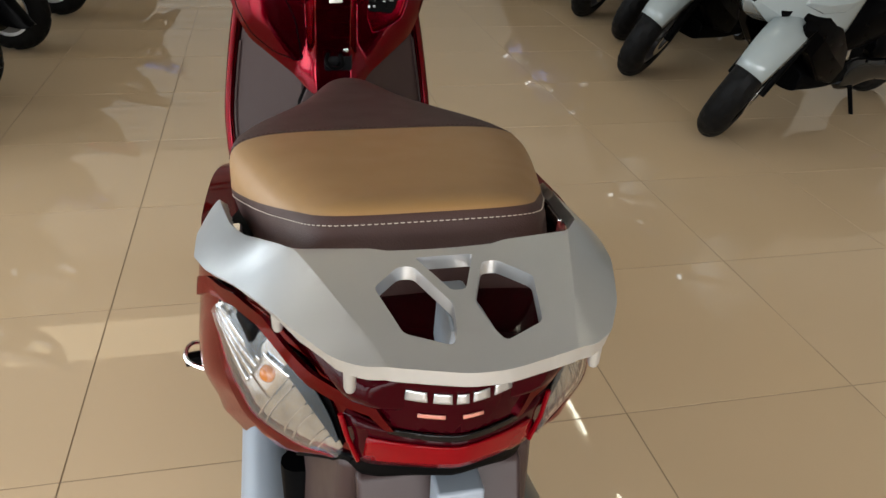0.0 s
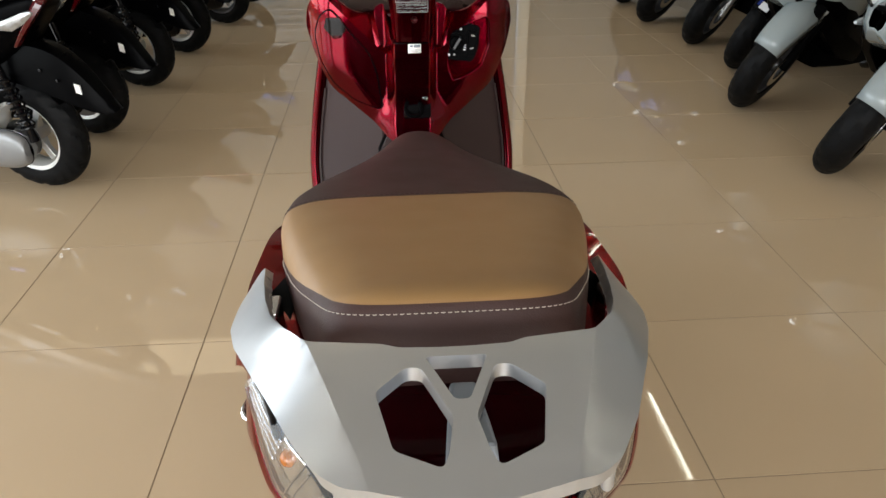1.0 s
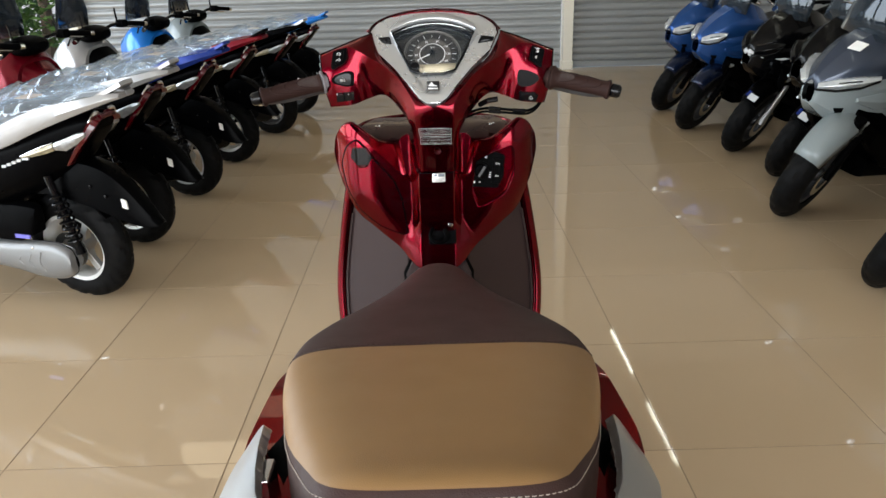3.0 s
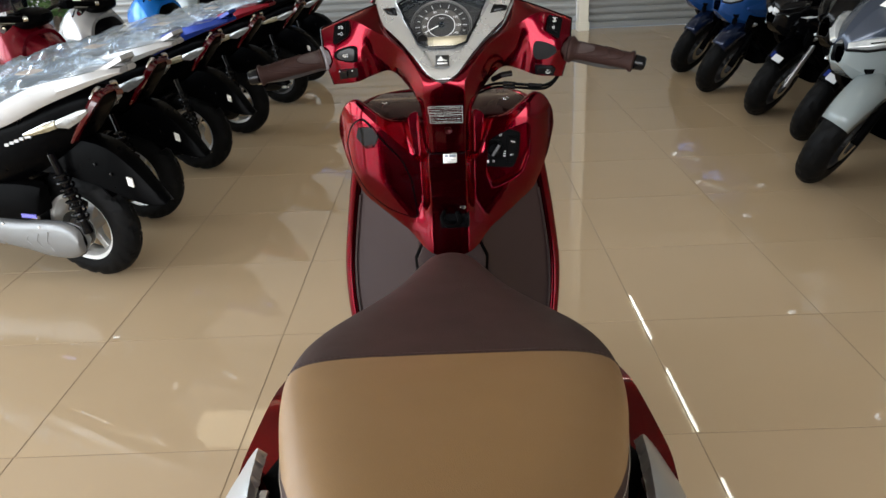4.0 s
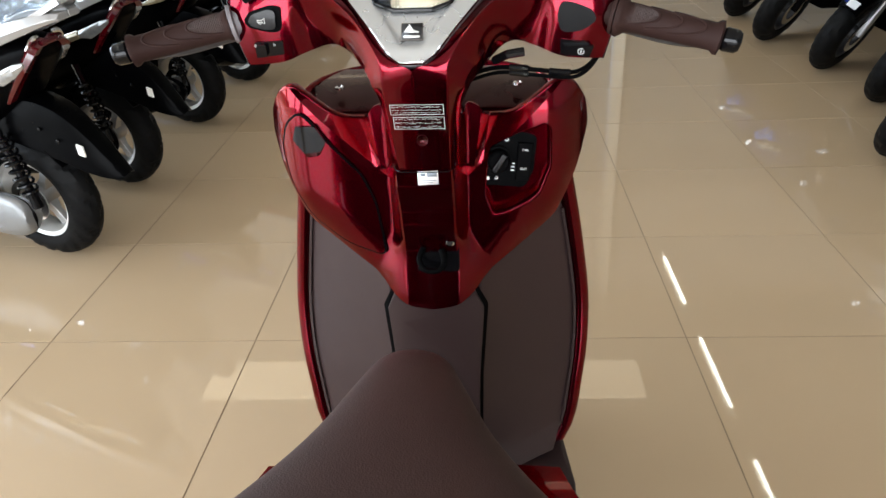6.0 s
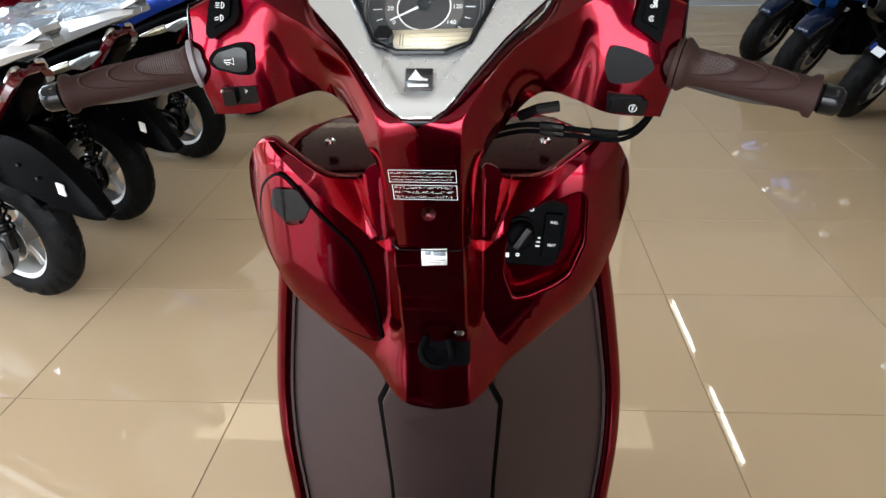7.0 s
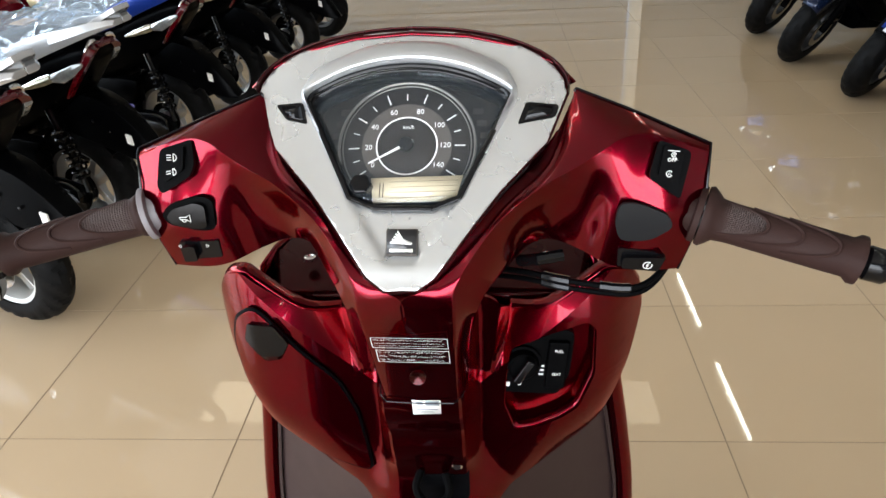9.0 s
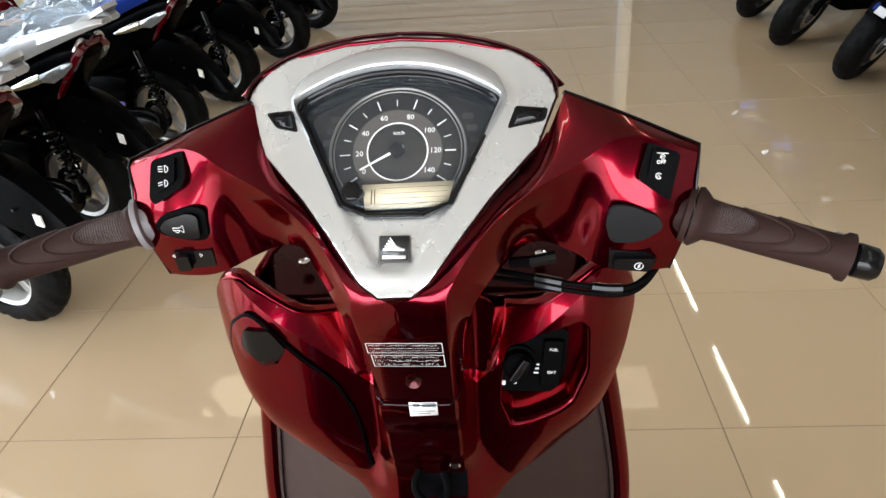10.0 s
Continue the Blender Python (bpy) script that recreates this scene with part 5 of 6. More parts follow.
def label_frame(x0, x1, z0, z1, rows):
    bm = bmesh.new()

    def bar(a, b, c, d):
        q = [(a, c), (b, c), (b, d), (a, d)]
        bm.faces.new([bm.verts.new((x, col_y(z), z)) for x, z in q])
    w = 0.0004
    bar(x0, x1, z0, z0 + w), bar(x0, x1, z1 - w, z1), bar(x0, x0 + w, z0, z1), bar(x1 - w, x1, z0, z1)
    rnd = random.Random(int(z0 * 1e5))
    for z, h, full in rows:
        x = x0 + 0.002
        while x < x1 - 0.004:
            ln = rnd.uniform(0.0005, 0.0015)
            # thin upright and level strokes, as of small print
            if rnd.random() < 0.6:
                bar(x, x + 0.00028, z, z + h)
            q = z + h * rnd.choice((0, 0.4, 0.8))
            bar(x, min(x + ln, x1 - 0.0015), q, q + 0.00032)
            x += ln + rnd.uniform(0.0004, 0.0009) + full
    return bm


hpart("warning_label", label_frame(-0.028, 0.031, 0.9475, 0.9605, [(0.9565, 0.0018, 0), (0.9530, 0.0008, 0), (0.9498, 0.0008, 0)]), WHITE_INK, "white printed warning label", column_part)
hpart("warning_label", label_frame(-0.026, 0.031, 0.9285, 0.9445, [(0.9405, 0.0020, 0), (0.9355, 0.0024, 0), (0.9305, 0.0024, 0)]), WHITE_INK, "white printed warning label", column_part)


# switches, each on its own little frame that follows the cover
def face(u, z):
    """The rider's face of a switch housing at half-width u."""
    return curve([(0.99, -0.884), (1.02, -0.8905), (1.05, -0.8945), (1.08, -0.8885), (1.11, -0.8780)], z)


def switch(name, pts, mat, out, label="", bevel=0.0012, th=0.004, r=0.0035):
    bm = panel(rounded(pts, r), lambda x, z: Vector((x, face(abs(x), z) - out, z)), (), steps(-0.2, 0.2, 40)[1:-1], steps(1.0, 1.11, 12)[1:-1])
    return hpart(name, bm, mat, label, solid=th, bevel=bevel)


beam = [(-0.1865, 1.0695), (-0.1830, 1.0645), (-0.1600, 1.0775), (-0.1560, 1.0860), (-0.1570, 1.1035), (-0.1820, 1.0965)]
horn = [(-0.1870, 1.0476), (-0.1824, 1.0397), (-0.1592, 1.0337), (-0.1461, 1.0350), (-0.1445, 1.0602), (-0.1552, 1.0633), (-0.1796, 1.0566)]
turn = [(-0.1806, 1.0050), (-0.1480, 1.0085), (-0.1476, 1.0245), (-0.1801, 1.0227)]
idle = [(0.1740, 1.0752), (0.1962, 1.0598), (0.2027, 1.0922), (0.1803, 1.1000)]
pad = [(0.1518, 1.0428), (0.1565, 1.0273), (0.1781, 1.0281), (0.1935, 1.0396), (0.1889, 1.0497), (0.1684, 1.0583), (0.1547, 1.0589)]
start = [(0.157, 1.0024), (0.1882, 0.9977), (0.1924, 1.0101), (0.1828, 1.0162), (0.1565, 1.0193)]
switch("switch_frame", beam, BLACK, 0.002, "black switch frame")
switch("switch_frame", horn, BLACK, 0.002, "black switch frame", r=0.008)
switch("switch_frame", turn, GLOSS_BLACK, 0.002, "black switch frame", r=0.0015)
switch("switch_frame", idle, BLACK, 0.002, "black switch frame")
switch("switch_frame", start, GLOSS_BLACK, 0.002, "black switch frame", r=0.0015)
switch("beam_switch", [(-0.1784, 1.0744), (-0.1635, 1.0835), (-0.1617, 1.1000), (-0.1761, 1.0965)], BLACK, 0.006, "black headlight beam switch", r=0.0015)
switch("horn_button", grow(horn, 0.74), GLOSS_BLACK, 0.006, "black horn button", r=0.006)
switch("turn_switch", [(-0.1770, 1.0065), (-0.1660, 1.0075), (-0.1660, 1.0215), (-0.1770, 1.0205)], GLOSS_BLACK, 0.008, "black turn signal slider", r=0.002)
switch("idle_switch", [(0.1799, 1.0786), (0.1933, 1.0712), (0.1969, 1.0917), (0.1830, 1.0975)], BLACK, 0.006, "black idling stop switch", r=0.0015)
switch("rubber_pad", pad, DARK_PAD, 0.005, "matt black rubber pad", r=0.007)
switch("start_button", [(0.1597, 1.0025), (0.1861, 0.9995), (0.1907, 1.0123), (0.1605, 1.0125)], GLOSS_BLACK, 0.006, "black starter button", r=0.002)


def stroke(s, x, z, lines, out=0.0070, size=1.0):
    for pts in lines:
        hpart("print", tube([(s * x + u * size, face(x, z + v * size) - out, z + v * size) for u, v in pts], 0.00030, 4), WHITE_INK)


arc_pts = lambda cx, cy, r, a0, a1, n=10: [(cx + r * math.cos(radians(a0 + (a1 - a0) * k / n)), cy + r * math.sin(radians(a0 + (a1 - a0) * k / n))) for k in range(n + 1)]
lamp_d = [(0.0, -0.0028), (0.0, 0.0028)] + arc_pts(0.0, 0.0, 0.0028, 90, -90)
stroke(-1, 0.1695, 1.0925, [lamp_d] + [[(-0.006, y), (-0.002, y)] for y in (-0.002, 0.0, 0.002)], size=0.85)
stroke(-1, 0.1705, 1.0825, [lamp_d] + [[(-0.006, y - 0.001), (-0.002, y)] for y in (-0.001, 0.001)], size=0.85)
stroke(-1, 0.165, 1.0475, [[(-0.005, 0.001), (0.0, 0.001), (0.003, 0.003), (0.003, -0.003), (0.0, -0.001), (-0.005, -0.001), (-0.005, 0.001)], arc_pts(-0.002, -0.0015, 0.0015, 180, 360)])
stroke(-1, 0.1785, 1.0195, [[(-0.002, 0), (0, 0.0016), (0, -0.0016), (-0.002, 0)]], 0.0030)
stroke(-1, 0.158, 1.0200, [[(0.002, 0), (0, 0.0016), (0, -0.0016), (0.002, 0)]], 0.0030)
hpart("print", letters("OFF", 0.0036, Matrix.Translation((0.1885, face(0.1885, 1.0885) - 0.0068, 1.0885)) @ pose(0, 0, 0, 90, 0, 0)), WHITE_INK)
stroke(1, 0.1895, 1.0925, [[(-0.004, 0.0022), (0.004, 0.0016)], arc_pts(0, -0.0005, 0.0015, 0, 320), [(-0.0008, -0.0012), (0, 0.0002), (0.0008, -0.0012)]])
stroke(1, 0.1870, 1.0795, [arc_pts(0, 0, 0.0020, 30, 330), [(-0.0009, -0.001), (0, 0.001), (0.0009, -0.001)]])
stroke(1, 0.1785, 1.0062, [arc_pts(0, 0, 0.0032, 50, 380, 14), [(0.0008, 0.0020), (-0.0008, 0.0), (0.0008, 0.0), (-0.0008, -0.0020)]])

COLLAR = material("grey_collar", (0.17, 0.155, 0.165), 0.5)

# grips
for s in (-1, 1):
    a, b = Vector((s * 0.2125 + 0.004, -0.880, 1.0405)), Vector((s * 0.318 + 0.002, -0.912, 1.0205))
    d = (b - a).normalized()
    rot = d.to_track_quat("X", "Z").to_matrix().to_4x4()
    G = Matrix.Translation(a) @ rot
    ln = (b - a).length

    def gpart(name, bm, mat, label="", parent=None, **k):
        bmesh.ops.transform(bm, matrix=G, verts=bm.verts)
        return hpart(name, bm, mat, label, parent, **k)
    grip = gpart("handgrip", turned(([(0.004, 0.012), (0.0, 0.0215), (0.003, 0.0225), (0.007, 0.0195), (0.011, 0.0158)] if s > 0 else [(0.004, 0.012), (0.0, 0.0165), (0.002, 0.0172), (0.004, 0.0165), (0.007, 0.0152)]) + [(0.02, 0.0148), (ln * 0.5, 0.0148), (ln - 0.010, 0.0144), (ln - 0.006, 0.0175), (ln - 0.002, 0.0175), (ln, 0.010)], 32, "x"), BROWN_GRIP, "brown rubber handgrip with curved ribs", angle=60)
    for apex in (0.40, 0.61, 0.83):
        # a rounded arc with its arms running back along the grip
        pts = []
        for k in range(25):
            q = -1 + k / 12
            ang = radians(48 + 58 * q)
            pts.append((ln * (apex - 0.32 * abs(q) ** 2.4), -s * 0.0147 * math.sin(ang), 0.0147 * math.cos(ang)))
        gpart("grip_rib", tube(pts, 0.0014, 6), BROWN_GRIP, "", grip)
    kn = []
    for i in range(41):
        t0 = 0.012 if s > 0 else 0.006
        t = t0 + (ln * 0.39 - t0) * i / 40
        w = 54 * max(0.02, (ln * 0.395 - t) / (ln * 0.32)) ** (1 / 2.4) if t > ln * 0.08 else 54
        rr = 0.0150
        kn.append([(t, -s * (rr + (0.0007 if j % 2 and i % 2 else 0)) * math.sin(radians(48 + min(w, 54) * (j / 18 - 1))), (rr + (0.0007 if j % 2 and i % 2 else 0)) * math.cos(radians(48 + min(w, 54) * (j / 18 - 1)))) for j in range(37)])
    gpart("grip_knurl", loft(kn, False), KNURL, "finely knurled rubber", grip, angle=10)
    gpart("bar_end", turned([(ln - 0.001, 0.010), (ln + 0.002, 0.0125), (ln + 0.014, 0.012), (ln + 0.018, 0.009), (ln + 0.019, 0.003)], 20, "x"), GLOSS_BLACK, "black bar end")
    gpart("grip_collar", turned([(-0.012, 0.010), (-0.012, 0.0140), (-0.006, 0.0150), (-0.0055, 0.0205), (-0.001, 0.0212), (-0.0005, 0.010)], 28, "x"), COLLAR if s < 0 else BROWN_GRIP, bevel=0.0006)
    lever = spline([(s * 0.19, -0.80, 1.020), (s * 0.23, -0.815, 1.014), (s * 0.28, -0.845, 1.006), (s * 0.330, -0.865, 1.006)], 5)
    hpart("brake_lever", tube(lever, [0.008 - 0.0022 * math.sin(math.pi * i / (len(lever) - 1)) for i in range(len(lever))], 10), ALLOY_DARK, "dark brake lever")
    bm = bmesh.new()
    bmesh.ops.create_uvsphere(bm, u_segments=12, v_segments=8, radius=0.009, matrix=Matrix.Translation(lever[-1]))
    hpart("lever_ball", bm, CHROME)
# throttle cables and hose below the right housing
for k, (dz, r) in enumerate(((0.0, 0.0026), (-0.006, 0.0022))):
    path = spline([(0.055, -0.825 - 0.004 * k, 0.965 + dz), (0.09, -0.868, 0.984 + dz), (0.13, -0.885, 0.985 + dz), (0.175, -0.885, 0.982 + dz * 0.9), (0.200, -0.868, 0.998 + dz * 0.5), (0.212, -0.855, 1.03)], 6)
    cable = hpart("throttle_cable", tube(path, r, 8), BLACK, "black throttle cable")
    for i in ((8, 12), (14, 18))[: 2 if k != 1 else 1]:
        hpart("cable_sleeve", tube(path[i[0]:i[1]], r * 1.5, 8), GLOSS_BLACK, "", cable)
hpart("housing_clip", tube([(0.085, -0.86, 0.99), (0.10, -0.875, 1.0), (0.118, -0.872, 1.002)], 0.005, 8), GLOSS_BLACK)

# ---- scooters parked in rows on both sides ----
def paint(name, color, metal=0.3):
    return material(name, color, 0.26, metal, 0.3, 0.05, 3, rough_vary=0.02, spec=0.3)


P_WHITE, P_GREY = paint("white_paint", (0.40, 0.40, 0.40), 0.5), paint("nardo_grey_paint", (0.215, 0.245, 0.25), 0.05)
HEADLAMP = material("bright_headlamp", (0.72, 0.76, 0.82), 0.10, 0.5, 0.6, 0.5, 26)
LAMP_CREAM = material("cream_lamp_bowl", (0.36, 0.32, 0.22), 0.12, 0.4, 0.5, 0.8, 40)
LAMP_PALE = material("pale_lamp_bowl", (0.36, 0.36, 0.35), 0.12, 0.5, 0.5, 0.8, 30)
P_BLUE, P_SKY = paint("deep_blue_paint", (0.010, 0.030, 0.20), 0.4), paint("bright_blue_paint", (0.01, 0.16, 0.55), 0.3)
P_METALBLUE = paint("metallic_blue_paint", (0.015, 0.066, 0.23), 0.5)
P_BRIGHTRED, P_BLACK = paint("bright_red_paint", (0.16, 0.002, 0.010), 0.5), material("black_paint", (0.0009, 0.0009, 0.0011), 0.3, 0, 0.0, 0.2, 4, spec=0.025)
P_VIOLET = paint("violet_blue_print", (0.16, 0.15, 0.55), 0.1)
P_JET = material("jet_black_paint", (0.0016, 0.0016, 0.002), 0.16, 0, 0.0, 0.05, 3, spec=0.22)
P_NIGHT = paint("night_blue_paint", (0.006, 0.012, 0.035), 0.4)
P_STRIPE = paint("pale_stripe_paint", (0.70, 0.72, 0.74), 0.1)
P_SLATE = paint("slate_paint", (0.045, 0.056, 0.080), 0.4)


def bpart(name, bm, mat, parent, label="", **k):
    return part(name, bm, mat, parent, label, **k)


def stock_scooter(m, label, tail, front, fender, group, wrap=False, screen=None, maxi=False, rail=None, rim=ALLOY, turn=0.0, r=0.235):
    ob = thing("parked_scooter", m, label, "scooter", group)
    F = 1.27
    AX = 0 if maxi else -0.018
    rw = wheel(ob, AX, r, 0.11 if not maxi else 0.13, r * 0.60, rim, 3 if not maxi else 5, 2, 0 if maxi else 0.075, "rear_wheel", ALLOY_DARK if maxi else ALLOY)
    TURN = Matrix.Translation((0, F, 0)) @ Matrix.Rotation(radians(turn), 4, Vector((0, -0.6, 0.8))) @ Matrix.Translation((0, -F, 0))
    fw = wheel(ob, F, r + 0.015, 0.085 if not maxi else 0.132, r * (0.68 if not maxi else 0.60), rim, 5, 2, 0.10, "front_wheel")
    fw.matrix_basis = TURN @ Matrix.Translation((0, F, r + 0.015))
    # body
    bpart("side_cover", loft(along([(-0.282, 0.052, 0.725, 0.775), (-0.25, 0.068, 0.685, 0.782), (-0.20, 0.078, 0.635, 0.785), (-0.14, 0.088, 0.58, 0.78), (0.02, 0.125, 0.47, 0.745), (0.30, 0.150, 0.37, 0.685), (0.58, 0.13, 0.32, 0.61), (0.76, 0.09, 0.26, 0.46)], 4, 2.8, 24)), P_BLACK, ob, "black side cover", angle=50)
    rail_mat = rail or SILVER
    for s in (-1, 1):
        rings = []
        for y, x, z0, z1 in spline([(0.44, 0.120, 0.610, 0.625), (0.25, 0.140, 0.635, 0.685), (0.09, 0.142, 0.665, 0.745), (-0.10, 0.122, 0.738, 0.815), (-0.265, 0.090, 0.795, 0.845), (-0.365, 0.058, 0.828, 0.860), (-0.405, 0.030, 0.838, 0.858)], 4):
            q = (z1 - z0) / 2
            p = Vector((s * x, y, (z0 + z1) / 2))
            rings.append([p + Vector((s * 0.006, 0, -q)), p + Vector((s * 0.016, 0, -q * 0.2)), p + Vector((s * 0.004, 0, q)), p + Vector((-s * 0.03, 0, q)), p + Vector((-s * 0.03, 0, -q))])
        bpart("tail_cover", loft(rings), tail, ob, "coloured tail cover", angle=50, bevel=0.003)
    bpart("seat", loft(along([(-0.11, 0.06, 0.735, 0.775), (0.0, 0.115, 0.735, 0.80), (0.16, 0.135, 0.70, 0.785), (0.30, 0.14, 0.67, 0.755), (0.52, 0.115, 0.63, 0.705), (0.72, 0.06, 0.60, 0.66), (0.78, 0.02, 0.60, 0.63)], 4, 3.0, 24)), DARK_BLACK, ob, "black vinyl seat", angle=60)
    # grab rail: a plate with a grip hole, between the tail covers
    half = [(0.035, -0.412), (0.062, -0.37), (0.094, -0.26), (0.11, -0.13), (0.0, -0.13)]
    grip_hole = rounded([(-0.045, -0.345), (0.045, -0.345), (0.06, -0.265), (-0.06, -0.265)], 0.015)
    bm = panel(half + [(-x, y) for x, y in reversed(half[:-1])], lambda x, y: Vector((x, y, 0.800 - 0.235 * (y + 0.13) + 0.4 * (y + 0.13) ** 2 - 1.2 * x * x)), [grip_hole], steps(-0.1, 0.1, 8)[1:-1], steps(-0.41, -0.13, 8)[1:-1])
    bpart("grab_rail", bm, rail_mat, ob, "light grab rail behind the seat", solid=0.016, bevel=0.004)
    # lamps at the tail: curved red strokes under a bright arc, with a pale wedge and a turn lamp beside
    bow = spline([(0.020, -0.290, 0.768), (0.046, -0.290, 0.764), (0.066, -0.278, 0.740), (0.082, -0.244, 0.696), (0.093, -0.200, 0.645), (0.099, -0.170, 0.606)], 4)
    for s in (-1, 1):
        rings = [[(s * (p.x + 0.014), p.y + h * 0.3, p.z + h * 0.3), (s * (p.x + 0.008), p.y - h, p.z - h * 0.5), (s * (p.x - 0.02), p.y - h * 0.6, p.z - h * 0.3), (s * (p.x - 0.02), p.y + h, p.z + h), (s * (p.x + 0.006), p.y + h, p.z + h)] for p, h in zip(bow if s < 0 else bow[:9], [0.007, 0.010, 0.013, 0.014, 0.014] + steps(0.014, 0.004, len(bow) - 6))]
        lamp = bpart("tail_lamp", loft(rings), TAIL_RED, ob, "glossy red curved tail lamp", bevel=0.003)
        bpart("bright_arc", tube([Vector((s * (p.x + 0.006), p.y + 0.004, p.z + 0.018)) for p in bow[:9]], [0.004, 0.007, 0.008, 0.008, 0.007, 0.006, 0.005, 0.004, 0.003], 8), CHROME, lamp, "bright arc along the lamp's top")
        rings = [[(s * (x + 0.012), y, z), (s * (x + 0.006), y, z + h), (s * (x - 0.02), y, z + h), (s * (x - 0.02), y, z - h), (s * (x + 0.006), y, z - h)] for x, y, z, h in ((0.146, -0.01, 0.643, 0.003), (0.136, -0.05, 0.652, 0.010), (0.122, -0.10, 0.666, 0.015), (0.112, -0.135, 0.676, 0.014))]
        turn_lamp = bpart("turn_lamp", loft(rings), LAMP_CREAM, ob, "clear turn lamp with cream bowl", bevel=0.003)
        bpart("lamp_bowl_edge", tube([Vector(r[1]) + Vector((0, 0, 0.001)) for r in rings], 0.003, 6), CHROME, turn_lamp)
        rings = [[(s * (x + 0.012), y, z), (s * (x + 0.006), y, z + h), (s * (x - 0.02), y, z + h), (s * (x - 0.02), y, z - g), (s * (x + 0.006), y, z - g)] for x, y, z, h, g in ((0.112, -0.137, 0.678, 0.014, 0.014), (0.104, -0.18, 0.690, 0.016, 0.030), (0.094, -0.23, 0.706, 0.018, 0.020), (0.084, -0.265, 0.722, 0.006, 0.006))]
        bpart("lamp_wedge", loft(rings), LAMP_PALE, ob, "pale clear wedge between the lamps", bevel=0.003)
    bpart("lamp_bridge", tube([(-0.03, -0.290, 0.766), (0, -0.292, 0.768), (0.03, -0.290, 0.766)], 0.010, 8), TAIL_RED, ob)
    # mudguard: a long tapering blade behind the wheel
    rings = []
    for y, z0, z1, w in spline([(0.07, 0.470, 0.54, 0.080), (-0.04, 0.470, 0.582, 0.080), (-0.14, 0.440, 0.598, 0.074), (-0.24, 0.404, 0.570, 0.066), (-0.32, 0.368, 0.500, 0.056), (-0.38, 0.348, 0.418, 0.044), (-0.418, 0.342, 0.368, 0.030), (-0.43, 0.343, 0.360, 0.024)], 3):
        rings.append([(-w, y, z0), (-w * 0.93, y - 0.004, (z0 + z1) / 2), (-w * 0.6, y - 0.008, z1 - 0.006), (0, y - 0.01, z1), (w * 0.6, y - 0.008, z1 - 0.006), (w * 0.93, y - 0.004, (z0 + z1) / 2), (w, y, z0), (w * 0.9, y + 0.006, z0 + 0.012), (-w * 0.9, y + 0.006, z0 + 0.012)])
    bpart("mudguard", loft(rings), P_BLACK, ob, "long black plastic mudguard", bevel=0.003, angle=50)
    for k in range(2):
        for s in (-1, 1):
            bpart("bolt", turned([(0, 0.006), (s * 0.003, 0.006), (s * 0.004, 0.003)], 10, "x", (s * 0.066, -0.20 - 0.06 * k, 0.51 - 0.035 * k)), GLOSS_BLACK, ob)
    bpart("mudguard_sticker", loft([[(-0.0585 + d, -0.318, 0.466), (-0.0540 + d, -0.336, 0.457), (-0.0565 + d, -0.338, 0.424), (-0.0610 + d, -0.320, 0.433)] for d in (0.004, -0.0015)]), STICKER, ob, "small white sticker")
    bpart("rear_fender", loft([[(-0.07, AX - 0.27 * math.cos(a), r + 0.27 * math.sin(a)), (0.07, AX - 0.27 * math.cos(a), r + 0.27 * math.sin(a)), (0.065, AX - 0.26 * math.cos(a), r + 0.258 * math.sin(a)), (-0.065, AX - 0.26 * math.cos(a), r + 0.258 * math.sin(a))] for a in (radians(q) for q in range(35, 150, 14))]), BLACK, ob)
    # engine and drive
    case = spline([(AX - 0.095, 0.234, 0.020), (AX - 0.080, 0.234, 0.052), (AX - 0.02, 0.232, 0.076), (0.06, 0.232, 0.078), (0.18, 0.240, 0.062), (0.32, 0.250, 0.060), (0.46, 0.252, 0.080), (0.56, 0.252, 0.070), (0.60, 0.250, 0.036)], 4)
    DROP = Matrix.Translation((0, 0.02, -0.02))
    bpart("drive_case", loft([superring(0.034, h, -0.120, z, y, 28, 2.3) for y, z, h in case]), ENGINE if rim is WHITE_RIM else GLOSS_BLACK, ob, "belt drive cover", bevel=0.003, m=DROP)
    bpart("case_gasket", loft([superring(0.006, h + 0.002, -0.118, z, y, 28, 2.3) for y, z, h in [(AX - 0.097, 0.234, 0.018)] + case[1:]]), GLOSS_BLACK, ob, "black gasket rim", m=DROP)
    # ribs cast into the cover
    for k in range(3):
        bpart("case_rib", tube([(-0.150, 0.02 + 0.05 * k, 0.275 - 0.01 * k), (-0.1535, 0.035 + 0.05 * k, 0.235), (-0.150, 0.02 + 0.05 * k, 0.195 + 0.01 * k)], 0.004, 6), ENGINE if rim is WHITE_RIM else GLOSS_BLACK, ob, m=DROP)
    for y, z in ((AX - 0.055, 0.265), (AX - 0.055, 0.205), (0.06, 0.290), (0.06, 0.182), (0.24, 0.290), (0.26, 0.206), (0.44, 0.318), (0.46, 0.186)):
        bpart("bolt", turned([(-0.125, 0.007), (-0.146, 0.007), (-0.147, 0.004)], 6, "x", (0, y, z)), CHROME if rim is WHITE_RIM else BLACK, ob, m=DROP)
    # air cleaner with a slanted facet
    rings = []
    for y, z0, z1, w in ((0.005, 0.405, 0.450, 0.024), (0.030, 0.345, 0.458, 0.036), (0.10, 0.318, 0.462, 0.040), (0.30, 0.318, 0.455, 0.040), (0.40, 0.330, 0.440, 0.034), (0.43, 0.360, 0.420, 0.024)):
        zm = z0 + 0.62 * (z1 - z0)
        rings.append([(-0.12 - w * 0.7, y, z0), (-0.12 - w, y, z0 + 0.02), (-0.12 - w * 0.92, y, zm), (-0.12 - w * 0.35, y, z1), (-0.12 + w, y, z1), (-0.12 + w, y, z0)])
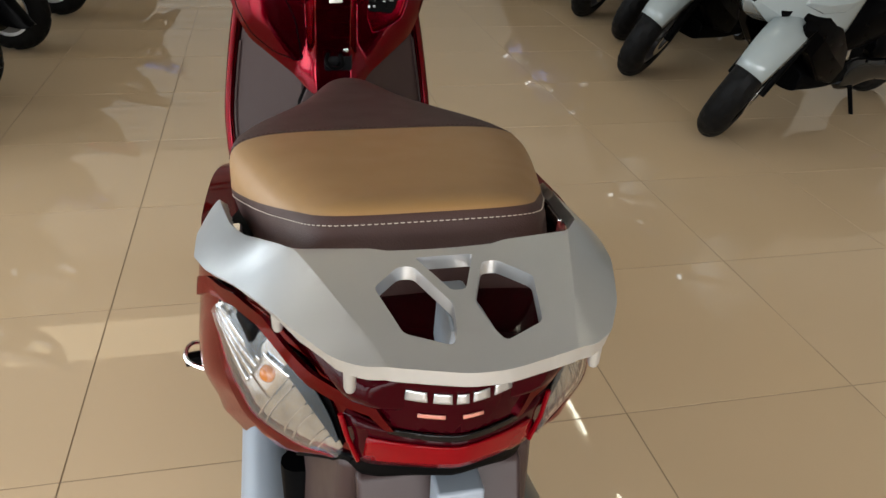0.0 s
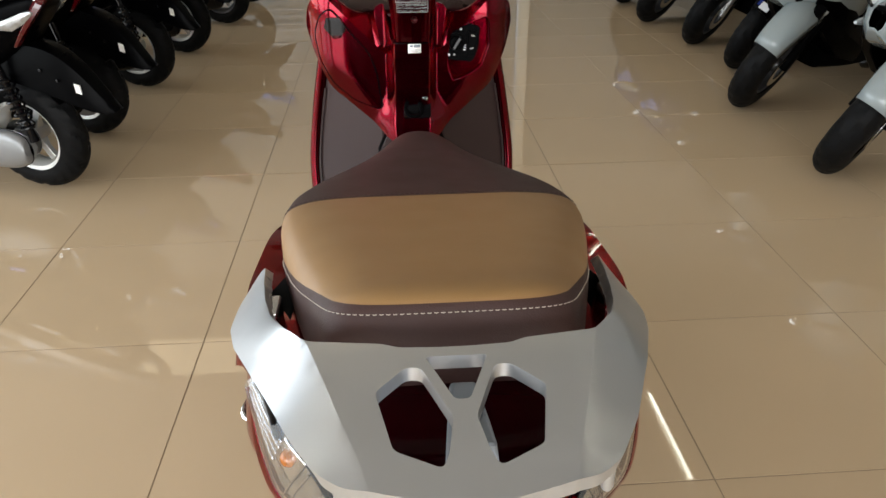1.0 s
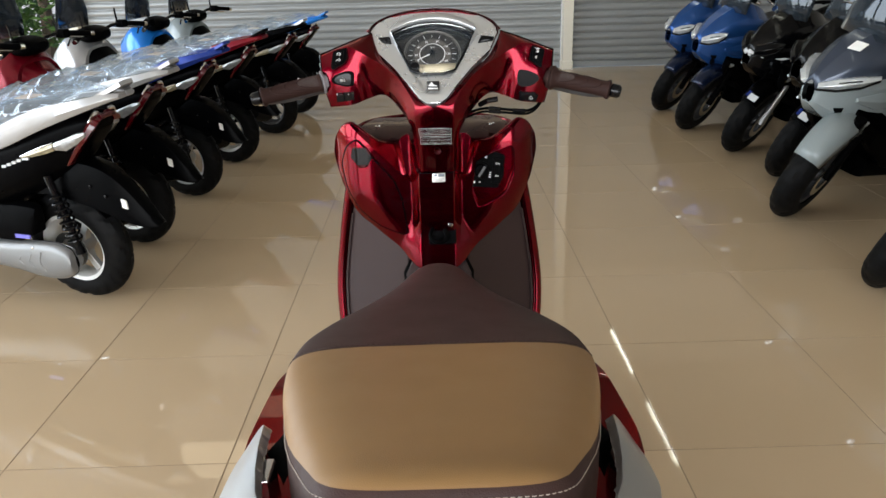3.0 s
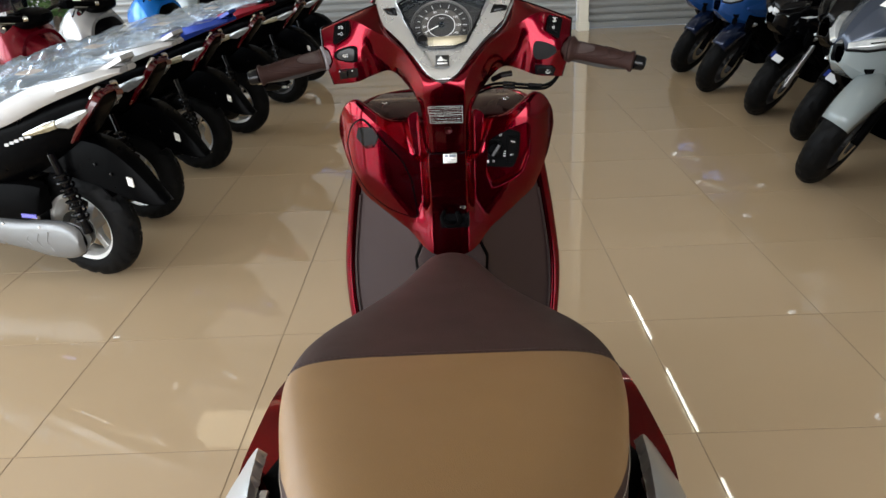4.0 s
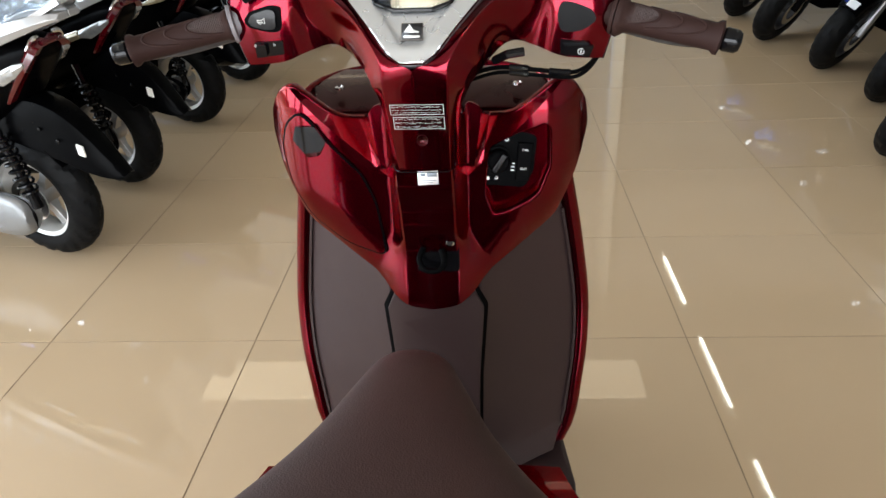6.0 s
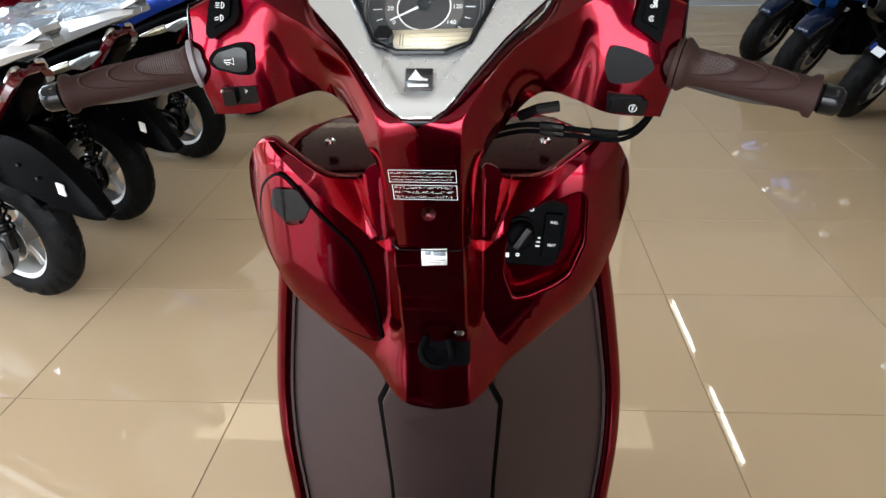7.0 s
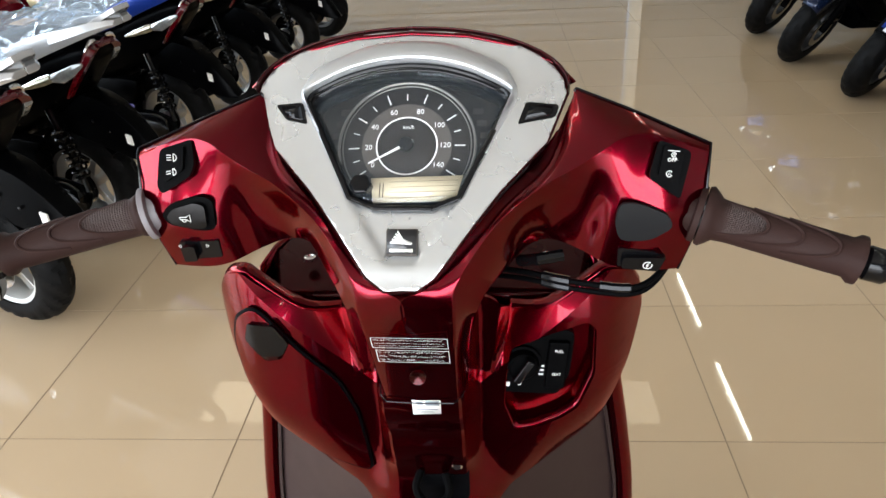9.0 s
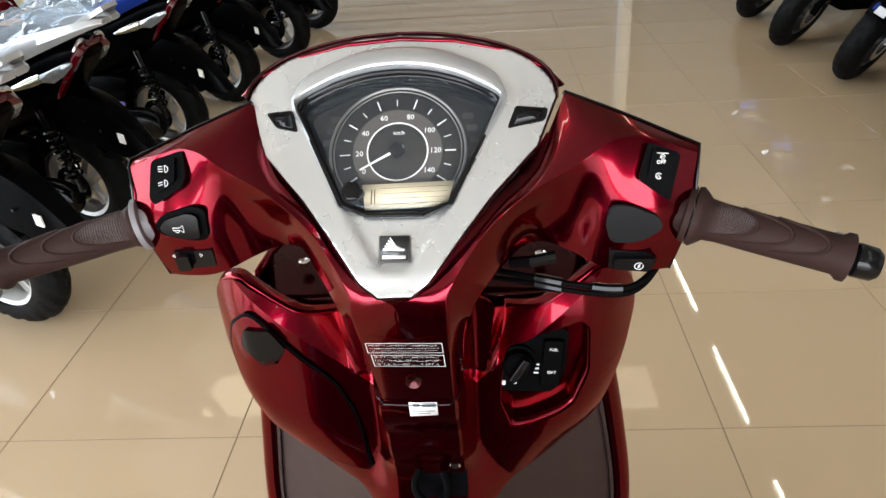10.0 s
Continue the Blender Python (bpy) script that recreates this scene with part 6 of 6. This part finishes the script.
    bpart("air_cleaner", loft(rings), P_BLACK if rim is not WHITE_RIM else BLACK, ob, "black air cleaner box", bevel=0.004, m=DROP)
    bpart("case_badge", block(-0.1625, -0.1575, 0.035, 0.105, 0.338, 0.353), P_VIOLET, ob, "small violet-blue badge", m=DROP)
    bpart("muffler", tube([(0.12, 0.42, 0.22), (0.15, 0.30, 0.25), (0.15, -0.06, 0.30), (0.15, -0.15, 0.315)], [0.03, 0.052, 0.055, 0.04], 18), BLACK, ob, "black muffler")
    coil = [(-0.105 + 0.026 * math.cos(a), -0.104 + 0.035 * a / 50 + 0.026 * math.sin(a), 0.29 + 0.20 * a / 50) for a in steps(0, 50, 110)]
    bpart("shock_spring", tube(coil, 0.0050, 6), GLOSS_BLACK, ob, "black coil spring")
    bpart("shock_absorber", tube([(-0.105, -0.110, 0.245), (-0.105, -0.104, 0.30), (-0.105, -0.055, 0.56)], [0.017, 0.014, 0.014], 10), GLOSS_BLACK, ob)
    if rim is WHITE_RIM:
        # emblem on the side cover, as plain bars
        for k, (y0, y1) in enumerate(((0.112, 0.094), (0.088, 0.070), (0.064, 0.046), (0.040, 0.022), (0.014, -0.012))):
            bpart("emblem_bar", loft([[(xx + 0.09 * (0.05 - y), y, z) for y, z in ((y0, 0.592 + 0.008 * k), (y0 - 0.003, 0.603 + 0.008 * k), (y1 - 0.003, 0.604 + 0.008 * k), (y1, 0.593 + 0.008 * k))] for xx in (-0.1325, -0.126)]), SILVER, ob, "pale emblem bar")
    bpart("axle_nut", turned([(-0.085, 0.013), (-0.098, 0.013), (-0.100, 0.006)], 6, "x", (0, AX, r)), CHROME, ob)
    bpart("side_stand", tube([(-0.13, 0.50, 0.20), (-0.20, 0.44, 0.03), (-0.215, 0.42, 0.022)], [0.011, 0.010, 0.016], 8), BLACK, ob)
    # footboard and front
    bpart("footboard", loft(along([(0.55, 0.14, 0.20, 0.30), (0.75, 0.16, 0.20, 0.29), (1.0, 0.15, 0.21, 0.33)], 3, 4)), BLACK, ob, bevel=0.008)
    if maxi:
        # angular fairing: side panels below the lamp line, a hood above it
        NOSE = Matrix.Translation((0, -0.045, 0))
        stations = [(0.86, 0.165, 0.43, 0.86), (0.98, 0.212, 0.43, 0.93), (1.12, 0.212, 0.45, 0.95), (1.26, 0.165, 0.50, 0.89), (1.36, 0.106, 0.55, 0.81), (1.43, 0.036, 0.61, 0.715)]
        section = [(0.0, 0.05), (0.55, 0.0), (0.90, 0.16), (1.0, 0.53), (0.95, 0.63), (0.66, 0.84), (0.24, 1.0), (0.0, 1.0)]
        at = lambda p, q: (q[0] * p[1], p[0], p[2] + (p[3] - p[2]) * q[1])
        fine = spline(stations, 3)
        low = [[at(p, q) for q in section[:5]] for p in fine]
        bpart("front_fairing", loft([[(-x, y, z) for x, y, z in reversed(r[1:])] + r for r in low], False), front if front is not P_SLATE else fender, ob, "glossy coloured front fairing", solid=0.004, angle=16, m=NOSE)
        top = [[at(p, q) for q in section[4:]] for p in fine]
        bpart("nose_hood", loft([r + [(-x, y, z) for x, y, z in reversed(r[:-1])] for r in top], False), front, ob, "hood above the headlamps", solid=0.004, angle=16, m=NOSE)
        for s in (-1, 1):
            bpart("lower_cowl", loft([[(s * x, y, z0), (s * (x + 0.02), y, (z0 + z1) / 2), (s * x, y, z1), (s * (x - 0.05), y, z1), (s * (x - 0.05), y, z0)] for x, y, z0, z1 in ((0.17, 0.80, 0.24, 0.40), (0.20, 1.00, 0.30, 0.54), (0.195, 1.14, 0.42, 0.60), (0.150, 1.26, 0.55, 0.62))]), P_BLACK, ob, "black lower cowl", bevel=0.008, angle=20, m=NOSE)
            # scooped duct with a dark mouth beside the lamp
            bpart("side_duct", loft([[(s * x, y, z - h), (s * (x + 0.014), y, z), (s * x, y, z + h), (s * (x - 0.03), y, z + h), (s * (x - 0.03), y, z - h)] for x, y, z, h in ((0.150, 1.285, 0.655, 0.012), (0.190, 1.20, 0.655, 0.040), (0.214, 1.09, 0.668, 0.046), (0.216, 0.98, 0.690, 0.020))]), front if front is not P_SLATE else fender, ob, "raised side panel", bevel=0.005, angle=20, m=NOSE)
            bpart("duct_mouth", loft([[(s * x, y, z - h), (s * (x + 0.004), y, z), (s * x, y, z + h), (s * (x - 0.02), y, z)] for x, y, z, h in ((0.214, 1.13, 0.735, 0.004), (0.226, 1.09, 0.74, 0.014), (0.226, 1.04, 0.75, 0.006))]), GLOSS_BLACK, ob, "dark duct", m=NOSE)
            rings = []
            for x, y, z, h in ((0.040, 1.418, 0.705, 0.018), (0.085, 1.382, 0.722, 0.034), (0.128, 1.330, 0.744, 0.030), (0.150, 1.290, 0.765, 0.008)) if front is not P_SLATE else ((0.034, 1.424, 0.697, 0.012), (0.100, 1.372, 0.720, 0.024), (0.152, 1.292, 0.742, 0.022), (0.182, 1.215, 0.764, 0.006)):
                rings.append([(s * (x + 0.006), y + 0.006, z - h), (s * (x + 0.018), y + 0.016, z), (s * (x + 0.002), y + 0.004, z + h), (s * (x - 0.02), y - 0.03, z + h), (s * (x - 0.02), y - 0.03, z - h)])
            bpart("headlamp", loft(rings), HEADLAMP if front is not P_JET else GLOSS_BLACK, ob, "clear twin headlamp" if front is not P_JET else "dark twin headlamp", bevel=0.004, angle=25, m=NOSE)
            bpart("headlamp_rim", tube([Vector(q[0]) + Vector((0, 0.002, -0.005)) for q in rings], 0.006, 8), GLOSS_BLACK, ob, m=NOSE)
            bpart("lamp_divider", tube([Vector(q[1]).lerp(Vector(q[2]), 0.4) + Vector((0, 0.002, 0)) for q in rings[1:3]], 0.003, 6), GLOSS_BLACK, ob, m=NOSE)
            bpart("front_turn_lamp", loft(along([(1.15, 0.008, 0.54, 0.555), (1.18, 0.016, 0.532, 0.562), (1.22, 0.006, 0.54, 0.552)], 2), True), HEADLAMP, ob, "clear turn lamp").location = (s * 0.185, 0, 0)
            # slanted struts of the fork cover
            bpart("fork_cover", tube([(s * 0.052, F - 0.02, 0.50), (s * 0.060, F + 0.02, 0.62)], [0.020, 0.028], 8), BLACK, ob, m=TURN)
    else:
        bpart("leg_shield", loft(along([(0.88, 0.19, 0.30, 0.80), (0.96, 0.215, 0.34, 0.86), (1.08, 0.18, 0.42, 0.86), (1.22, 0.09, 0.52, 0.76)], 4, 2.6, 24)), front, ob, "glossy coloured front cover", angle=45)
        bpart("inner_shield", loft(along([(0.80, 0.11, 0.32, 0.72), (0.885, 0.150, 0.31, 0.78)], 2, 3.5, 24)), front if front is P_BRIGHTRED else BLACK, ob)
        bpart("bar_cover", loft(along([(0.80, 0.04, 0.85, 0.89), (0.85, 0.10, 0.82, 0.91), (0.94, 0.10, 0.81, 0.92), (1.00, 0.05, 0.82, 0.88)], 4, 2.6, 20)), BLACK, ob, "black handlebar cover", angle=45)
        bpart("headlamp", loft(along([(0.97, 0.08, 0.81, 0.89), (1.02, 0.075, 0.805, 0.875), (1.05, 0.04, 0.82, 0.855)], 3, 2.6)), REFLECTOR, ob, "clear headlamp")
    LOW = Matrix.Translation((0, 0, 0) if maxi else (0, -0.10, -0.11))
    bpart("steering_stem", tube([(0, 1.14, 0.52), (0, 0.98, 0.95) if maxi else (0, 0.92, 0.87)], 0.026, 12), BLACK, ob)
    for s in (-1, 1):
        bpart("fork_leg", tube([(s * 0.072, F, r + 0.015), (s * 0.072, F - 0.10, 0.58)], [0.022, 0.019], 12), ALLOY if not maxi or (s < 0 and fender is P_BLACK) else BLACK, ob, "fork leg", m=TURN)
        bar = [(s * 0.02, 0.97, 0.98), (s * 0.12, 0.95, 1.01), (s * 0.20, 0.91, 1.012), (s * 0.35, 0.85, 0.985)]
        bpart("handlebar", tube(spline(bar, 4), 0.011, 8), GLOSS_BLACK, ob, m=LOW)
        bpart("handgrip", tube([(s * 0.22, 0.902, 1.010), (s * 0.34, 0.854, 0.987)], 0.017, 12), BLACK, ob, "black rubber handgrip", m=LOW)
        bpart("bar_end", tube([(s * 0.34, 0.854, 0.987), (s * 0.362, 0.845, 0.983)], 0.014, 10), CHROME, ob, m=LOW)
        bpart("switch_box", loft([superring(0.03, 0.026, s * 0.19, 1.013, y, 10, 4) for y in (0.885, 0.945)]), BLACK, ob, bevel=0.004, m=LOW)
        bpart("brake_lever", tube(spline([(s * 0.17, 0.975, 1.0), (s * 0.24, 0.975, 0.985), (s * 0.345, 0.915, 0.965)], 4), 0.0065, 8), CHROME, ob, "polished brake lever", m=LOW)
        bpart("mirror_stem", tube([(s * 0.165, 0.93, 1.02), (s * 0.17, 0.935, 1.12)], 0.006, 6), GLOSS_BLACK, ob, m=LOW)
    # front fender
    rings = []
    R = r + 0.015 + 0.035
    wide = maxi and fender in (P_GREY,)
    a0, a1, b0 = (33, 140, 0.078) if wide else ((42, 140, 0.066) if maxi else (30, 140, 0.055))
    for k in range(14):
        a = radians(a0 + (a1 - a0) * k / 13)
        y, z = F + R * math.cos(a), r + 0.015 + R * math.sin(a)
        b = b0 * (0.55 + 0.45 * math.sin(math.pi * (0.12 + 0.75 * k / 13)) ** 0.6) + 0.004
        d = Vector((0, math.cos(a), math.sin(a)))
        c = Vector((0, y, z))
        lift = 0.03 * (k / 13) if wide else 0
        rings.append([c + Vector((x, 0, 0)) + d * (h + lift) for x, h in ((-b, -0.06), (-b * 0.92, -0.012), (-b * 0.5, 0.010), (0, 0.018), (b * 0.5, 0.010), (b * 0.92, -0.012), (b, -0.06))])
    bpart("front_fender", loft(rings, False), fender, ob, "coloured front fender", solid=0.004, angle=60, m=TURN)
    bpart("brake_caliper", loft([superring(0.018, 0.035, -0.07, r + 0.10, y, 10, 3) for y in (F - 0.11, F - 0.05)]), GLOSS_BLACK, ob, bevel=0.004, m=TURN)
    if screen:
        pts = [[(x, 1.02 + (0.14 if maxi else 0.08) + 0.10 * (z - 0.9) * -2.0 - 1.6 * x * x, z) for x in steps(-w, w, 8)] for z, w in ((0.90, 0.15), (1.0, 0.15), (1.10, 0.125), (1.19, 0.08), (1.21, 0.04))]
        bpart("windscreen", loft(pts, False), SMOKE if screen == "dark" else CLEAR, ob, "dark tinted windscreen" if screen == "dark" else "clear windscreen", solid=0.003, angle=60)
    if wrap:
        rings = []
        off = Vector((wrap * 7.3, wrap * 2.1, 0))
        for p in spline([(-0.27, 0.07, 0.82, 0.86), (-0.14, 0.115, 0.78, 0.86), (0.10, 0.16, 0.69, 0.84), (0.30, 0.17, 0.65, 0.805), (0.55, 0.145, 0.61, 0.745), (0.74, 0.09, 0.58, 0.685)], 18):
            ring = []
            for q in superring(p[1], (p[3] - p[2]) / 2, 0, (p[2] + p[3]) / 2, p[0], 76, 2.4):
                v = Vector(q)
                # folds: sharp ridges of warped noise
                w = v * 7 + off + noise.noise_vector(v * 6 + off) * 0.9
                ridge = (1 - abs(noise.noise(w))) ** 6 * 0.020 + (1 - abs(noise.noise(w * 2.3))) ** 5 * 0.006
                ring.append(v + Vector((v.x, 0, v.z - 0.74)).normalized() * (ridge + noise.noise(v * 8 + off) * 0.012))
            rings.append(ring)
        w = bpart("plastic_wrap", loft(rings), WRAP, ob, "crumpled clear plastic film over the seat", angle=40)
        w.visible_shadow = False
        bpart("paper_tag", block(-0.03, 0.035, 0.0, 0.07, 0.825, 0.829), TAG, ob, "small brown paper tag")
    return ob


DARK_BLACK = material("black_vinyl", (0.020, 0.019, 0.019), 0.5, 0, 0, 0.15, 6, 0.3, 420, grain_type="VORONOI")
TAG = material("brown_paper", (0.45, 0.32, 0.22), 0.7)
WHITE_RIM = material("white_rim_paint", (0.62, 0.62, 0.60), 0.35, 0.2, 0.3)

LEFT = "scooters parked along the west side"
for x, y, tail_p, front_p, fend, wrap, screen, rail, text in (
        (-1.46, 0.578, P_WHITE, P_WHITE, P_WHITE, 1, None, P_WHITE, "black and white scooter with a film-wrapped seat and white grab rail"),
        (-1.495, 1.205, P_WHITE, P_WHITE, P_WHITE, 2, None, P_WHITE, "black scooter with white tail and crumpled film on its seat"),
        (-1.475, 2.00, P_BLUE, P_BRIGHTRED, P_BRIGHTRED, 3, "dark", P_BLUE, "black scooter with deep blue tail, red front and wrapped seat"),
        (-1.435, 2.80, P_BRIGHTRED, P_WHITE, P_WHITE, 4, "dark", BLACK, "black scooter with bright red tail stripe and white front"),
        (-1.33, 3.72, P_BLACK, P_SKY, P_SKY, 5, "dark", SILVER, "black scooter with bright blue front and grey rail"),
        (-1.29, 4.62, P_SKY, P_GREY, P_SKY, 6, "dark", P_SKY, "black scooter with bright blue tail near the shutter")):
    stock_scooter(pose(x, y, 0.0, 0, 0, 72) @ pose(0, 0, 0, 0, -5, 0), text, tail_p, front_p, fend, LEFT, wrap, screen, False, rail, WHITE_RIM if y < 1 else ALLOY if y < 3 else ALLOY_DARK, r=0.230)

RIGHT = "scooters parked along the east side"
for x, y, front_p, fend, maxi, text in (
        (1.765, 0.49, P_GREY, P_GREY, True, "pale grey scooter with wide front tyre and dark body"),
        (1.785, 1.38, P_SLATE, P_GREY, True, "grey and slate scooter with twin headlamps, leaning on its stand"),
        (2.065, 2.11, P_JET, P_BLACK, True, "black scooter with slim front fender, beside the grey one"),
        (2.04, 2.75, P_JET, P_BLACK, True, "black scooter with white nose stripe on its fairing"),
        (1.96, 3.50, P_METALBLUE, P_NIGHT, True, "metallic blue scooter with bright headlamps"),
        (2.00, 4.30, P_METALBLUE, P_NIGHT, True, "metallic blue scooter standing near the shutter")):
    a = 112
    m = pose(x, y, 0.0, 0, 0, a) @ pose(0, 0, 0, 0, -12, 0) @ Matrix.Translation((0, -1.27, 0))
    bike = stock_scooter(m, text, P_BLACK, front_p, fend, RIGHT, False, "dark", maxi, SILVER, ALLOY_DARK, turn=24, r=0.255 if y < 2 else 0.240)
    if y == 2.75:
        for s in (-1, 1):
            rings = [[(s * x, yy, z - h), (s * (x + 0.012), yy + 0.008, z), (s * x, yy, z + h), (s * (x - 0.02), yy - 0.01, z)] for x, yy, z, h in ((0.012, 1.435, 0.69, 0.022), (0.075, 1.375, 0.672, 0.026), (0.15, 1.27, 0.675, 0.018), (0.20, 1.12, 0.70, 0.004))]
            part("nose_stripe", loft(rings), P_STRIPE, bike, "white nose stripe", bevel=0.003, m=Matrix.Translation((0, -0.045, 0)))
    if fend is P_BLACK:
        # protective tape on the fender tip
        r, F = 0.240, 1.27
        R = r + 0.015 + 0.055
        TURN = Matrix.Translation((0, F, 0)) @ Matrix.Rotation(radians(24), 4, Vector((0, -0.6, 0.8))) @ Matrix.Translation((0, -F, 0))
        for x0, x1, mat, q in ((-0.042, 0.014, P_STRIPE, 0), (0.016, 0.034, P_BLUE, 2)):
            rings = []
            for k in range(4):
                a = radians(44 + q + 2.6 * k)
                rings.append([(x, F + (R + h) * math.cos(a), r + 0.015 + (R + h) * math.sin(a)) for x, h in ((x0, 0), (x1, 0), (x1, 0.003), (x0, 0.003))])
            part("fender_tape", loft(rings), mat, bike, "strip of protective tape", m=TURN)
    if front_p is P_SLATE:
        tag = loft([[(-0.085, 1.245, z), (-0.03, 1.262, z), (-0.03, 1.215, z + 0.03), (-0.085, 1.20, z + 0.028)] for z in (0.862, 0.865)])
        part("paper_tag", tag, STICKER, bike, "small white paper tag on the nose")

# ---- floor tiles, 0.6 m, with narrow sunk joints ----
def tile_mesh():
    g, b = 0.0016, 0.0004
    h = T / 2 - g
    rings = [[(sx * (h - d), sy * (h - d), z) for sx, sy in ((-1, -1), (1, -1), (1, 1), (-1, 1))] for d, z in ((0, -0.0012), (0, -b * 0.8), (b, 0.0))]
    bm = loft(rings, True, False)
    bm.faces.new(bm.verts[-4:])
    bmesh.ops.recalc_face_normals(bm, faces=bm.faces)
    return bm


first_tile = part("tile", tile_mesh(), TILE, floor)
first_tile.location = (-7 * T + T / 2, -6 * T + T / 2, 0)
for i in range(-7, 7):
    for j in range(-6, 12):
        if (i, j) != (-7, -6):
            t = new("tile", first_tile.data)
            t.parent, t.location = floor, (i * T + T / 2, j * T + T / 2, 0)
bm = bmesh.new()
for i in range(-11, 10):
    for j in range(-12, 12):
        if not (-7 <= i < 7 and -6 <= j):
            c, h = Vector((i * T + T / 2, j * T + T / 2, 0)), T / 2 - 0.0013
            bm.faces.new([bm.verts.new(c + Vector((sx * h, sy * h, -0.0004))) for sx, sy in ((-1, -1), (1, -1), (1, 1), (-1, 1))])
tagged(part("outer_tiles", bm, TILE, floor), kind="stuff")
